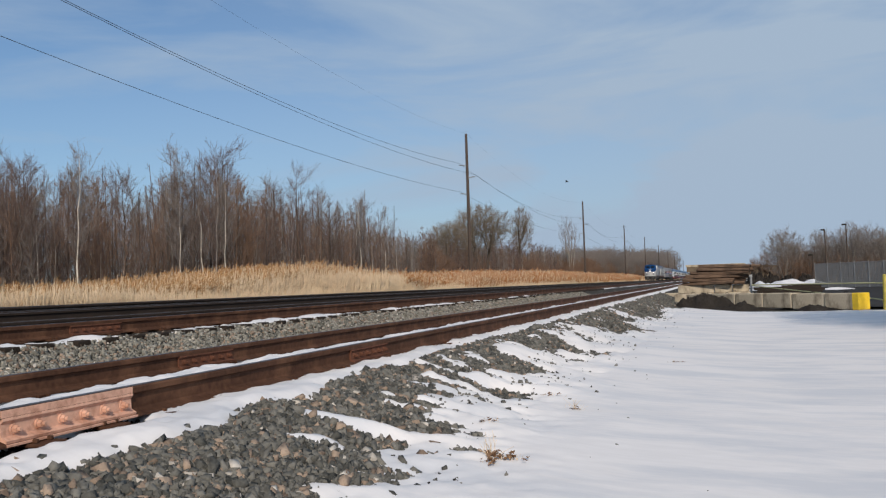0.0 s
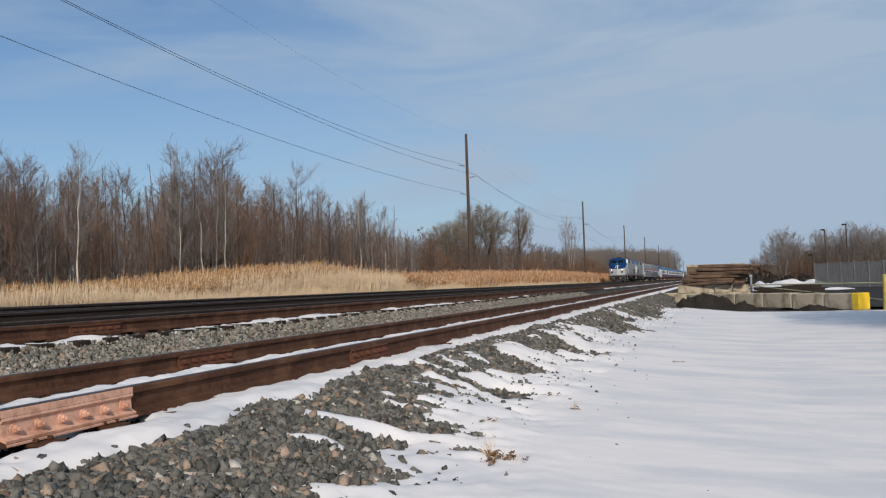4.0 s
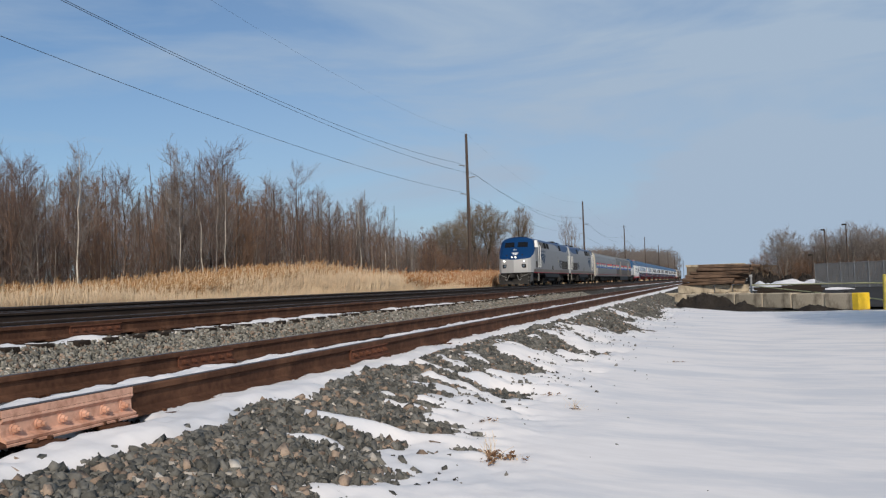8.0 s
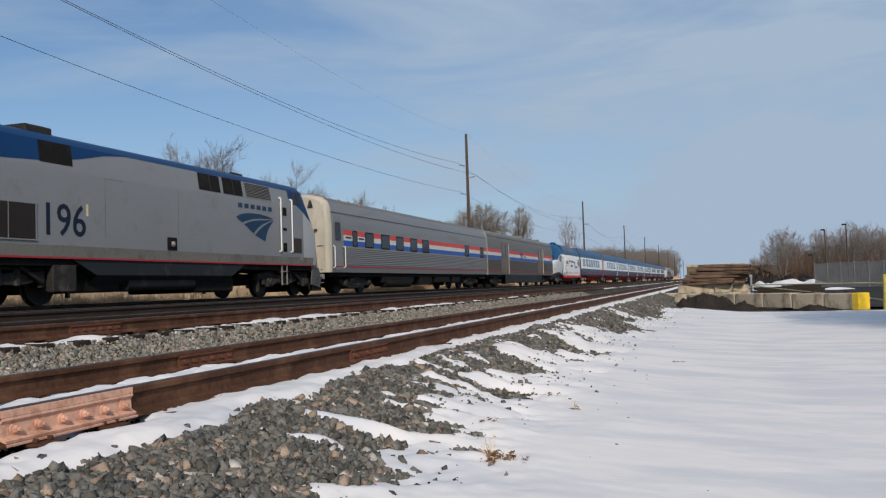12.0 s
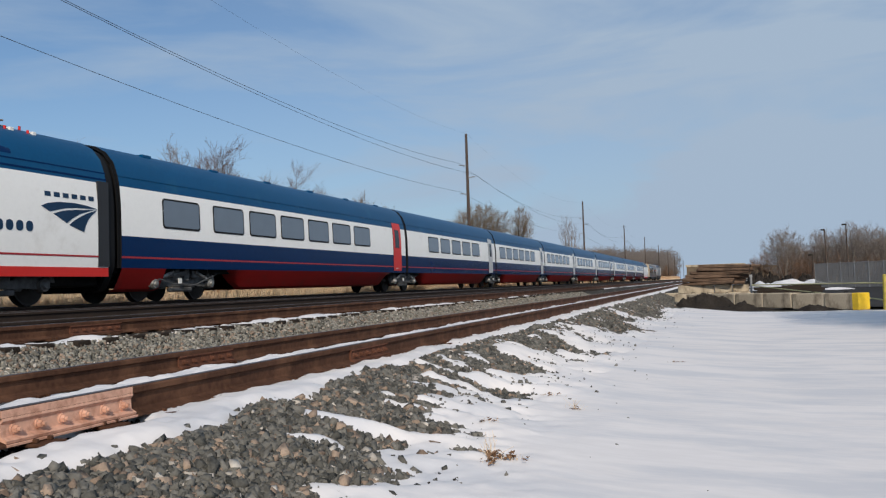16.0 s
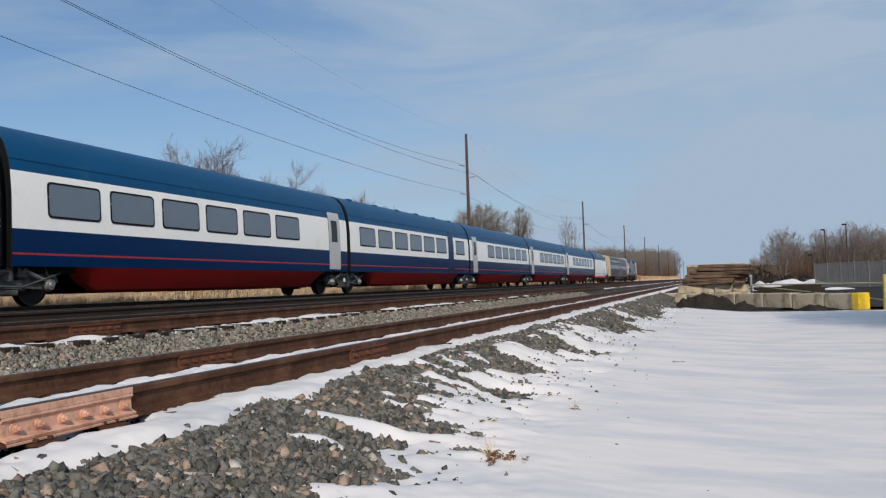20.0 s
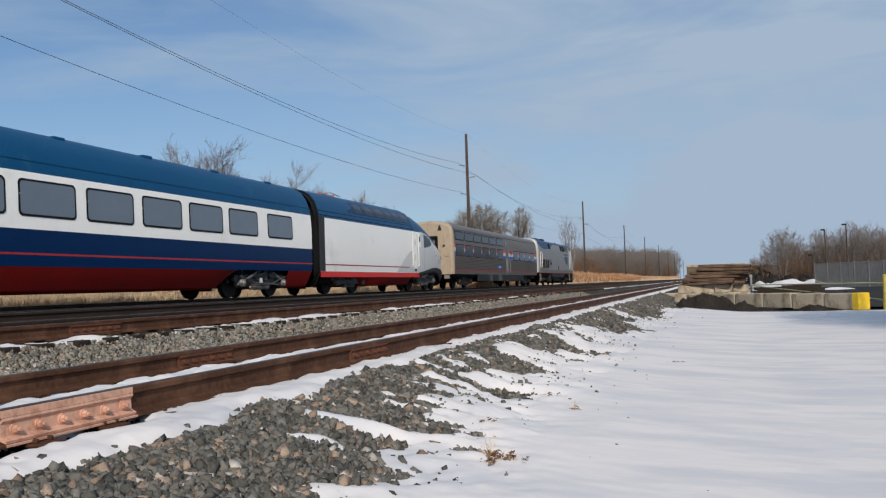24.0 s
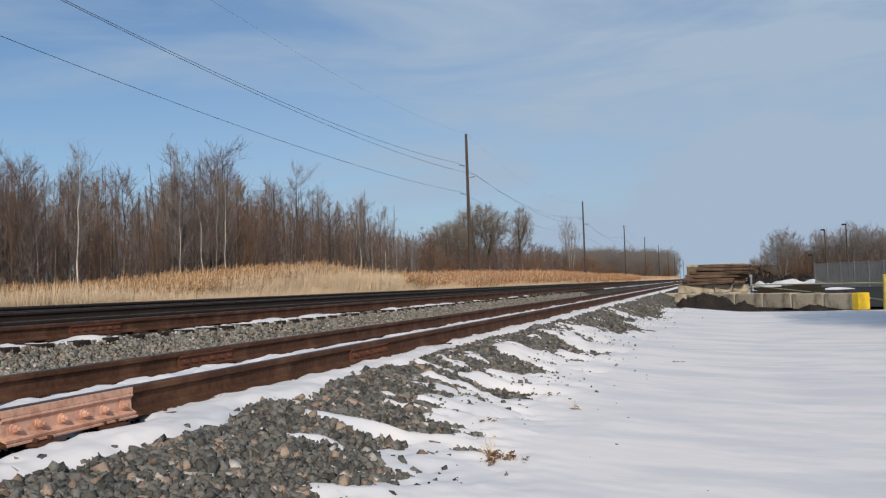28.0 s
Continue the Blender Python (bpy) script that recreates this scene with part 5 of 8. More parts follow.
def lettering(text, size, mat, parent, side, x, u, z, name="lettering", squeeze=1.0, bold=0.0):
    """Text on the side of a car, its lower left corner at (u, z) for one who looks at that side."""
    cu = bpy.data.curves.new(name, "FONT")
    cu.body, cu.size, cu.extrude, cu.resolution_u, cu.offset = text, size, 0.004, 3, size * bold
    tmp = bpy.data.objects.new(name, cu)
    scene.collection.objects.link(tmp)
    dg = bpy.context.evaluated_depsgraph_get()
    me = bpy.data.meshes.new_from_object(tmp.evaluated_get(dg))
    bpy.data.objects.remove(tmp)
    me.materials.clear()
    me.materials.append(mat)
    turn = Matrix(((0, 0, side), (side * squeeze, 0, 0), (0, 1, 0))).to_4x4()
    me.transform(Matrix.Translation((side * x, u, z)) @ turn)
    return place(name, me, parent, "dark lettering on the side")


SWOOSH = [
    [(0.0, 0.62), (0.10, 0.70), (0.30, 0.76), (0.58, 0.77), (0.80, 0.74), (1.0, 0.68), (0.85, 0.665), (0.62, 0.655), (0.42, 0.62), (0.25, 0.55), (0.14, 0.50)],
    [(0.20, 0.46), (0.36, 0.55), (0.55, 0.60), (0.75, 0.625), (0.97, 0.66), (0.80, 0.58), (0.66, 0.50), (0.53, 0.38), (0.43, 0.25)],
    [(0.47, 0.21), (0.56, 0.33), (0.68, 0.45), (0.80, 0.54), (0.99, 0.65), (0.90, 0.52), (0.82, 0.38), (0.77, 0.22), (0.74, 0.06)],
]


def emblem(parent, prof, side, u, z, width, mat, caption=True):
    """Three curved bands with a row of small bars above them; (u, z): lower left corner for the onlooker."""
    for k, sw in enumerate(SWOOSH):
        b = Build()
        b.plate(on_side([(a * width, z + q * width * 0.52) for a, q in sw], prof, side, 0.006 + 0.0005 * k, u), (side * 0.003, 0, 0))
        b.part("emblem_band", mat, parent, "curved dark blue emblem band", smooth=0)
    if caption:
        for i in range(6):
            a = width * (0.06 + 0.155 * i)
            panel([(a, z + width * 0.455), (a + width * 0.10, z + width * 0.455), (a + width * 0.10, z + width * 0.515), (a, z + width * 0.515)], prof, side, 0.006, 0.003, u).part("caption_bar", mat, parent, smooth=0)


wheel_b = Build()
for sx in (-1, 1):
    wheel_b.tube((sx * 0.70, 0, 0), (sx * 0.82, 0, 0), 0.49, 0.49, 26)
    wheel_b.tube((sx * 0.67, 0, 0), (sx * 0.70, 0, 0), 0.525, 0.525, 26)
    wheel_b.tube((sx * 0.82, 0, 0), (sx * 0.835, 0, 0), 0.44, 0.40, 26)
    wheel_b.tube((sx * 0.80, 0, 0), (sx * 0.88, 0, 0), 0.13, 0.12, 14)
wheel_b.tube((-0.8, 0, 0), (0.8, 0, 0), 0.085, 0.085, 10)
WHEELSET = wheel_b.mesh("wheelset", WHEEL, 30)


def truck_mesh(base, kind):
    """Side frames, axle boxes, springs and bolster of a two-axle truck."""
    b = Build()
    h = base / 2
    for s in (-1, 1):
        x = s * 1.05
        if kind == "loco":
            b.plate([(x, -h - 0.75, 0.62), (x, -h - 0.75, 0.82), (x, -h - 0.2, 0.92), (x, -0.5, 0.78), (x, 0.5, 0.78), (x, h + 0.2, 0.92), (x, h + 0.75, 0.82), (x, h + 0.75, 0.62), (x, h, 0.70), (x, 0.45, 0.52), (x, -0.45, 0.52), (x, -h, 0.70)], (s * 0.14, 0, 0))
            for y in (-h, h):
                b.box(x - 0.02 * s, x + 0.24 * s, y - 0.2, y + 0.2, 0.34, 0.68, 0.04)
                b.tube((x + s * 0.2, y, 0.51), (x + s * 0.30, y, 0.51), 0.13, 0.11, 12)
                for o in (-0.33, 0.33):
                    b.tube((x + s * 0.10, y + o, 0.45), (x + s * 0.10, y + o, 0.80), 0.085, 0.085, 10)
            for o in (-0.28, 0.28):
                b.tube((x + s * 0.08, o, 0.50), (x + s * 0.08, o, 0.98), 0.12, 0.12, 10)
            b.tube((x + s * 0.22, -0.9, 0.60), (x + s * 0.22, -0.25, 0.95), 0.05, 0.05, 8)
            b.tube((x + s * 0.18, -h, 0.88), (x + s * 0.18, h, 0.90), 0.03, 0.03, 6)
            b.tube((x + s * 0.20, h - 0.62, 0.55), (x + s * 0.20, h - 0.30, 0.55), 0.10, 0.10, 10)
            for y in (-h - 0.6, h + 0.6):
                b.box(x, x + s * 0.10, y - 0.05, y + 0.05, 0.18, 0.62, 0.01)
        elif kind == "fast":
            x = s * 1.12
            b.plate([(x, -h - 0.40, 0.56), (x, -h - 0.35, 0.72), (x, -0.85, 0.80), (x, -0.5, 0.62), (x, 0.5, 0.62), (x, 0.85, 0.80), (x, h + 0.35, 0.72), (x, h + 0.40, 0.56), (x, h - 0.4, 0.58), (x, 0.6, 0.42), (x, -0.6, 0.42), (x, -h + 0.4, 0.58)], (s * 0.12, 0, 0))
            for y in (-h, h):
                b.tube((x - s * 0.02, y, 0.51), (x + s * 0.20, y, 0.51), 0.18, 0.16, 14)
                b.tube((x + s * 0.20, y, 0.51), (x + s * 0.25, y, 0.51), 0.11, 0.08, 10)
                e = 1 if y > 0 else -1
                b.plate([(x, y, 0.40), (x, y - e * 0.75, 0.44), (x, y - e * 0.75, 0.56), (x, y, 0.62)], (s * 0.10, 0, 0))
                for k in range(5):
                    b.tube((x + s * 0.06, y + e * 0.22, 0.58 + k * 0.055), (x + s * 0.06, y + e * 0.22, 0.61 + k * 0.055), 0.10, 0.10, 10)
                b.tube((x + s * 0.14, y + e * 0.16, 0.42), (x + s * 0.14, y - e * 0.10, 0.95), 0.045, 0.045, 8)
            for o in (-0.24, 0.24):
                b.tube((x + s * 0.02, o, 0.60), (x + s * 0.02, o, 0.98), 0.20, 0.20, 14)
            b.tube((x + s * 0.20, -1.05, 0.70), (x + s * 0.20, 0.15, 0.82), 0.05, 0.05, 8)
            b.tube((x + s * 0.20, -0.55, 0.75), (x + s * 0.20, 0.05, 0.81), 0.075, 0.075, 8)
            b.box(x + s * 0.02, x + s * 0.24, 0.45, 0.75, 0.66, 0.92, 0.03)
            b.box(x, x + s * 0.14, -0.55, 0.55, 0.26, 0.40, 0.03)
            for y in (-0.75, 0.75):
                b.box(x - s * 0.3, x + s * 0.05, y - 0.13, y + 0.13, 0.36, 0.66, 0.04)
        else:
            b.plate([(x, -h - 0.45, 0.46), (x, -h - 0.45, 0.60), (x, -0.55, 0.66), (x, 0.55, 0.66), (x, h + 0.45, 0.60), (x, h + 0.45, 0.46), (x, 0.6, 0.34), (x, -0.6, 0.34)], (s * 0.13, 0, 0))
            for y in (-h, h):
                b.tube((x, y, 0.47), (x + s * 0.22, y, 0.47), 0.19, 0.17, 14)
                b.tube((x + s * 0.22, y, 0.47), (x + s * 0.26, y, 0.47), 0.10, 0.08, 10)
                b.tube((x + s * 0.10, y * 0.60, 0.45), (x + s * 0.10, y * 0.60, 0.82), 0.10, 0.10, 10)
            b.tube((x + s * 0.20, -0.75, 0.62), (x + s * 0.20, 0.25, 0.78), 0.045, 0.045, 8)
            b.tube((x + s * 0.20, -0.85, 0.58), (x + s * 0.20, -0.45, 0.66), 0.075, 0.075, 8)
            b.box(x, x + s * 0.16, -0.35, 0.35, 0.62, 0.90, 0.04)
            b.box(x, x + s * 0.10, -0.9, 0.9, 0.24, 0.33, 0.02)
    b.box(-1.0, 1.0, -0.3, 0.3, 0.55, 0.85, 0.05)
    b.box(-1.0, 1.0, -h - 0.4, -h - 0.25, 0.5, 0.65, 0.03)
    b.box(-1.0, 1.0, h + 0.25, h + 0.4, 0.5, 0.65, 0.03)
    return b


LOCO_TRUCK = truck_mesh(2.74, "loco").mesh("truck", TRUCK)
COACH_TRUCK = truck_mesh(2.59, "coach").mesh("truck", TRUCK)
FAST_TRUCK = truck_mesh(2.8, "fast").mesh("truck", TRUCK_GREY)


def fit_out(parent, base):
    """Axle boxes, dampers and air lines in brighter metal on a truck of the trainset."""
    for s in (1, -1):
        for y in (-base / 2, base / 2):
            e = 1 if y > 0 else -1
            b = Build()
            b.tube((s * 1.30, y, 0.51), (s * 1.40, y, 0.51), 0.15, 0.13, 16)
            b.tube((s * 1.40, y, 0.51), (s * 1.44, y, 0.51), 0.075, 0.06, 12)
            b.part("axle_box", AXLE_METAL, parent, "bare metal axle box")
            b = Build()
            b.tube((s * 1.36, y - e * 0.10, 0.60), (s * 1.36, y - e * 0.85, 0.86), 0.035, 0.035, 8)
            b.tube((s * 1.36, y - e * 0.40, 0.70), (s * 1.36, y - e * 0.85, 0.86), 0.055, 0.055, 8)
            b.part("damper", AXLE_METAL, parent, "pale sloping damper")
        b = Build()
        b.pipe([(s * 1.38, -base / 2 - 0.3, 0.75), (s * 1.40, -0.6, 0.50), (s * 1.40, 0.5, 0.46), (s * 1.38, base / 2 + 0.3, 0.78)], 0.022, 6)
        b.part("air_line", TRUCK_GREY, parent)
        b = Build()
        b.box(s * 1.34, s * 1.37, -0.28, -0.12, 0.50, 0.66, 0.008)
        b.part("data_plate", HANDRAIL, parent, "small white plate")


wheels = []         # (wheelset, place on its truck)


def truck(parent, u, me, base):
    t = place("truck", me, parent, "dusty dark two-axle truck", (0, u, 0))
    for y in (-base / 2, base / 2):
        wheels.append((place("wheelset", WHEELSET, t, "", (0, y, 0.51)), y))
    return t


def handrail(parent, side, x, u, z0, z1, mat=HANDRAIL, r=0.028):
    b = Build()
    b.pipe([(side * x, u, z0), (side * (x + 0.09), u, z0 + 0.03), (side * (x + 0.09), u, z1 - 0.03), (side * x, u, z1)], r, 7)
    return b.part("handrail", mat, parent, "white tubular handrail" if mat is HANDRAIL else "")


def ladder(parent, side, x, u, z0, z1, w=0.38):
    b = Build()
    for o in (-w / 2, w / 2):
        b.box(side * x - 0.02, side * x + 0.02, u + o - 0.02, u + o + 0.02, z0, z1)
    n = max(2, int((z1 - z0) / 0.28))
    for i in range(n):
        z = z0 + 0.03 + (z1 - z0 - 0.1) * i / (n - 1)
        b.box(side * x - 0.05, side * x + 0.05, u - w / 2, u + w / 2, z, z + 0.03)
    return b.part("ladder", LOUVRE, parent, "grey steel step ladder")


LOCO = [(1.52, 1.16), (1.55, 1.45), (1.55, 3.22), (1.535, 3.36), (1.40, 3.96), (1.28, 4.10), (1.02, 4.22), (0.55, 4.31), (0.0, 4.34)]


def locomotive(number, turn, label):
    """A monocoque diesel passenger locomotive; its nose points to -y."""
    L = thing("locomotive", label, "locomotive", None, "locomotives of the train")
    REAR, CAB = 10.40, -7.75

    def nose_u(u, x=0.0, z=1.5):
        """Place along the car of a point of the nose; the face leans back above the headlights."""
        rake = 0.42 * min(1.0, max(0.0, (z - 2.5) / 0.8)) * (1 - 0.7 * (x / 1.6) ** 2)
        return min(CAB + (u + 8.35) * 0.857 + rake, CAB - 0.015)

    band(LOCO[1:5], CAB, REAR, 12).part("side", SILVER, L, "silver painted side")
    arch(LOCO[4:], CAB, REAR, 12).part("roof", BLUE, L, "blue roof")
    band(LOCO[:2], nose_u(-9.3, 1.6), REAR, 8).part("lower_side", GRIMY, L, "grimy lower edge of the side")
    b = Build()
    for s in (1, -1):
        b.box(s * 1.527, s * 1.545, nose_u(-9.3, 1.6), REAR, 1.13, 1.175)
    b.part("red_stripe", RED, L, "thin red stripe")
    # rear end, with its rounded light corner
    full = mirrored(LOCO)
    b = Build()
    b.add([(x, REAR - 0.01, z) for x, z in full], [tuple(range(len(full)))])
    b.grid([[(x * k, REAR + o, 1.16 + (z - 1.16) * (0.5 + 0.5 * k)) for x, z in full] for k, o in ((1.0, 0.0), (0.985, 0.10), (0.955, 0.17), (0.90, 0.20))])
    b.add([(x * 0.90, REAR + 0.20, 1.16 + (z - 1.16) * 0.95) for x, z in full], [tuple(range(len(full)))])
    end = b.part("rear_end", NOSE_WHITE, L, "light silver rear end")
    b = Build()
    b.box(-0.42, 0.42, REAR + 0.20, REAR + 0.30, 1.2, 3.35, 0.04)
    b.part("end_door", GANGWAY, end, "dark end door")
    b = Build()
    b.box(-0.62, -0.42, REAR + 0.20, REAR + 0.34, 1.1, 3.5, 0.03)
    b.box(0.42, 0.62, REAR + 0.20, REAR + 0.34, 1.1, 3.5, 0.03)
    b.part("diaphragm", BLACK, end)
    # nose
    lev = [
        [(0.0, -10.52, 1.16), (1.15, -10.22, 1.16), (1.38, -9.95, 1.16), (1.52, -9.3, 1.16), (1.52, CAB, 1.16)],
        [(0.0, -10.55, 1.50), (1.16, -10.25, 1.50), (1.40, -9.95, 1.50), (1.55, -9.3, 1.50), (1.55, CAB, 1.50)],
        [(0.0, -10.50, 2.28), (1.15, -10.18, 2.36), (1.38, -9.88, 2.44), (1.55, -9.2, 2.80), (1.55, CAB, 3.18)],
        [(0.0, -10.38, 2.50), (1.14, -10.05, 2.60), (1.37, -9.75, 2.68), (1.55, -9.1, 2.98), (1.55, CAB, 3.26)],
        [(0.0, -9.80, 3.32), (1.08, -9.50, 3.34), (1.30, -9.25, 3.36), (1.53, -8.85, 3.38), (1.53, CAB, 3.38)],
        [(0.0, -9.42, 3.92), (1.02, -9.14, 3.92), (1.20, -8.98, 3.93), (1.40, -8.70, 3.95), (1.40, CAB, 3.96)],
        [(0.0, -9.15, 4.14), (0.90, -8.95, 4.12), (1.02, -8.82, 4.12), (1.25, -8.62, 4.11), (1.28, CAB, 4.10)],
        [(0.0, -8.55, 4.33), (0.50, -8.50, 4.31), (0.55, -8.48, 4.31), (0.80, -8.42, 4.27), (1.02, CAB, 4.22)],
    ]
    lev = [[(x, nose_u(y, x, z) if y != CAB else CAB, z) for x, y, z in r] for r in lev]

    def mirror_row(r):
        return [(-x, y, z) for x, y, z in reversed(r[1:])] + r
    b = Build()
    b.grid([mirror_row(r) for r in lev[:3]])
    nose = b.part("nose_lower", NOSE_WHITE, L, "light silver lower nose", smooth=18)
    b = Build()
    b.grid([mirror_row(r) for r in lev[2:]])
    b.add([(0.0, CAB, 4.34), (1.02, CAB, 4.22), lev[7][0]], [(0, 1, 2)])
    b.add([(0.0, CAB, 4.34), (-1.02, CAB, 4.22), lev[7][0]], [(0, 1, 2)])
    upper = b.part("nose_upper", BLUE, L, "blue sloping upper nose", smooth=18)

    def face(i, j, a, c, lift=0.012):
        """A point on the nose between levels i and i + 1 (fraction c) and columns j and j + 1 (fraction a)."""
        p = [Vector(lev[i + di][j + dj]) for di in (0, 1) for dj in (0, 1)]
        q = (p[0] * (1 - a) + p[1] * a) * (1 - c) + (p[2] * (1 - a) + p[3] * a) * c
        nrm = (p[1] - p[0]).cross(p[2] - p[0]).normalized()
        if nrm.y > 0:
            nrm = -nrm
        return q + nrm * lift

    for s in (1, -1):
        flat = [face(4, 0, a, c) for a, c in ((0.12, 0.14), (0.98, 0.10), (0.98, 0.86), (0.16, 0.90))]
        b = Build()
        b.add([(s * p.x, p.y, p.z) for p in flat], [(0, 1, 2, 3)])
        b.part("windshield", GLASS, upper, "dark windshield", smooth=0)
        wip = Build()
        p0, p1 = face(4, 0, 0.35, 0.12, 0.03), face(4, 0, 0.75, 0.62, 0.03)
        wip.tube((s * p0.x, p0.y, p0.z), (s * p1.x, p1.y, p1.z), 0.012, 0.012, 5)
        wip.part("wiper", BLACK, upper)
        # cab side window, mirror, side door
        panel([(-7.74, 3.42), (-7.40, 3.42), (-7.40, 3.90), (-7.74, 3.90)], LOCO, s, 0.010, 0.006, 0, False).part("cab_side_window", GLASS, L, "dark cab side window", smooth=0)
        panel([(-7.34, 3.42), (-6.86, 3.42), (-7.02, 3.90), (-7.34, 3.90)], LOCO, s, 0.010, 0.006, 0, False).part("cab_side_window", GLASS, L, "dark cab side window", smooth=0)
        us = [CAB, -7.6, -7.45, -7.3, -7.15, -7.0, -6.85, -6.72]
        wrap(us, [3.18, 3.25, 3.32, 3.39, 3.45, 3.52, 3.59, 3.65], [3.965] * 8, LOCO, s, 0.007, 28).part("blue_flare", BLUE, L, "blue flare from the nose")
        wrap([-6.72, -3.0, 0.0, 2.4], [3.925, 3.95, 3.955, 3.955], [3.965] * 4, LOCO, s, 0.004, 2).part("blue_edge", BLUE, L)
        if s > 0:
            m = Build()
            m.plate([(s * 1.58, -8.02, 3.36), (s * 1.84, -7.98, 3.36), (s * 1.78, -7.88, 3.98), (s * 1.54, -7.92, 3.98)], (0, 0.05, 0.0))
            m.tube((s * 1.45, -7.9, 3.45), (s * 1.66, -7.94, 3.48), 0.015, 0.015, 5)
            m.part("mirror", HANDRAIL, L, "white cab mirror")
        for u in (-6.70, -5.86):
            handrail(L, s, 1.55, u, 1.62, 3.58)
        panel(rounded(-6.58, -5.98, 1.50, 3.50, 0.05), LOCO, s, 0.004, 0.006, 0, False).part("cab_door", SILVER, L, "silver side door")
        for z0, z1 in ((2.95, 3.25), (1.62, 1.95), (2.4, 2.5)):
            panel([(-6.42, z0), (-6.14, z0), (-6.14, z1), (-6.42, z1)], LOCO, s, 0.011, 0.003, 0, False).part("step_recess", BLACK, L, smooth=0)
        ladder(L, s, 1.50, -6.28, 0.40, 1.42)
        panel([(-7.58, 1.60), (-6.95, 1.60), (-6.95, 2.16), (-7.58, 2.16)], LOCO, s, 0.005, 0.006, 0, False).part("grille", GRILLE, L, "brown louvred grille", smooth=0)
        panel([(-7.70, 1.30), (-7.45, 1.36), (-7.45, 1.52), (-7.70, 1.48)], LOCO, s, 0.006, 0.004, 0, False).part("data_plate", LOUVRE, L, "pale worn panel", smooth=0)
        # intake windows along the top of the side
        screens = ((-5.30, -4.52, LOUVRE, "intake_screen"), (-4.28, -3.52, LOUVRE, "intake_screen")) if s > 0 else ((-5.34, -3.62, LOUVRE, "intake_screen"),)
        for u0, u1, mt, nm in screens + ( (-3.45, -2.28, GLASS, "dark_intake"), (-2.10, -0.92, GLASS, "dark_intake")):
            q = panel([(u0, 3.40), (u1, 3.40), (u1 - 0.06, 3.94), (u0 - 0.06, 3.94)], LOCO, s, 0.006, 0.008, 0, False).part(nm, mt if mt is LOUVRE else BLACK, L, "screened air intake" if mt is LOUVRE else "dark air intake", smooth=0)
            fr = Build()
            for k in range(9 if mt is LOUVRE else 1):
                if mt is LOUVRE:
                    z = 3.44 + k * 0.055
                    x = side_x(LOCO, z)
                    fr.box(s * (x + 0.012), s * (x + 0.03), u0, u1 - 0.05, z, z + 0.022)
                else:
                    um = (u0 + u1) / 2 - 0.03
                    fr.plate(on_side([(um - 0.012, 3.40), (um + 0.012, 3.40), (um - 0.04, 3.94), (um - 0.064, 3.94)], LOCO, s, 0.015, 0, False), (s * 0.006, 0, 0))
            fr.part("slat" if mt is LOUVRE else "mullion", GRILLE, q, smooth=0)
        panel([(4.48, 3.42), (5.56, 3.42), (5.50, 3.95), (4.42, 3.95)], LOCO, s, 0.006, 0.006, 0, False).part("rear_intake", BLACK, L, "dark square intake", smooth=0)
        # rear blue dip under the roof
        us = [2.4, 3.2, 4.2, 5.6, 6.8, 8.0, 8.9, 9.6, 10.38]
        wrap(us, [3.955, 3.86, 3.64, 3.44, 3.35, 3.35, 3.45, 3.60, 3.78], [3.965] * 9, LOCO, s, 0.007, 16).part("blue_dip", BLUE, L, "blue sweep below the roof")
        # engine grilles at the rear
        for u0, u1 in ((5.74, 7.36), (7.56, 9.20)):
            g = panel([(u0, 1.56), (u1, 1.56), (u1, 2.38), (u0, 2.38)], LOCO, s, 0.005, 0.008, 0, False).part("radiator_grille", GRILLE, L, "brown louvred grille", smooth=0)
            fr = Build()
            for k in range(15):
                fr.box(s * 1.562, s * 1.580, u0 + 0.03, u1 - 0.03, 1.60 + k * 0.052, 1.622 + k * 0.052)
            fr.part("slat", GRILLE, g, smooth=0)
            fr = Build()
            um = (u0 + u1) / 2
            fr.box(s * 1.562, s * 1.583, um - 0.008, um + 0.008, 1.56, 2.38)
            for a, c in (((u0 - 0.03), u0), (u1, u1 + 0.03)):
                fr.box(s * 1.555, s * 1.575, a, c, 1.53, 2.41)
            fr.box(s * 1.555, s * 1.584, u0 - 0.04, u1 + 0.04, 2.38, 2.41)
            fr.box(s * 1.555, s * 1.584, u0 - 0.04, u1 + 0.04, 1.53, 1.56)
            fr.part("grille_frame", SILVER, g, smooth=0)
        for u in (9.36, 10.20):
            handrail(L, s, 1.55, u, 1.62, 3.02)
        d = panel(rounded(9.46, 10.10, 1.30, 3.18, 0.05), LOCO, s, 0.004, 0.006, 0, False).part("rear_door", SILVER, L, "silver side door")
        panel(rounded(9.62, 9.95, 2.62, 3.08, 0.05), LOCO, s, 0.011, 0.004, 0, False).part("door_window", GLASS, d)
        ladder(L, s, 1.50, 9.78, 0.42, 1.28)
        # panel seams, fuel filler, small fittings
        for u, w, z0 in ((3.35, 0.008, 1.70), (0.2, 0.008, 1.70), (2.97, 0.37, 3.235)):
            b = Build()
            b.box(s * 1.549, s * 1.553, u - w, u + w, z0, 3.25)
            b.part("panel_seam", GRIMY, L, smooth=0)
        p = panel(rounded(0.30, 0.76, 1.46, 1.84, 0.04), LOCO, s, 0.004, 0.006, 0, False).part("fuel_filler", BLACK, L, "dark fuel filler recess")
        k = Build()
        k.tube((s * 1.56, 0.50, 1.68), (s * 1.62, 0.56, 1.60), 0.07, 0.05, 8)
        k.part("filler_cap", LOUVRE, p)
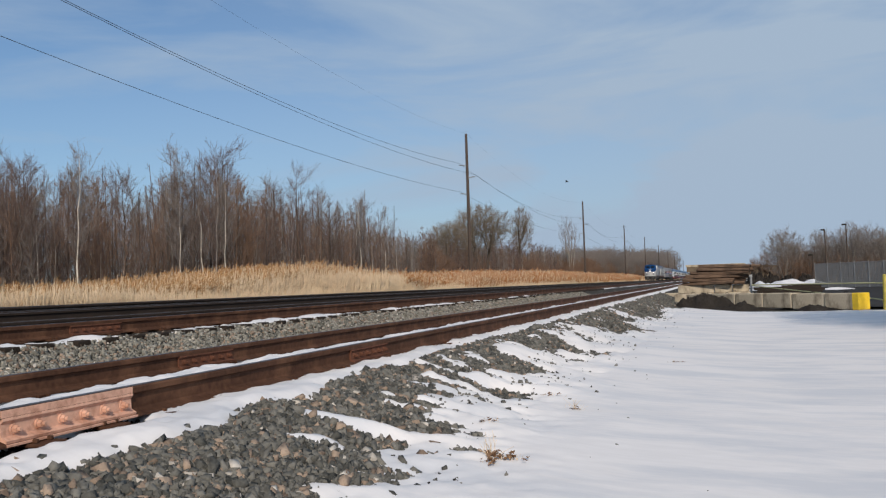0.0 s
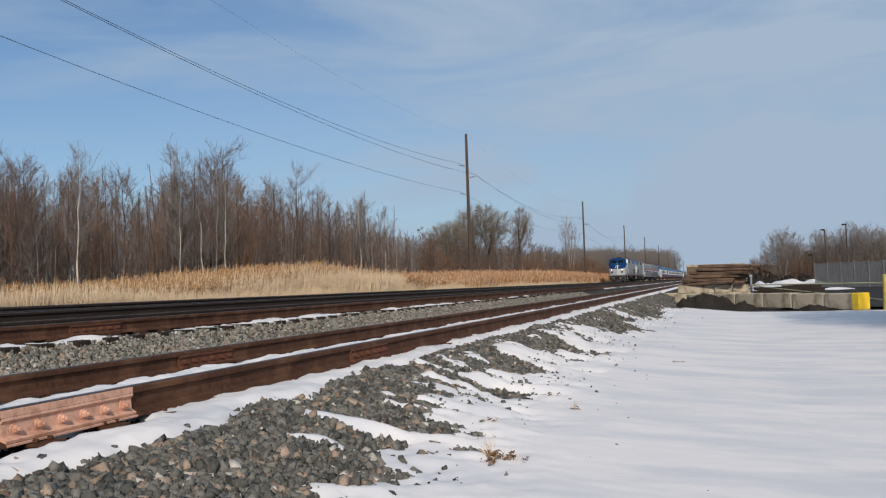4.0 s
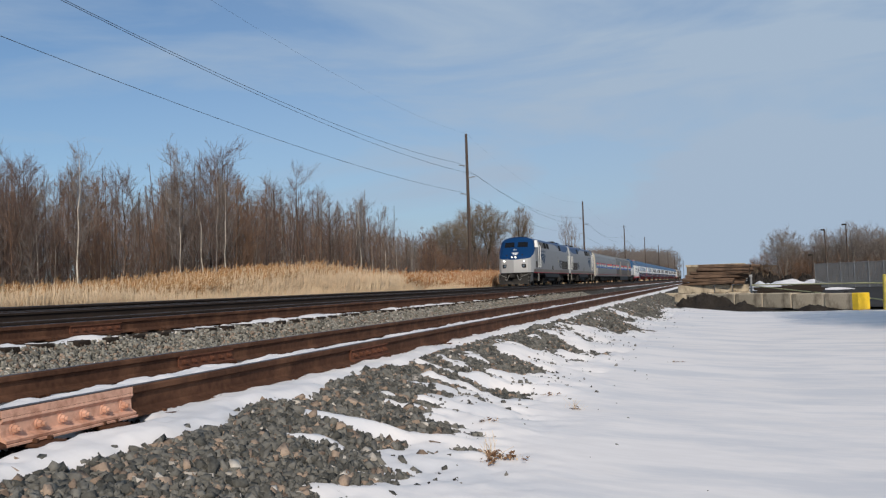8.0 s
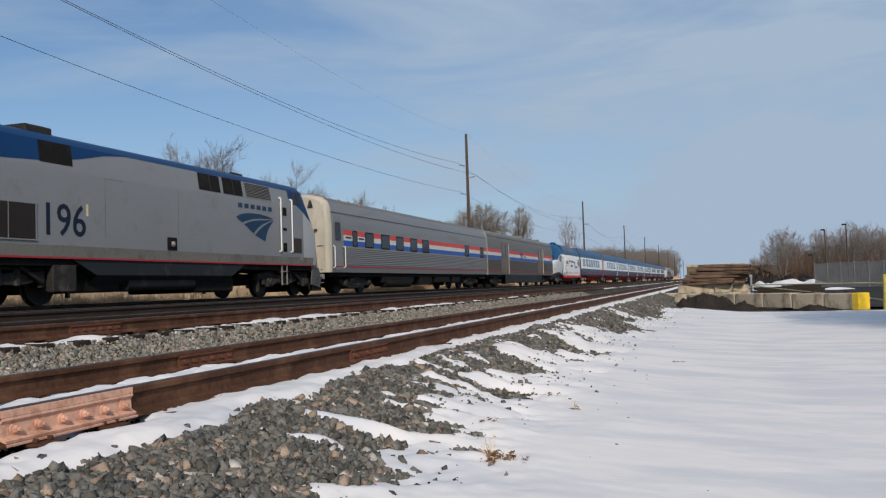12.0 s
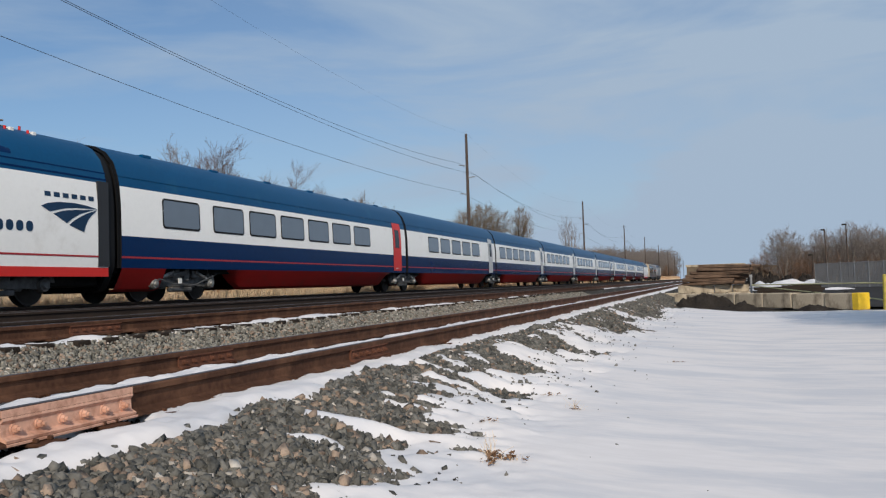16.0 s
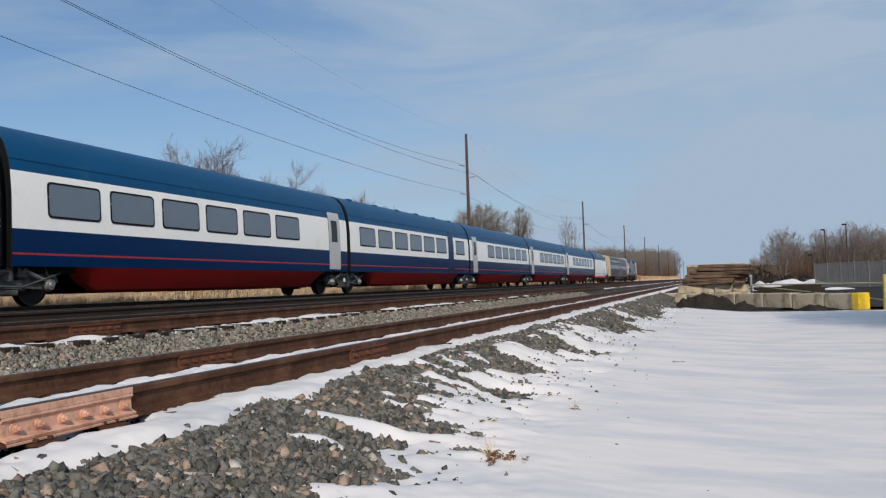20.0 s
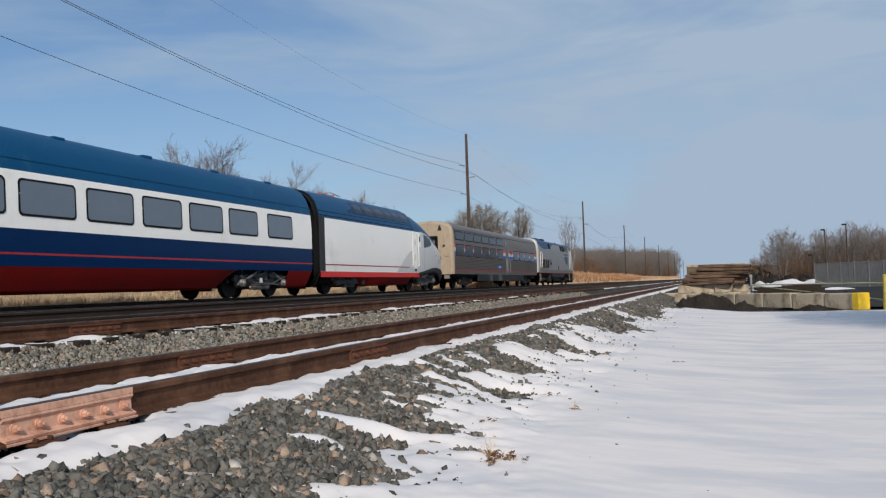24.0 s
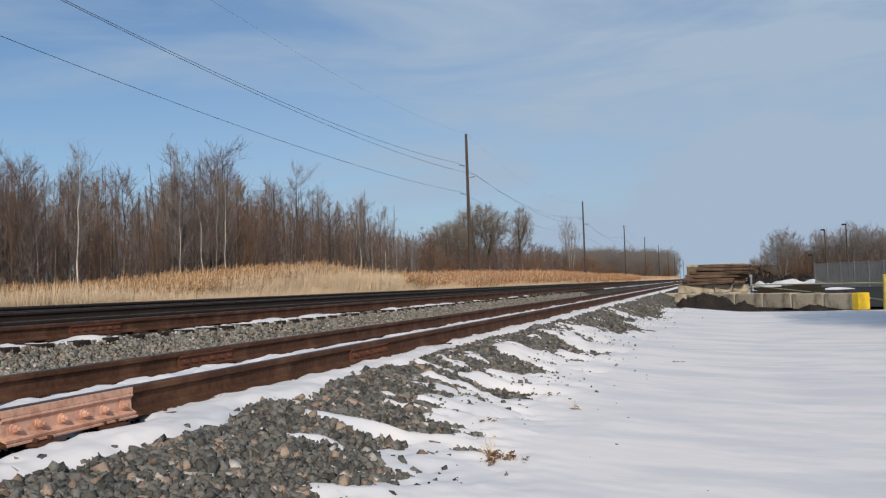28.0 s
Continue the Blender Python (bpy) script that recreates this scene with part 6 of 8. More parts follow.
        w = 2.55
        emblem(L, LOCO, s, -5.50 if s > 0 else -5.50 + w, 1.86, w, LOGO_BLUE)
        u = 4.10 if s > 0 else 5.60
        lettering(number, 1.10, NUMBER_BLUE, L, s, 1.556, u, 1.70, "road_number", 0.94, 0.006)
        b = Build()
        b.box(s * 1.550, s * 1.555, 3.98, 4.05, 2.22, 2.52)
        b.part("yellow_mark", PALE_YELLOW, L, "small yellow mark", smooth=0)
        # ditch lights and corner lamps
        for u0, z0 in ((0.62, 1.72),):
            q = face(1, 0, 0.72, 0.28, 0.0)
            lamp = Build()
            lamp.box(s * q.x - 0.20, s * q.x + 0.20, q.y - 0.035, q.y + 0.06, q.z - 0.17, q.z + 0.17, 0.03)
            lp = lamp.part("light_box", BLACK, nose, "dark recessed light box")
            lamp = Build()
            lamp.tube((s * q.x, q.y - 0.04, q.z), (s * q.x, q.y - 0.06, q.z), 0.10, 0.085, 14)
            lamp.part("ditch_light", TINTED_GLASS, lp)
            q = face(1, 0, 0.78, 0.80, 0.0)
            lamp = Build()
            lamp.tube((s * q.x, q.y + 0.02, q.z), (s * q.x, q.y - 0.05, q.z), 0.12, 0.11, 14)
            ml = lamp.part("round_light", LAMP_OFF, nose, "round glass lamp")
            lamp = Build()
            lamp.tube((s * q.x, q.y - 0.05, q.z), (s * q.x, q.y - 0.06, q.z), 0.05, 0.045, 12)
            lamp.part("bulb", LAMP_ON if number == "135" else LAMP_OFF, ml)
            q = face(3, 0, 0.62, 0.16, 0.0)
            lamp = Build()
            lamp.tube((s * q.x, q.y + 0.03, q.z), (s * q.x, q.y - 0.04, q.z), 0.07, 0.06, 12)
            lamp.part("marker_light", TRUCK, nose)
    for s in (1, -1):
        lamp = Build()
        q = face(3, 0, 0.14, -0.02, 0.0)
        lamp.tube((s * q.x, q.y + 0.06, q.z), (s * q.x, q.y - 0.03, q.z), 0.10, 0.092, 16)
        hl = lamp.part("headlight", LAMP_OFF, upper, "round glass headlight")
        lamp = Build()
        lamp.tube((s * q.x, q.y - 0.02, q.z), (s * q.x, q.y - 0.036, q.z), 0.045, 0.04, 12)
        lamp.part("bulb", LAMP_ON if number == "135" else LAMP_OFF, hl)
        lamp = Build()
        lamp.tube((s * q.x, q.y + 0.07, q.z), (s * q.x, q.y - 0.018, q.z), 0.125, 0.12, 16)
        lamp.part("bezel", BLACK, hl)
    b = Build()
    b.add([(-0.20, face(3, 0, 0.15, 0.72).y, face(3, 0, 0.15, 0.72).z), (0.20, face(3, 0, 0.15, 0.72).y, face(3, 0, 0.15, 0.72).z), (0.20, face(3, 0, 0.15, 0.94).y, face(3, 0, 0.15, 0.94).z), (-0.20, face(3, 0, 0.15, 0.94).y, face(3, 0, 0.15, 0.94).z)], [(0, 1, 2, 3)])
    board = b.part("number_board", BLUE, upper, "blue field behind the road number", smooth=0)
    lo, hi = face(3, 0, 0.15, 0.74, 0.03), face(3, 0, 0.15, 0.92, 0.03)
    up_way = (hi - lo).normalized()
    text = lettering(number, 0.20, HANDRAIL, board, 1, 0.0, 0.0, 0.0, "nose_number", 1.0, 0.01)
    # turned from the side onto the sloping nose
    text.data.transform(Matrix(((0, 1, 0, -0.19), (0, 0, up_way.y, lo.y - 0.02), (-0.02, 0, up_way.z, lo.z), (0, 0, 0, 1))))
    text["label"] = "white road number on the nose"
    for k, sw in enumerate(SWOOSH):
        for s in (1, -1):
            # the half of the band on this side of the nose's centre crease
            half_band = []
            pts = [(a - 0.5, q) for a, q in sw]
            for (a0, q0), (a1, q1) in zip(pts, pts[1:] + pts[:1]):
                if a0 * s >= 0:
                    half_band.append((a0, q0))
                if a0 * a1 < 0:
                    f = a0 / (a0 - a1)
                    half_band.append((0.0, q0 + (q1 - q0) * f))
            if len(half_band) > 2:
                b = Build()
                pp = [face(3, 0, abs(a) * 0.68 / 1.11, 0.16 + q * 0.46, 0.008) for a, q in half_band]
                b.plate([(s * p.x, p.y, p.z) for p in pp], (0, -0.004, 0.002))
                b.part("emblem_band", HANDRAIL, upper, "white emblem band on the nose", smooth=0)
    # pilot, coupler, hoses
    b = Build()
    b.grid([[(-1.42, -8.65, 1.06), (-1.30, -9.40, 1.06), (-0.4, -9.70, 1.06), (0.4, -9.70, 1.06), (1.30, -9.40, 1.06), (1.42, -8.65, 1.06)],
            [(-1.42, -8.65, 0.62), (-1.32, -9.50, 0.62), (-0.4, -9.77, 0.62), (0.4, -9.77, 0.62), (1.32, -9.50, 0.62), (1.42, -8.65, 0.62)],
            [(-1.30, -8.85, 0.16), (-1.28, -9.77, 0.16), (-0.4, -10.01, 0.16), (0.4, -10.01, 0.16), (1.28, -9.77, 0.16), (1.30, -8.85, 0.16)]])
    pilot = b.part("pilot", TRUCK, L, "dusty grey pilot plate", smooth=20)
    b = Build()
    b.box(-0.55, 0.55, -9.87, -9.65, 0.66, 1.14, 0.03)
    b.part("coupler_pocket", BLACK, pilot)
    b = Build()
    b.box(-0.11, 0.11, -10.30, -9.65, 0.76, 1.0, 0.05)
    b.box(-0.20, 0.12, -10.43, -10.25, 0.72, 1.04, 0.05)
    b.part("coupler", TRUCK, pilot, "steel knuckle coupler")
    b = Build()
    for s in (1, -1):
        b.pipe([(s * 0.35, -9.93, 0.95), (s * 0.45, -10.05, 0.7), (s * 0.55, -10.03, 0.5), (s * 0.7, -9.95, 0.62)], 0.03, 6)
        b.pipe([(s * 0.6, -9.87, 0.75), (s * 1.2, -9.75, 1.0), (s * 1.5, -9.45, 1.02)], 0.02, 5)
    b.part("brake_hoses", LOUVRE, pilot)
    for s in (1, -1):
        b = Build()
        b.plate([(s * 1.43, -8.62, 1.08), (s * 1.43, -9.15, 1.08), (s * 1.38, -9.45, 0.60), (s * 1.34, -9.42, 0.30), (s * 1.40, -8.55, 0.42)], (s * 0.04, 0, 0))
        b.part("pilot_side", TRUCK_GREY, pilot, "grey side sheet of the pilot", smooth=0)
        b = Build()
        for k in range(3):
            b.box(s * 1.24, s * 1.46, -9.55 - 0.06 * k, -9.40 - 0.06 * k, 0.98 - 0.26 * k, 1.01 - 0.26 * k, 0.005)
        b.part("corner_step", LOUVRE, pilot, "pale steel corner steps")
    # roof equipment
    for u, l, h, w in ((4.95, 0.9, 0.085, 0.95), (7.6, 1.2, 0.05, 0.9), (-0.2, 0.7, 0.03, 0.5)):
        b = Build()
        b.box(-w, w, u - l / 2, u + l / 2, 4.20, 4.33 + h, 0.04)
        b.part("roof_hatch", BLUE if h < 0.08 else TRUCK, L, "low dark roof hatch")
    b = Build()
    b.box(-0.35, 0.35, -5.3, -4.9, 4.28, 4.42, 0.03)
    for o in (-0.25, 0, 0.25):
        b.tube((o, -5.5, 4.44), (o, -4.8, 4.44), 0.045, 0.06, 8)
    b.part("horn", TRUCK, L, "roof air horns")
    b = Build()
    b.tube((0.4, -7.2, 4.27), (0.4, -7.4, 4.42), 0.07, 0.05, 8)
    b.tube((-0.3, -7.5, 4.27), (-0.3, -7.5, 4.40), 0.05, 0.04, 8)
    b.part("antenna", TRUCK, L)
    # underframe
    b = Build()
    b.box(-1.45, 1.45, -8.55, REAR, 0.95, 1.165, 0.02)
    b.part("underframe", BLACK, L)
    b = Build()
    b.grid([[(x, u, z) for x, z in ((1.50, 1.15), (1.50, 0.74), (1.2, 0.50), (-1.2, 0.50), (-1.50, 0.74), (-1.50, 1.15))] for u in (-2.75, 3.65)])
    for u, e in ((-2.75, -0.9), (3.65, 0.9)):
        b.grid([[(1.50, u, 0.74), (1.50, u, 1.15), (1.50, u + e, 1.15)], [(1.2, u, 0.50), (-1.2, u, 0.5), (-1.5, u + e, 1.15)]])
        for s in (1, -1):
            b.add([(s * 1.5, u, 0.74), (s * 1.5, u, 1.15), (s * 1.5, u + e, 1.15)], [(0, 1, 2)])
        b.add([(1.50, u, 0.74), (-1.5, u, 0.74), (-1.5, u + e, 1.15), (1.5, u + e, 1.15)], [(0, 1, 2, 3)])
    b.part("fuel_tank", TANK, L, "dark grey side tank with sloping ends", smooth=0)
    b = Build()
    b.box(-1.25, 1.25, -3.2, -1.0, 0.22, 0.74, 0.05)
    b.part("equipment_box", BLACK, L)
    b = Build()
    b.box(-1.2, 1.2, 2.4, 4.1, 0.3, 0.9, 0.04)
    b.part("equipment_box", BLACK, L)
    for s in (1, -1):
        b = Build()
        b.tube((s * 1.15, -0.9, 0.52), (s * 1.15, 2.2, 0.52), 0.20, 0.20, 14)
        b.part("air_reservoir", TANK, L, "cylindrical air reservoir")
        b = Build()
        b.box(s * 1.25, s * 1.46, 4.3, 5.1, 0.32, 1.0, 0.03)
        b.part("tool_box", TRUCK, L)
    b = Build()
    b.box(-0.11, 0.11, REAR, REAR + 0.62, 0.76, 1.0, 0.04)
    b.part("coupler", TRUCK, L)
    truck(L, -7.0, LOCO_TRUCK, 2.74)
    truck(L, 6.2, LOCO_TRUCK, 2.74)
    return L


# passenger car body shared by the stainless cars
CAR = [(1.50, 0.90), (1.53, 1.2), (1.53, 2.9), (1.50, 3.3), (1.465, 3.62), (1.38, 3.84), (1.13, 4.04), (0.62, 4.16), (0.0, 4.20)]


def fluting(parent, half, z0, z1, n, mat, gaps=()):
    """Horizontal corrugation of a stainless side."""
    b = Build()
    step = (z1 - z0) / n
    spans, a = [], -half
    for g0, g1 in sorted(gaps):
        spans.append((a, g0))
        a = g1
    spans.append((a, half))
    for s in (1, -1):
        for u0, u1 in spans:
            prof = []
            for i in range(n):
                z = z0 + i * step
                prof += [(1.532, z), (1.552, z + step * 0.2), (1.556, z + step * 0.5), (1.552, z + step * 0.8)]
            prof.append((1.532, z1))
            if s > 0:
                b.grid([[(x, u, z) for x, z in prof] for u in (u0, u1)])
            else:
                b.grid([[(-x, -u, z) for x, z in prof] for u in (u0, u1)])
    return b.part("fluting", mat, parent, "corrugated stainless lower side", smooth=25)


def stripes(parent, spans, z0=2.06, z1=2.75):
    """Red, white and blue bands along the windows."""
    h = (z1 - z0) / 3
    for k, (mat, nm) in enumerate(((STRIPE_BLUE, "blue_band"), (STRIPE_WHITE, "white_band"), (STRIPE_RED, "red_band"))):
        b = Build()
        for s in (1, -1):
            for u0, u1 in spans:
                b.box(s * 1.531, s * 1.536, min(s * u0, s * u1), max(s * u0, s * u1), z0 + k * h, z0 + (k + 1) * h)
        b.part(nm, mat, parent, smooth=0)


def passenger_car(name, label, category, half, metal, front_mat, lighter=False):
    c = thing(name, label, category, None, "cars of the train")
    band(CAR[:6], -half, half, 10).part("side", metal, c, "dull stainless side")
    arch(CAR[5:], -half, half, 10).part("roof", STAINLESS, c, "grey metal roof")
    full = mirrored(CAR)
    for e in (-1, 1):
        b = Build()
        rows = [[(x * k, e * (half + o), 0.90 + (z - 0.90) * (0.6 + 0.4 * k)) for x, z in full] for k, o in ((1.0, 0.0), (0.99, 0.12), (0.96, 0.22), (0.90, 0.28))]
        b.grid(rows)
        b.add(rows[-1], [tuple(range(len(full)))])
        end = b.part("car_end", front_mat, c, "weathered end of the car")
        b = Build()
        b.box(-0.58, -0.44, e * (half + 0.27), e * (half + 0.48), 0.95, 3.15, 0.04)
        b.box(0.44, 0.58, e * (half + 0.27), e * (half + 0.48), 0.95, 3.15, 0.04)
        b.box(-0.58, 0.58, e * (half + 0.27), e * (half + 0.48), 3.05, 3.25, 0.04)
        b.part("diaphragm", BLACK, end, "dark rubber gangway frame")
        b = Build()
        b.box(-0.44, 0.44, e * (half + 0.27), e * (half + 0.30), 1.0, 3.06)
        d = b.part("end_door", LOUVRE, end, "grey gangway door")
        b = Build()
        b.box(-0.22, 0.22, e * (half + 0.30), e * (half + 0.306), 2.0, 2.8)
        b.part("door_window", GLASS, d)
        for s in (-1, 1):
            b = Build()
            b.tube((s * 0.95, e * (half + 0.27), 2.65), (s * 0.95, e * (half + 0.36), 2.65), 0.07, 0.06, 10)
            b.part("marker_light", TRUCK, end)
            b = Build()
            b.box(s * 0.9, s * 1.25, e * (half + 0.18), e * (half + 0.30), 0.62, 0.84, 0.02)
            b.part("buffer_fitting", LOUVRE, end)
            b = Build()
            b.plate([(s * 0.58, e * (half + 0.285), 3.58), (s * 0.84, e * (half + 0.285), 3.58), (s * 0.75, e * (half + 0.285), 3.90), (s * 0.67, e * (half + 0.285), 3.90)], (0, e * 0.02, 0))
            b.part("lifting_lug", TRUCK, end)
            b = Build()
            b.pipe([(s * 1.02, e * (half + 0.27), 2.02), (s * 1.02, e * (half + 0.34), 2.02), (s * 1.30, e * (half + 0.30), 2.02), (s * 1.30, e * (half + 0.30), 1.15), (s * 1.30, e * (half + 0.20), 1.12)], 0.018, 6)
            b.part("grab_rail", END_TAN, end)
        b = Build()
        b.box(-0.11, 0.11, e * (half + 0.2), e * (half + 0.62), 0.76, 1.0, 0.04)
        b.part("coupler", TRUCK, c)
        b = Build()
        for s in (-1, 1):
            b.pipe([(s * 0.5, e * (half + 0.2), 0.85), (s * 0.5, e * (half + 0.38), 0.45), (s * 0.5, e * (half + 0.5), 0.40), (s * 0.5, e * (half + 0.62), 0.6)], 0.03, 6)
        b.part("brake_hoses", BLACK, c)
    b = Build()
    for s in (1, -1):
        b.box(s * 1.532, s * 1.545, -half, half, 1.13, 1.18)
    b.part("red_stripe", RED, c, "thin red stripe")
    b = Build()
    b.box(-1.35, 1.35, -half, half, 0.72, 0.92, 0.03)
    b.part("underframe", BLACK, c)
    for e in (-1, 1):
        truck(c, e * (half - 3.2), COACH_TRUCK, 2.59)
    return c


def window(parent, s, u0, u1, z0, z1, prof, glass=GLASS, r=0.07, frame_mat=BLACK, split=False):
    f = panel(rounded(u0 - 0.055, u1 + 0.055, z0 - 0.055, z1 + 0.055, r + 0.035), prof, s, 0.005, 0.008, 0, False).part("window", frame_mat, parent, "dark window frame")
    panel(rounded(u0, u1, z0, z1, r), prof, s, 0.014, 0.004, 0, False).part("pane", glass, f)
    if split:
        b = Build()
        um = (u0 + u1) / 2
        b.plate(on_side([(um - 0.014, z0), (um + 0.014, z0), (um + 0.014, z1), (um - 0.014, z1)], prof, s, 0.018, 0, False), (s * 0.006, 0, 0))
        b.part("mullion", frame_mat, f, smooth=0)
    return f


def sleeper_car():
    """Stainless car with two rows of windows; s = +1 side is the one seen."""
    half, c0 = 12.45, 183.75
    c = passenger_car("sleeping_car", "stainless sleeping car with two rows of dark windows and tricolour bands", "railway carriage", half, STAINLESS, END_TAN)
    low, right = [-12.14 + 2.07 * i for i in range(6)], [3.45 + 2.08 * i for i in range(4)]
    for s in (1, -1):
        for u in low:
            window(c, s, u if s > 0 else -u - 1.76, (u if s > 0 else -u - 1.76) + 1.76, 2.05, 2.71, CAR)
            window(c, s, u if s > 0 else -u - 1.76, (u if s > 0 else -u - 1.76) + 1.76, 3.06, 3.52, CAR)
        for u in right:
            a = u if s > 0 else -u - 1.62
            window(c, s, a, a + 1.62, 2.08, 2.74, CAR)
        a = 0.85 if s > 0 else -1.65
        d = panel(rounded(a, a + 0.80, 1.02, 3.36, 0.05), CAR, s, 0.005, 0.02, 0, False).part("vestibule_door", STAINLESS_LIGHT, c, "worn stainless vestibule door")
        panel(rounded(a + 0.12, a + 0.60, 2.40, 3.26, 0.06), CAR, s, 0.026, 0.004, 0, False).part("door_window", GLASS, d)
        for u in (a - 0.12, a + 0.95):
            handrail(c, s, 1.535, u, 1.15, 2.0, LOUVRE, 0.022)
        ladder(c, s, 1.46, a + 0.4, 0.42, 0.95, 0.6)
        a0 = -1.95 if s > 0 else 0.40
        panel([(a0, 1.36), (a0 + 1.55, 1.36), (a0 + 1.55, 1.56), (a0, 1.56)], CAR, s, 0.032, 0.006, 0, False).part("name_board", STRIPE_BLUE, c, "blue name board", smooth=0)
        for i in range(5):
            q = a0 + 0.45 + i * 0.13
            panel([(q, 1.42), (q + 0.09, 1.42), (q + 0.09, 1.50), (q, 1.50)], CAR, s, 0.039, 0.002, 0, False).part("name_bar", HANDRAIL, c, smooth=0)
        # skirts between the trucks
        b = Build()
        b.box(s * 1.42, s * 1.50, -half + 5.4, half - 5.4, 0.44, 0.92, 0.02)
        b.part("skirt", TANK, c, "dark grey equipment skirt")
        b = Build()
        for u0, u1 in ((-3.9, -3.3), (-1.5, -0.4)):
            b.box(s * 1.50, s * 1.515, u0, u1, 0.46, 0.88, 0.01)
        b.part("skirt_panel", FLUTED, c)
    stripes(c, [(-12.45, 0.80), (1.75, 12.45)], 2.08, 2.75)
    fluting(c, half, 1.22, 2.02, 8, FLUTED, [(0.80, 1.75)])
    b = Build()
    for s in (1, -1):
        b.box(s * 1.46, s * 1.475, -half, half, 3.63, 3.66)
    b.part("roof_gutter", TANK, c)
    for u, h in ((0.9, 0.16), (3.4, 0.22), (4.2, 0.14)):
        b = Build()
        b.tube((0.7, u, 4.0), (0.7, u, 4.12 + h), 0.09, 0.07, 10)
        b.part("roof_vent", LOUVRE, c)
    emblem(c, CAR, 1, 2.05, 2.34, 0.95, LOGO_BLUE, False)
    return c


def diner_car():
    """Older fluted car next to the locomotives."""
    half, c0 = 12.5, -77.85
    c = passenger_car("baggage_dormitory_car", "older fluted stainless car with tricolour bands and small windows", "railway carriage", half, STAINLESS_LIGHT, END_GREY)
    for s in (1, -1):
        for u0, u1 in ((-10.37, -9.94), (-8.98, -8.05), (-7.06, -6.03), (-5.05, -4.09), (-2.99, -2.02), (-1.10, -0.05), (7.1, 8.0), (10.77, 11.6)):
            window(c, s, u0 if s > 0 else -u1, u1 if s > 0 else -u0, 2.08, 2.68, CAR, r=0.05)
        a = -12.35 if s > 0 else 11.5
        d = panel(rounded(a, a + 0.85, 1.0, 3.25, 0.05), CAR, s, 0.005, 0.02, 0, False).part("vestibule_door", STAINLESS_LIGHT, c, "grey side door")
        panel(rounded(a + 0.16, a + 0.66, 2.25, 3.0, 0.06), CAR, s, 0.026, 0.004, 0, False).part("door_window", GLASS, d)
        for u in (a - 0.08, a + 0.95):
            handrail(c, s, 1.535, u, 1.1, 2.0, HANDRAIL, 0.022)
        b = Build()
        for u0, u1, zz in ((-6.6, -2.2, 0.42), (-1.2, 0.8, 0.30), (1.4, 4.2, 0.40), (4.8, 6.4, 0.34)):
            b.box(s * 0.9, s * 1.38, u0, u1, zz, 0.75, 0.05)
        b.part("equipment_box", BLACK, c)
        b = Build()
        b.tube((s * 1.2, -6.3, 0.42), (s * 1.2, -2.6, 0.42), 0.22, 0.22, 12)
        b.part("water_tank", BLACK, c)
        for i in range(2):
            panel([(-11.15 + 1.4 * i, 2.36), (-10.55 + 1.4 * i, 2.36), (-10.55 + 1.4 * i, 2.44), (-11.15 + 1.4 * i, 2.44)], CAR, s, 0.008, 0.002, 0, True).part("number_bar", LOGO_BLUE, c, smooth=0)
    stripes(c, [(-11.35, 12.5)], 2.05, 2.72)
    fluting(c, half, 1.22, 2.0, 9, STAINLESS_LIGHT, [(-12.5, -11.35)])
    for u in (-11.2, -10.2, -8.9, 3.0, 10.5):
        b = Build()
        b.box(1.08, 1.26, u, u + 0.22, 3.88, 4.05, 0.02)
        b.part("roof_vent", LOUVRE, c)
    b = Build()
    b.box(-0.5, 0.5, -12.0, -11.2, 4.14, 4.27, 0.03)
    b.part("roof_hatch", LOUVRE, c)
    b = Build()
    for s in (1, -1):
        b.box(s * 1.49, s * 1.515, -half, half, 3.40, 3.43)
    b.part("roof_gutter", STAINLESS, c)
    return c


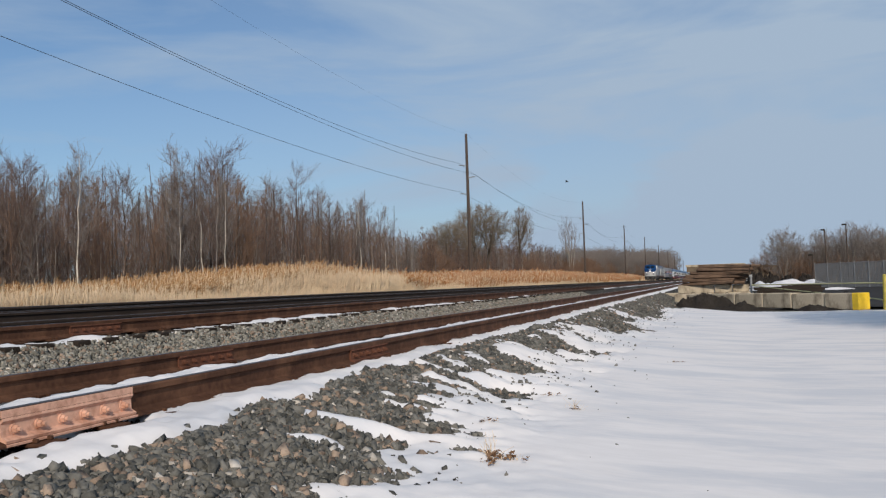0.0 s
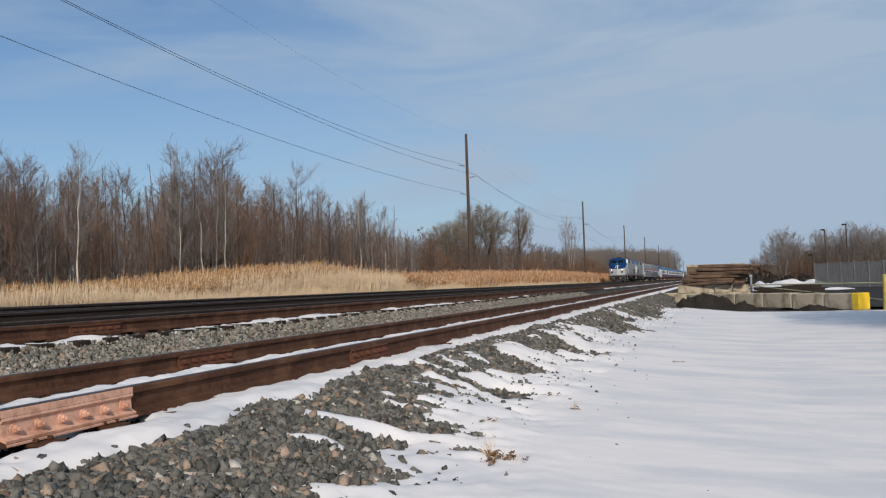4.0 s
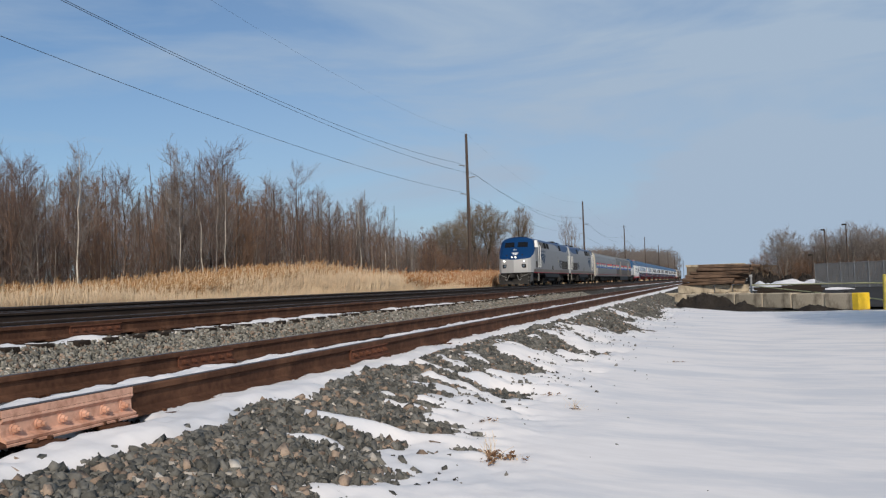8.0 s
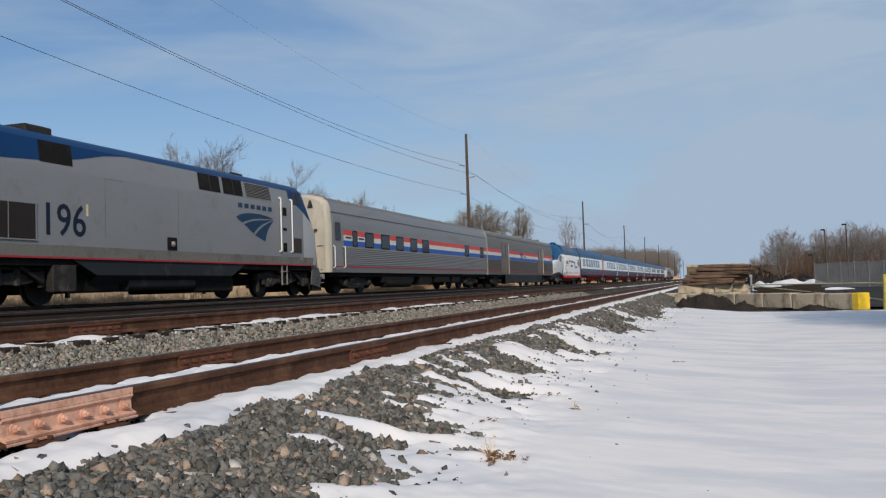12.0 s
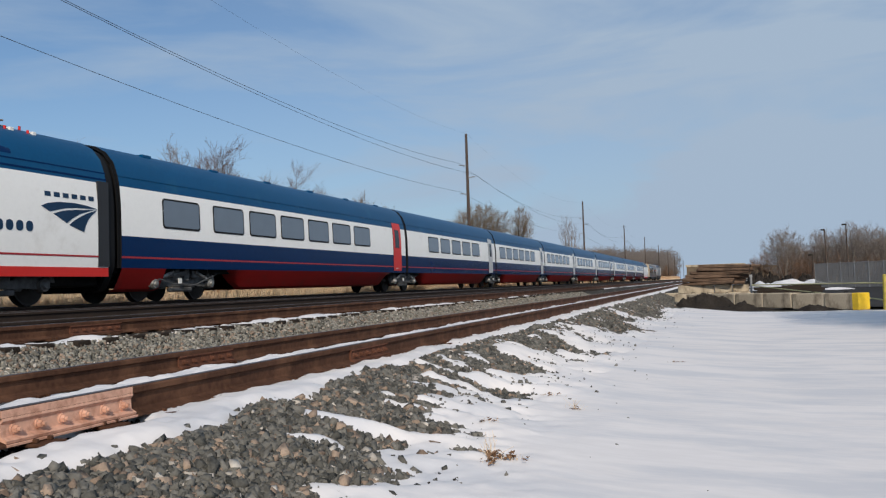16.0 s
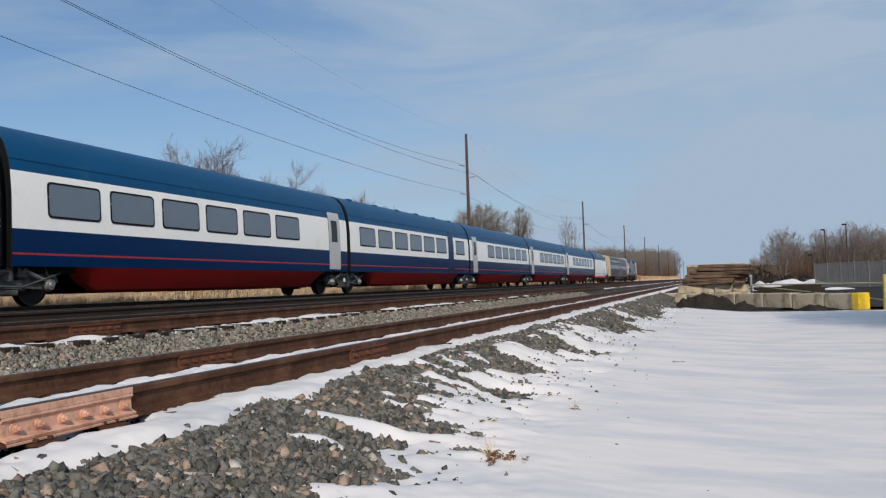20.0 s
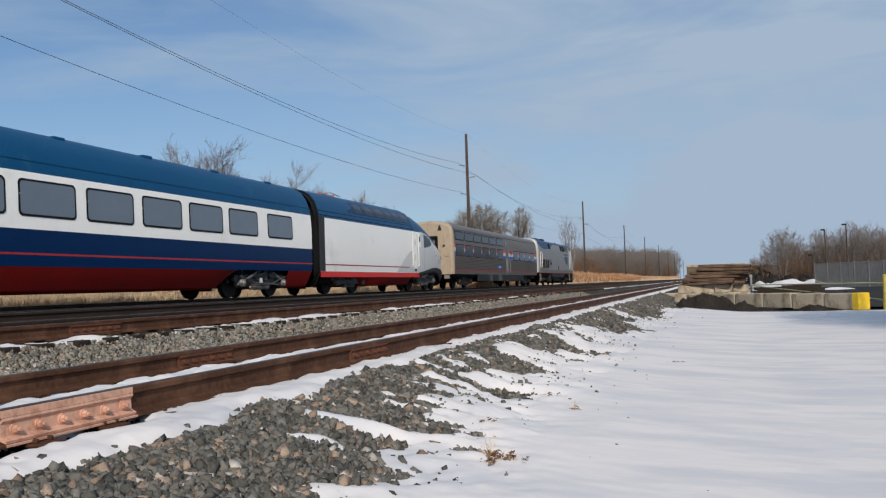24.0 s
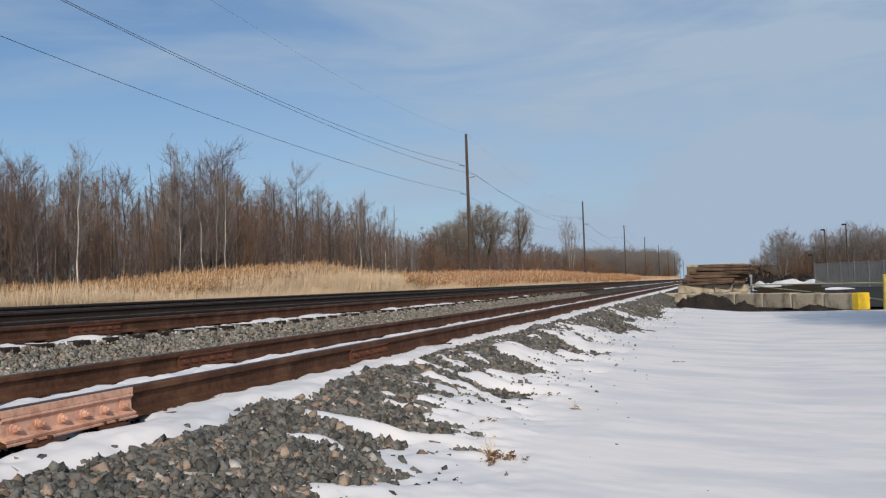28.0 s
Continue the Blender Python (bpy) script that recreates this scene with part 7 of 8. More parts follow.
def baggage_car():
    half, c0 = 12.35, -52.7
    c = passenger_car("baggage_car", "smooth brownish stainless baggage car with tricolour bands and double doors", "railway carriage", half, STAINLESS, END_TAN)
    doors = (5.30, -8.40)
    for s in (1, -1):
        for a in doors:
            for k in range(2):
                u = a + k * 1.1
                u = u if s > 0 else -u - 1.06
                d = panel(rounded(u, u + 1.06, 1.0, 3.30, 0.04), CAR, s, 0.006, 0.03, 0, False).part("baggage_door", WORN_DOOR, c, "worn pale baggage door")
                panel(rounded(u + 0.18, u + 0.82, 2.2, 3.12, 0.08), CAR, s, 0.037, 0.004, 0, False).part("door_window", GLASS, d)
            u = a + 2.25 if s > 0 else -a - 2.4
            b = Build()
            b.box(s * 1.53, s * 1.57, u, u + 0.14, 0.95, 3.30, 0.01)
            b.part("door_post", END_TAN, c, "rust-stained pale door post")
        b = Build()
        b.box(s * 1.40, s * 1.49, -half + 5.4, half - 5.4, 0.27, 0.92, 0.02)
        b.part("skirt", TANK, c, "dark grey skirt")
        panel([(11.75, 2.34), (12.15, 2.34), (12.15, 2.44), (11.75, 2.44)], CAR, s, 0.008, 0.002, 0, True).part("number_bar", LOGO_BLUE, c, smooth=0)
        lettering("Baggage", 0.20, NUMBER_BLUE, c, s, 1.538, s * 10.85, 2.34)
    spans = [(-12.35, -8.45), (-6.0, 5.25), (7.70, 12.35)]
    stripes(c, spans, 2.05, 2.74)
    fluting(c, half, 1.22, 2.0, 8, FLUTED, [(-8.45, -6.0), (5.25, 7.70)])
    emblem(c, CAR, 1, -2.3, 2.16, 1.35, LOGO_BLUE, False)
    for i in range(6):
        panel([(-0.95 + 0.21 * i, 2.34), (-0.80 + 0.21 * i, 2.34), (-0.80 + 0.21 * i, 2.45), (-0.95 + 0.21 * i, 2.45)], CAR, 1, 0.008, 0.002).part("caption_bar", LOGO_BLUE, c, smooth=0)
    for u in (7.8, 0.7, -6.4):
        b = Build()
        b.tube((0.8, u, 3.96), (0.8, u, 4.17), 0.36, 0.36, 20)
        b.tube((0.8, u, 4.17), (0.8, u, 4.22), 0.40, 0.34, 20)
        b.part("roof_fan", LOUVRE, c, "round roof ventilator")
    b = Build()
    for s in (1, -1):
        b.box(s * 1.455, s * 1.475, -half, half, 3.63, 3.66)
    b.part("roof_gutter", TANK, c)
    return c


# high-speed trainset
TS = [(1.06, 0.30), (1.24, 0.37), (1.41, 0.66), (1.53, 0.93), (1.55, 1.22), (1.555, 1.79), (1.55, 2.6), (1.51, 3.12), (1.455, 3.40), (1.33, 3.76), (1.09, 4.06), (0.74, 4.25), (0.37, 4.33), (0.0, 4.35)]


def coach(length, windows, doors, first=False, last=False, blue_panel=None, label=""):
    """An articulated coach; origin at its front end, running to +y."""
    c = thing("coach", label, "railway carriage", None, "coaches of the high-speed trainset")
    a, e = 0.17, length - 0.17
    arch(TS[7:], a, e, 8).part("roof", ROOF_BLUE, c, "deep blue curved roof")
    band(TS[5:8], a, e, 8).part("white_side", WHITE, c, "white window band")
    band(TS[3:6], a, e, 8).part("navy_side", NAVY, c, "glossy navy lower side")
    b = Build()
    for s in (1, -1):
        b.box(s * 1.545, s * 1.555, a, e, 1.195, 1.245)
    b.part("red_line", RED, c, "thin red line")
    s0, s1 = (5.6 if first else 2.3), (length - 5.6 if last else length - 2.3)
    b = Build()
    rows = []
    for u, k in ((s0, 0.0), (s0 + 0.35, 0.55), (s0 + 0.9, 1.0), (s1 - 0.9, 1.0), (s1 - 0.35, 0.55), (s1, 0.0)):
        rows.append([(x, u, 0.93 - (0.93 - z) * max(k, 0.04)) for x, z in TS[:4]])
    b.grid(rows)
    b.grid([[(-x, y, z) for x, y, z in r] for r in rows])
    b.add([(TS[0][0], s0 + 0.9, 0.31), (-TS[0][0], s0 + 0.9, 0.31), (-TS[0][0], s1 - 0.9, 0.31), (TS[0][0], s1 - 0.9, 0.31)], [(0, 1, 2, 3)])
    b.part("skirt", SKIRT_RED, c, "dark red underfloor skirt")
    if first or last:
        u0, u1 = (0.2, 2.1) if first else (length - 2.1, length - 0.2)
        band(TS[:4], u0, u1).part("end_skirt", SKIRT_RED, c, "dark red end skirt")
    full = mirrored(TS[3:])
    for u, d in ((a, -1), (e, 1)):
        b = Build()
        b.add([(x, u, z) for x, z in full], [tuple(range(len(full)))])
        b.grid([[(x * 0.97, u + d * o, 0.93 + (z - 0.93) * 0.985) for x, z in full] for o in (0.0, 0.10)])
        b.grid([[(x * 0.90, u + d * o, 0.93 + (z - 0.93) * 0.965) for x, z in full] for o in (0.0, 0.22)])
        b.part("gangway", GANGWAY, c, "black rubber gangway between coaches", smooth=60)
    b = Build()
    b.box(-1.3, 1.3, a, e, 0.80, 0.93)
    b.part("underframe", BLACK, c)
    for i in range(6 if first or last or blue_panel else 0):
        u = length * (0.10 + 0.16 * i)
        b = Build()
        b.box(0.50, 0.86, u - 0.20, u + 0.20, 4.10, 4.265 if i % 3 else 4.28, 0.02)
        b.part("roof_vent", ROOF_BLUE, c)
    for s in (1, -1):
        b = Build()
        b.box(s * 1.452, s * 1.468, a, e, 3.385, 3.405)
        b.part("roof_seam", ROOF_BLUE, c)
        for u0, u1 in windows:
            window(c, s, u0, u1, 2.14, 2.90, TS, TINTED_GLASS, 0.09, GANGWAY)
        for u, mat in doors:
            d = wrap([u, u + 0.03, u + 1.05, u + 1.08], [1.05, 1.02, 1.02, 1.05], [3.35, 3.38, 3.38, 3.35], TS, s, 0.014, 20).part("door", mat, c, "red entrance door" if mat is DOOR_RED else "light grey entrance door")
            b = Build()
            for e in (u, u + 1.08):
                b.grid([[(s * (side_x(TS, 1.02 + 0.118 * i) + o), e, 1.02 + 0.118 * i) for i in range(21)] for o in (-0.005, 0.014)])
            b.part("door_edge", GANGWAY, d)
            wrap([u + 0.24, u + 0.80], [2.15, 2.15], [3.04, 3.04], TS, s, 0.020, 10).part("door_window", GLASS, d)
            panel([(u + 0.28, 1.12), (u + 0.58, 1.12), (u + 0.58, 1.16), (u + 0.28, 1.16)], TS, s, 0.027, 0.004, 0, False).part("door_mark", HANDRAIL, d, smooth=0)
        if blue_panel:
            wrap([blue_panel, blue_panel + 1.05], [1.00, 1.00], [3.36, 3.36], TS, s, 0.010, 20).part("service_door", NAVY, c, "navy service door")
    return c


def power_car(label, fresh, dressed):
    """Streamlined power car; nose to -y at u = 0, rear at u = 17.8."""
    c = thing("power_car", label, "locomotive", None, "power cars of the trainset")
    R = 17.55
    B0 = 5.3
    arch(TS[7:], B0 + 1.2, R, 6).part("roof", ROOF_BLUE, c, "deep blue roof")
    band(TS[3:8], B0, R, 6).part("side", WHITE, c, "white side")
    b = Build()
    for s in (1, -1):
        b.grid([[(s * x, u, 0.93 - (0.93 - z) * k) for x, z in TS[:4]] for u, k in ((B0 + 0.9, 0.4), (B0 + 1.5, 1.0), (13.0, 1.0), (13.5, 0.35), (R, 0.30))])
    b.part("skirt", SKIRT_RED, c, "red skirt")
    # light on the skirt's curved upper edge, painted as a brighter red strip
    b = Build()
    for s in (1, -1):
        b.box(s * 1.53, s * 1.54, B0 + 0.3, R, 0.70, 0.93)
    b.part("skirt_top", DOOR_RED, c, "upper edge of the skirt, its light put into a brighter red")
    b = Build()
    for s in (1, -1):
        b.box(s * 1.546, s * 1.556, B0 + 1.9, R, 1.19, 1.235)
    b.part("red_line", RED, c)
    # nose sections: (y, k: width, top z, bottom z)
    secs = [(0.05, 0.30, 1.95, 0.95), (0.20, 0.52, 2.18, 0.72), (0.6, 0.72, 2.42, 0.62), (1.2, 0.84, 2.66, 0.80), (2.0, 0.92, 2.96, 0.98), (2.8, 0.965, 3.32, 1.08), (3.6, 0.985, 3.67, 1.08), (4.4, 0.995, 3.98, 1.02), (5.3, 1.0, 4.21, 0.93), (6.5, 1.0, 4.35, 0.93)]

    def ring(y, k, top, low, za, zb, n=10):
        """Right-hand skin points between the body heights za and zb (fractions of the section)."""
        out = []
        for i in range(n + 1):
            t = za + (zb - za) * i / n
            if t < 0.55:
                x = 1.55 * k * (0.94 + 0.06 * math.sin(t / 0.55 * math.pi / 2 + 0.3))
            else:
                q = (t - 0.55) / 0.45
                x = 1.55 * k * max(0.0, 1 - q ** 2.3) ** 0.5
            out.append((x, y, low + (top - low) * t))
        return out

    def nose_point(y, z, s, lift):
        for q0, q1 in zip(secs, secs[1:]):
            if q0[0] <= y <= q1[0]:
                f = (y - q0[0]) / (q1[0] - q0[0])
                k, top, low = (q0[i] + (q1[i] - q0[i]) * f for i in (1, 2, 3))
                t = (z - low) / (top - low)
                x = ring(y, k, top, low, t, t, 1)[0][0]
                return (s * (x + lift), y, z)

    lowr, upr = Build(), Build()
    cut = [1.0, 1.0, 0.90, 0.823, 0.756, 0.632, 0.668, 0.685, 0.682, 0.646]
    for s in (1, -1):
        lowr.grid([[(s * x, y, z) for x, y, z in ring(*q, 0.0, min(cq, 1.0))] for q, cq in zip(secs[:9], cut)])
        upr.grid([[(s * x, y, z) for x, y, z in ring(*q, min(cq, 0.9999), 1.0)] for q, cq in zip(secs[2:], cut[2:])])
    lowr.add([(x, y, z) for x, y, z in ring(*secs[0], 0, 1)] + [(-x, y, z) for x, y, z in reversed(ring(*secs[0], 0, 1))], [tuple(range(22))])
    lowr.part("nose", NOSE_GREY, c, "white streamlined nose", smooth=50)
    up = upr.part("cab_roof", ROOF_BLUE, c, "blue cab roof", smooth=50)
    # windshield
    ws = Build()
    rows = []
    for u, c0 in ((0.62, 0.93), (1.2, 0.845), (1.97, 0.78), (2.5, 0.845), (3.1, 0.915)):
        q0, q1 = [(a, b) for a, b in zip(secs, secs[1:]) if a[0] <= u <= b[0]][0]
        f = (u - q0[0]) / (q1[0] - q0[0])
        k, top, low = (q0[i] + (q1[i] - q0[i]) * f for i in (1, 2, 3))
        r = ring(u, k, top + 0.015, low, c0, 1.0, 8)
        rows.append([(-x * 1.006, y, z) for x, y, z in r[:-1]] + [(x * 1.006, y, z) for x, y, z in reversed(r)])
    ws.grid(rows)
    ws.part("windshield", GLASS, up, "dark curved windshield", smooth=60)
    for s in (1, -1):
        # cab side window, doors, lamps, grey sweep
        cw = Build()
        cw.grid([[nose_point(y, l + (h - l) * i / 5, s, 0.008) for i in range(6)] for y, l, h in ((3.50, 2.54, 2.62), (3.75, 2.42, 2.78), (4.15, 2.36, 2.92), (4.6, 2.32, 3.00), (4.85, 2.30, 3.03))])
        cw.part("cab_side_window", GLASS, c, "dark cab side window")
        us = [5.32, 5.9, 6.7, 7.5, 8.3, 8.7, 9.0]
        wrap(us, [0.95] * 7, [2.32, 2.30, 2.15, 1.85, 1.40, 1.14, 0.96], TS, s, 0.004, 10).part("grey_sweep", NOSE_GREY, c, "light grey sweep behind the cab")
        d = wrap([5.98, 6.78], [1.15, 1.15], [3.10, 3.10], TS, s, 0.010, 16).part("cab_door", WHITE, c, "white cab door")
        for z in (2.55, 1.75):
            panel(rounded(6.22, 6.44, z - 0.18, z + 0.18, 0.10), TS, s, 0.019, 0.01, 0, False).part("door_handle", HANDRAIL, d)
        panel(rounded(5.44, 5.74, 2.60, 2.90, 0.05), TS, s, 0.006, 0.005, 0, False).part("small_window", GLASS, c)
        for u in (5.94, 6.84):
            handrail(c, s, 1.535, u, 1.28, 3.0, HANDRAIL, 0.03)
        panel([(6.1, 1.02), (6.4, 1.02), (6.4, 1.14), (6.1, 1.14)], TS, s, 0.006, 0.006, 0, False).part("socket", BLACK, c, smooth=0)
        r = ring(*secs[2], 0, 1)
        lb = Build()
        lb.plate([(s * 0.92, 0.30, 1.80), (s * 1.20, 0.95, 1.98), (s * 1.28, 1.5, 2.10), (s * 1.29, 1.5, 2.04), (s * 1.22, 0.9, 1.80), (s * 0.94, 0.30, 1.62)], (s * 0.03, -0.03, 0))
        lb.part("headlight", GLASS, c, "dark slit headlight", smooth=0)
        for q in (((1.5, 1.72), (1.5, 1.50), (2.0, 1.52), (2.0, 1.74)), ((2.35, 1.95), (2.75, 1.97), (2.75, 1.80)), ((4.75, 1.15), (4.75, 2.2))):
            sl = Build()
            pts = [nose_point(y, z, s, 0.004) for y, z in q]
            for p0, p1 in zip(pts, pts[1:]):
                sl.tube(p0, p1, 0.010, 0.010, 5)
            sl.part("shut_line", LOUVRE, c)
        # charcoal fairing over the leading truck
        fr = Build()
        fr.grid([[(s * 0.58, 0.02, 0.98), (s * 1.20, 0.72, 1.02), (s * 1.43, 1.6, 1.14), (s * 1.52, 2.6, 1.24), (s * 1.56, 3.5, 1.22), (s * 1.575, 4.6, 1.08), (s * 1.575, 5.9, 0.94)],
                 [(s * 0.56, 0.02, 0.70), (s * 1.18, 0.72, 0.74), (s * 1.42, 1.6, 0.88), (s * 1.515, 2.6, 1.04), (s * 1.555, 3.5, 1.06), (s * 1.57, 4.6, 0.98), (s * 1.57, 5.9, 0.88)],
                 [(s * 0.46, 0.08, 0.42), (s * 1.05, 0.75, 0.46), (s * 1.32, 1.6, 0.62), (s * 1.46, 2.4, 0.92), (s * 1.52, 3.4, 0.98), (s * 1.55, 4.5, 0.90), (s * 1.56, 5.9, 0.82)]])
        fr.part("fairing", CHARCOAL, c, "charcoal lower fairing", smooth=60)
        # roof side glazing of the machine room
        us = [6.55, 6.9, 8.0, 11.0, 13.9, 14.5]
        wrap(us, [3.52, 3.50, 3.50, 3.50, 3.50, 3.50], [3.98, 4.04, 4.05, 4.05, 4.05, 3.60], TS, s, 0.008).part("roof_glazing", NAVY, c, "dark glossy band along the roof edge")
        for i, (u0, u1) in enumerate(((6.80, 7.75), (8.02, 8.85), (9.05, 9.85), (10.1, 11.2), (11.45, 12.45), (12.75, 13.6))):
            wrap([u0, u0 + 0.12, u1, u1 + 0.12], [3.56, 3.55, 3.55, 3.58], [3.60, 3.99, 3.99, 3.96], TS, s, 0.013, 6).part("roof_pane", ROOF_PANE, c, "dark glossy roof-edge pane")
        b = Build()
        b.box(s * 1.475, s * 1.505, B0 + 1.2, R, 3.20, 3.24)
        b.box(s * 1.44, s * 1.465, B0 + 1.2, R, 3.38, 3.41)
        b.part("edge_moulding", NAVY, c)
        if dressed:
            # makers' and operators' marks as plain shapes
            if s > 0:
                for i, w in enumerate((0.30, 0.20, 0.24, 0.22, 0.30, 0.30)):
                    u = 7.12 + i * 0.325
                    if i == 4:
                        panel(rounded(u, u + 0.30, 2.16, 2.50, 0.13), TS, s, 0.006, 0.003).part("mark_ring", DOOR_RED, c, "red ring mark")
                    else:
                        for a0, a1, z0, z1 in ((0, 0.075, 2.14, 2.50), (w - 0.07, w, 2.14, 2.42), (0.075, w - 0.07, 2.43, 2.50)):
                            panel([(u + a0, z0), (u + a1, z0), (u + a1, z1), (u + a0, z1)], TS, s, 0.006, 0.003).part("mark_bar", NUMBER_BLUE, c, smooth=0)
                for i in range(7):
                    panel([(7.12 + i * 0.27, 1.95), (7.33 + i * 0.27, 1.95), (7.33 + i * 0.27, 2.01), (7.12 + i * 0.27, 2.01)], TS, s, 0.006, 0.003).part("mark_bar", LOUVRE, c, smooth=0)
                lettering("The Next Generation", 0.36, LOGO_BLUE, c, s, 1.560, 9.45, 2.36, "lettering", 1.0)
                lettering("of", 0.36, LOGO_BLUE, c, s, 1.562, 10.42, 1.86, "lettering", 1.0)
                panel([(10.85, 1.88), (11.72, 1.88), (11.72, 2.10), (10.85, 2.10)], TS, s, 0.006, 0.003).part("mark_bar", LOGO_BLUE, c, smooth=0)
                for k in range(4):
                    panel([(13.05 + 0.04 * k, 1.80 + 0.15 * k), (13.35, 1.90 + 0.15 * k), (13.75, 2.18 + 0.14 * k), (13.42, 2.04 + 0.145 * k), (13.12, 1.92 + 0.15 * k)], TS, s, 0.006, 0.003 + 0.0005 * k).part("mark_curve", LOGO_BLUE, c, smooth=0)
                for i in range(5):
                    panel(rounded(13.62 + i * 0.29, 13.83 + i * 0.29, 1.74, 1.98, 0.09), TS, s, 0.006, 0.003).part("mark_bar", LOGO_BLUE, c)
                emblem(c, TS, s, 15.25, 1.75, 1.9, LOGO_BLUE)
    b = Build()
    b.add([(x, R, z) for x, z in mirrored(TS)], [tuple(range(2 * len(TS) - 1))])
    b.grid([[(x * 0.96, R + o, 0.30 + (z - 0.30) * 0.98) for x, z in mirrored(TS)] for o in (-0.02, 0.32)])
    b.part("gangway", GANGWAY, c, "black rubber gangway", smooth=60)
    b = Build()
    for s in (1, -1):
        b.box(s * 1.50, s * 1.562, R - 0.38, R + 0.02, 0.95, 3.15)
    b.part("end_panel", CHARCOAL, c, "charcoal end panel")
    b = Build()
    b.tube((0.30, 6.9, 4.28), (0.30, 6.9, 4.42), 0.34, 0.30, 18)
    b.tube((0.30, 6.9, 4.42), (0.30, 6.9, 4.47), 0.30, 0.16, 18)
    b.part("antenna_dome", ROOF_BLUE, c)
    b = Build()
    b.pipe([(-0.8, 14.0, 4.30), (-0.8, 14.9, 4.39), (0.8, 14.9, 4.39), (0.8, 14.0, 4.30)], 0.02, 6)
    b.pipe([(-0.5, 15.3, 4.33), (-0.4, 13.9, 4.37), (0.4, 13.9, 4.37), (0.5, 15.3, 4.33)], 0.02, 6)
    pan = b.part("pantograph", LOUVRE, c, "folded grey pantograph")
    b = Build()
    for x in (-0.6, 0.0, 0.6, 0.85):
        for y in (14.2, 14.9, 15.6):
            b.tube((x, y, 4.0), (x, y, 4.26 if x > 0.7 else 4.38), 0.035, 0.03, 8)
    b.part("insulator", DOOR_RED, pan, "red insulators")
    b = Build()
    for y in (14.3, 15.0, 15.7):
        b.box(0.55, 0.90, y, y + 0.14, 4.12, 4.25, 0.02)
    b.part("mounting", HANDRAIL, pan, "pale mounting blocks")
    b = Build()
    b.box(-1.2, 1.2, 6.0, R, 0.45, 0.95, 0.04)
    b.part("underframe", BLACK, c)
    b = Build()
    b.box(-0.5, 0.5, 0.0, 1.4, 0.55, 0.85, 0.05)
    b.part("coupler_box", BLACK, c)
    truck(c, 4.0, FAST_TRUCK, 2.8)
    truck(c, 14.2, FAST_TRUCK, 2.8)
    return c


def regular(start, n, pitch, width=1.72):
    return [(start + i * pitch, start + i * pitch + width) for i in range(n)]


PITCH = 18.55
train = []          # (thing, place along the track at 18 s, turned round)
train.append((locomotive("135", 0, "silver and blue diesel locomotive leading the train"), -122.45, False))
train.append((locomotive("196", 0, "silver and blue diesel locomotive coupled back to back"), -100.7, True))
train.append((diner_car(), -77.85, False))
train.append((baggage_car(), -52.7, False))
train.append((power_car("white, blue and red streamlined power car with marks on its side", False, True), -40.0, False))
LAB = "white and navy coach of a high-speed train with grey door"
train.append((coach(22.1, [(2.0, 3.74)] + regular(4.57, 6, 2.19), [(20.2, DOOR_RED)], first=True, label="white and navy end coach with a red entrance door"), -22.1, False))
train.append((coach(PITCH, regular(3.56, 5, 2.21), [(16.55, DOOR_GREY)], label=LAB), 0.0, False))
for i in (1, 2, 3):
    train.append((coach(PITCH, regular(1.30, 6, 2.19), [(16.60, DOOR_GREY)], label=LAB), PITCH * i, False))
train.append((coach(PITCH + 0.35, regular(1.30, 6, 2.19) + [(16.02, 17.74)], [], blue_panel=14.40, label="white and navy coach with a navy service door"), PITCH * 4, False))
for i in (5, 6):
    train.append((coach(PITCH, regular(4.80, 6, 2.19), [(0.85, DOOR_GREY)], label=LAB), PITCH * i + 0.35, False))
train.append((coach(22.05, regular(5.05, 6, 2.19) + [(18.50, 20.24)], [(0.85, DOOR_GREY)], last=True, label="white and navy end coach with a grey entrance door"), PITCH * 7 + 0.35, False))
train.append((power_car("white, blue and red streamlined power car with a plain side", True, False), 170.4, True))
train.append((sleeper_car(), 183.75, False))
train.append((locomotive("144", 0, "silver and blue diesel locomotive at the tail, facing away"), 207.7, True))

# trucks shared by neighbouring coaches travel as things of their own between them
for i in range(8):
    t = thing("shared_truck", "dark two-axle truck shared by two coaches", "railway truck", None, "trucks of the trainset")
    place("frame", FAST_TRUCK, t, "dusty steel truck frame")
    fit_out(t, 2.8)
    for y in (-1.4, 1.4):
        wheels.append((place("wheelset", WHEELSET, t, "", (0, y, 0.51)), y))
    train.append((t, PITCH * i + (0.1 if i < 5 else 0.45), False))
for s0 in (-18.9, PITCH * 7 + 22.1 - 3.3):
    t = thing("end_truck", "dark two-axle truck under the end of a coach", "railway truck", None, "trucks of the trainset")
    place("frame", FAST_TRUCK, t, "dusty steel truck frame")
    fit_out(t, 2.8)
    for y in (-1.4, 1.4):
        wheels.append((place("wheelset", WHEELSET, t, "", (0, y, 0.51)), y))
    train.append((t, s0, False))


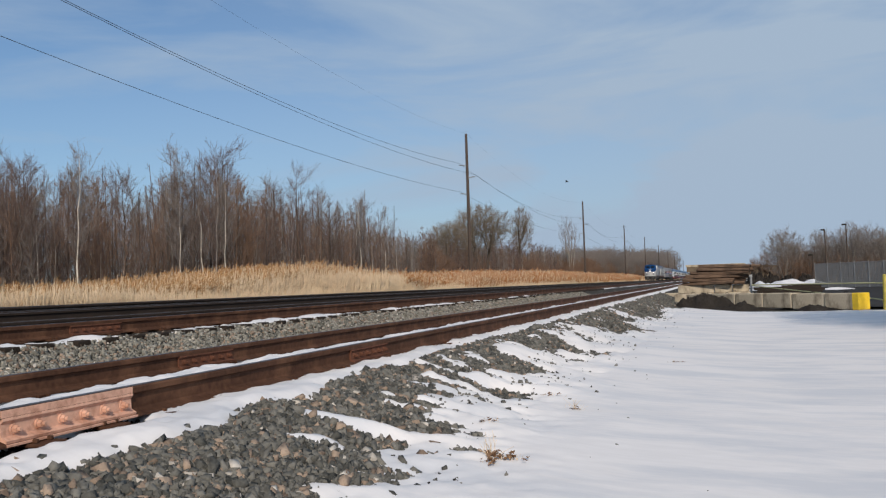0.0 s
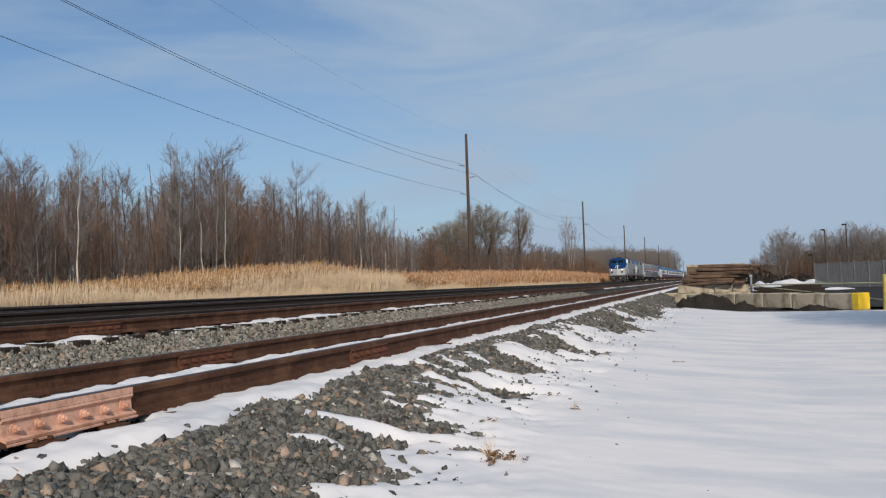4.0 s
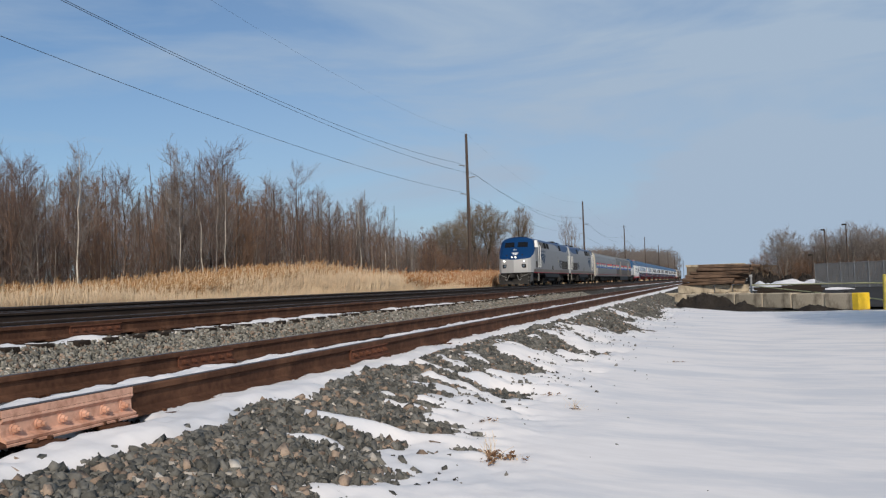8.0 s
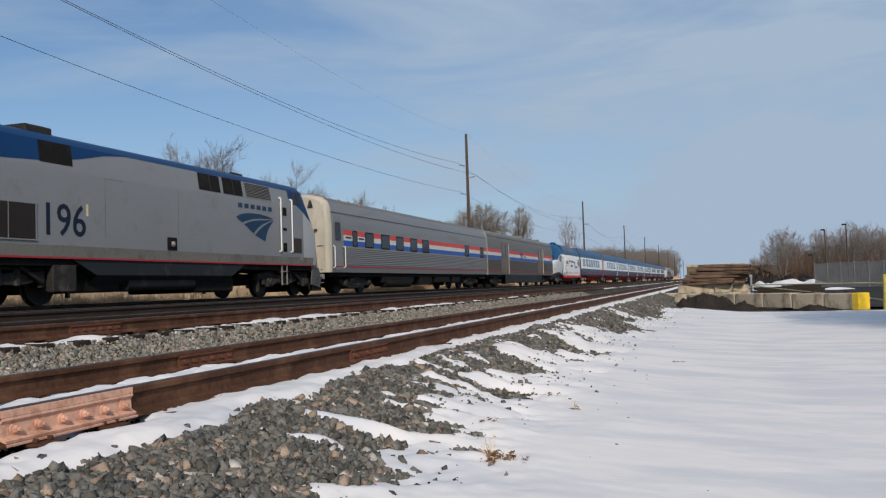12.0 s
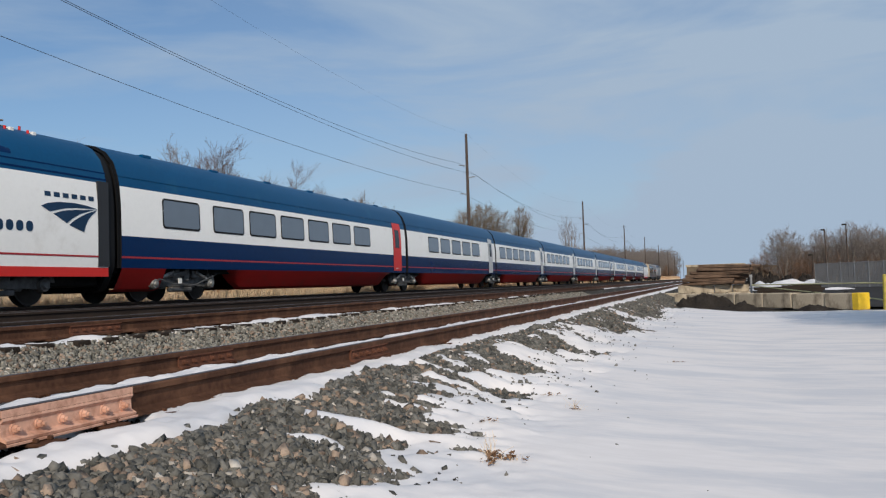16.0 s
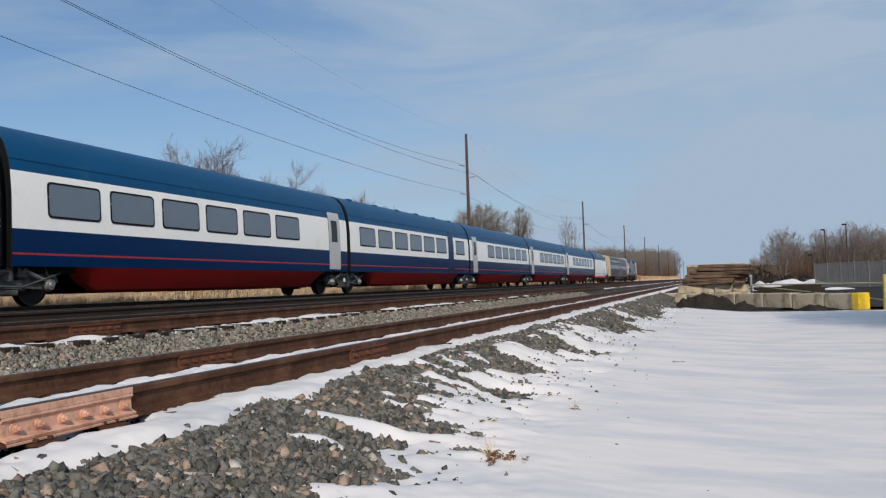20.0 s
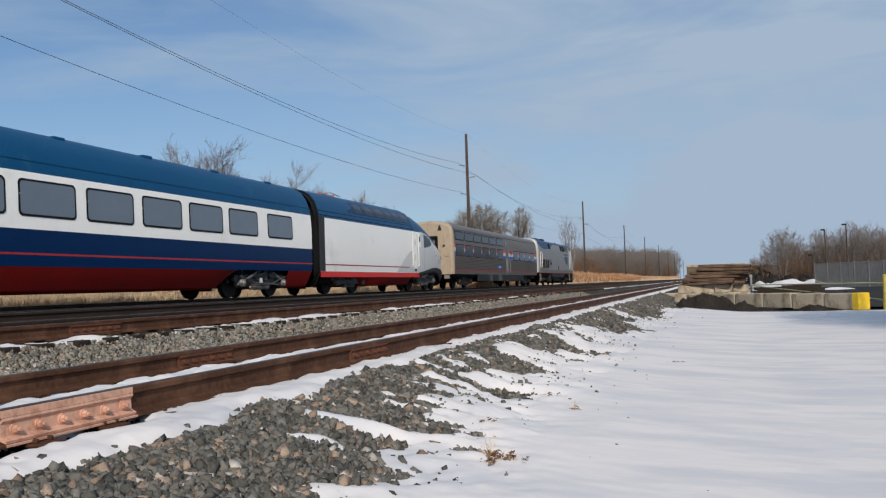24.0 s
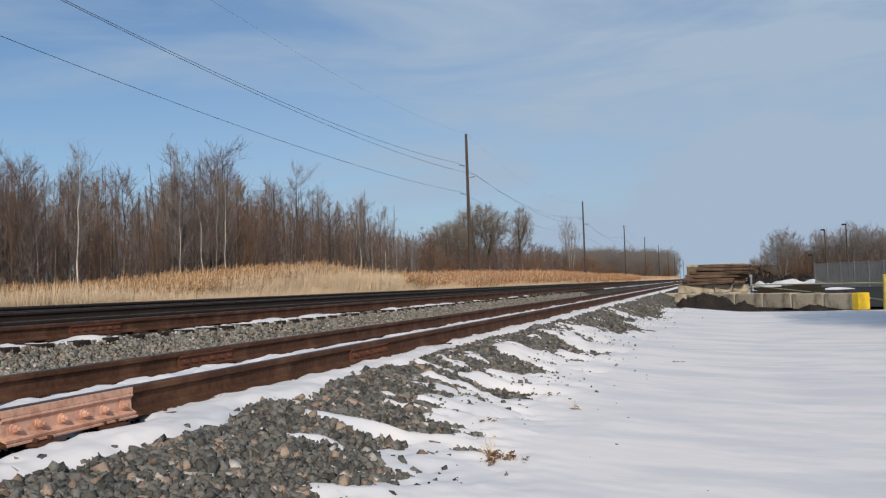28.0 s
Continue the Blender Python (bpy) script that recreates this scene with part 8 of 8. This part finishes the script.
# ---- a bird that crosses and settles in the wood ----
def flying_bird():
    bird = thing("bird", "small dark bird flying over the reeds", "bird")
    b = Build()
    prof = ((-0.20, 0.005), (-0.15, 0.035), (-0.04, 0.06), (0.06, 0.055), (0.13, 0.035), (0.17, 0.03), (0.21, 0.004))
    b.grid([[(r * math.cos(a), y, r * math.sin(a)) for a in (2 * math.pi * i / 10 for i in range(10))] for y, r in prof], closed=True)
    b.part("body", TRUCK, bird)
    b = Build()
    b.plate([(-0.03, -0.15, 0.0), (0.03, -0.15, 0.0), (0.07, -0.30, 0.0), (-0.07, -0.30, 0.0)], (0, 0, 0.008))
    b.part("tail", TRUCK, bird, smooth=0)
    for s in (1, -1):
        b = Build()
        b.plate([(s * 0.03, 0.09, 0.02), (s * 0.22, 0.12, 0.12), (s * 0.40, 0.02, 0.15), (s * 0.22, -0.07, 0.10), (s * 0.03, -0.07, 0.02)], (0, 0, 0.012))
        b.part("wing", TRUCK, bird, smooth=0)
    return bird


bird = flying_bird()


# ---- motion of the train ----
def motions():
    """The train rolls along its track towards -y at a steady pace; a bird flies to the wood."""
    times = [0.0, 1 / 30, 2.0, 6.0, 10.0, 14.0, 18.0, 22.0, 26.0, 28.0 - 1 / 30, 28.0]
    for ob, s, turned in train:
        walk(ob, [(t, pose(LINE_X, s - 20.36 * (t - 18.0) + 0.002 * (t - 18.0) ** 2, LINE_Z, 0, 0, 180 if turned else 0)) for t in times])
    flight = [(0.0, -17.00, 105.0, 13.95), (1.0, -19.83, 104.0, 15.32), (1.5, -21.11, 103.0, 15.78), (2.0, -22.97, 102.0, 15.38), (2.5, -25.63, 101.0, 14.47), (3.0, -30.34, 100.0, 10.82), (3.5, -32.73, 100.0, 9.83), (4.5, -37.65, 101.0, 6.42), (6.5, -41.00, 102.0, 0.26), (28.0, -41.00, 102.0, 0.26)]
    walk(bird, [(t, pose(x, y, z, -12, 0, 95)) for t, x, y, z in flight])
    # every wheelset rolls on the rail (radius 0.51 m), one row for each thirtieth of a second while it passes by
    spin = math.degrees(20.36 / 0.51) / 30
    facing = {ob: -1 if turned else 1 for ob, s, turned in train}
    along = {ob: s for ob, s, turned in train}
    for ob, y in wheels:
        root = ob.parent if ob.parent.parent is None else ob.parent.parent
        k0 = int(min(840, max(0, (18.0 + (along[root] - 120) / 20.36) * 30)))
        k1 = int(min(840, max(0, (18.0 + (along[root] + 32) / 20.36) * 30)))
        rows = [(k / 30, pose(0, y, 0.51, facing[root] * spin * (k - k0))) for k in range(k0, k1 + 1)]
        if k0 > 0:
            rows.insert(0, (0.0, rows[0][1]))
        if k1 < 840:
            rows.append((28.0, rows[-1][1]))
        walk(ob, rows)



motions()
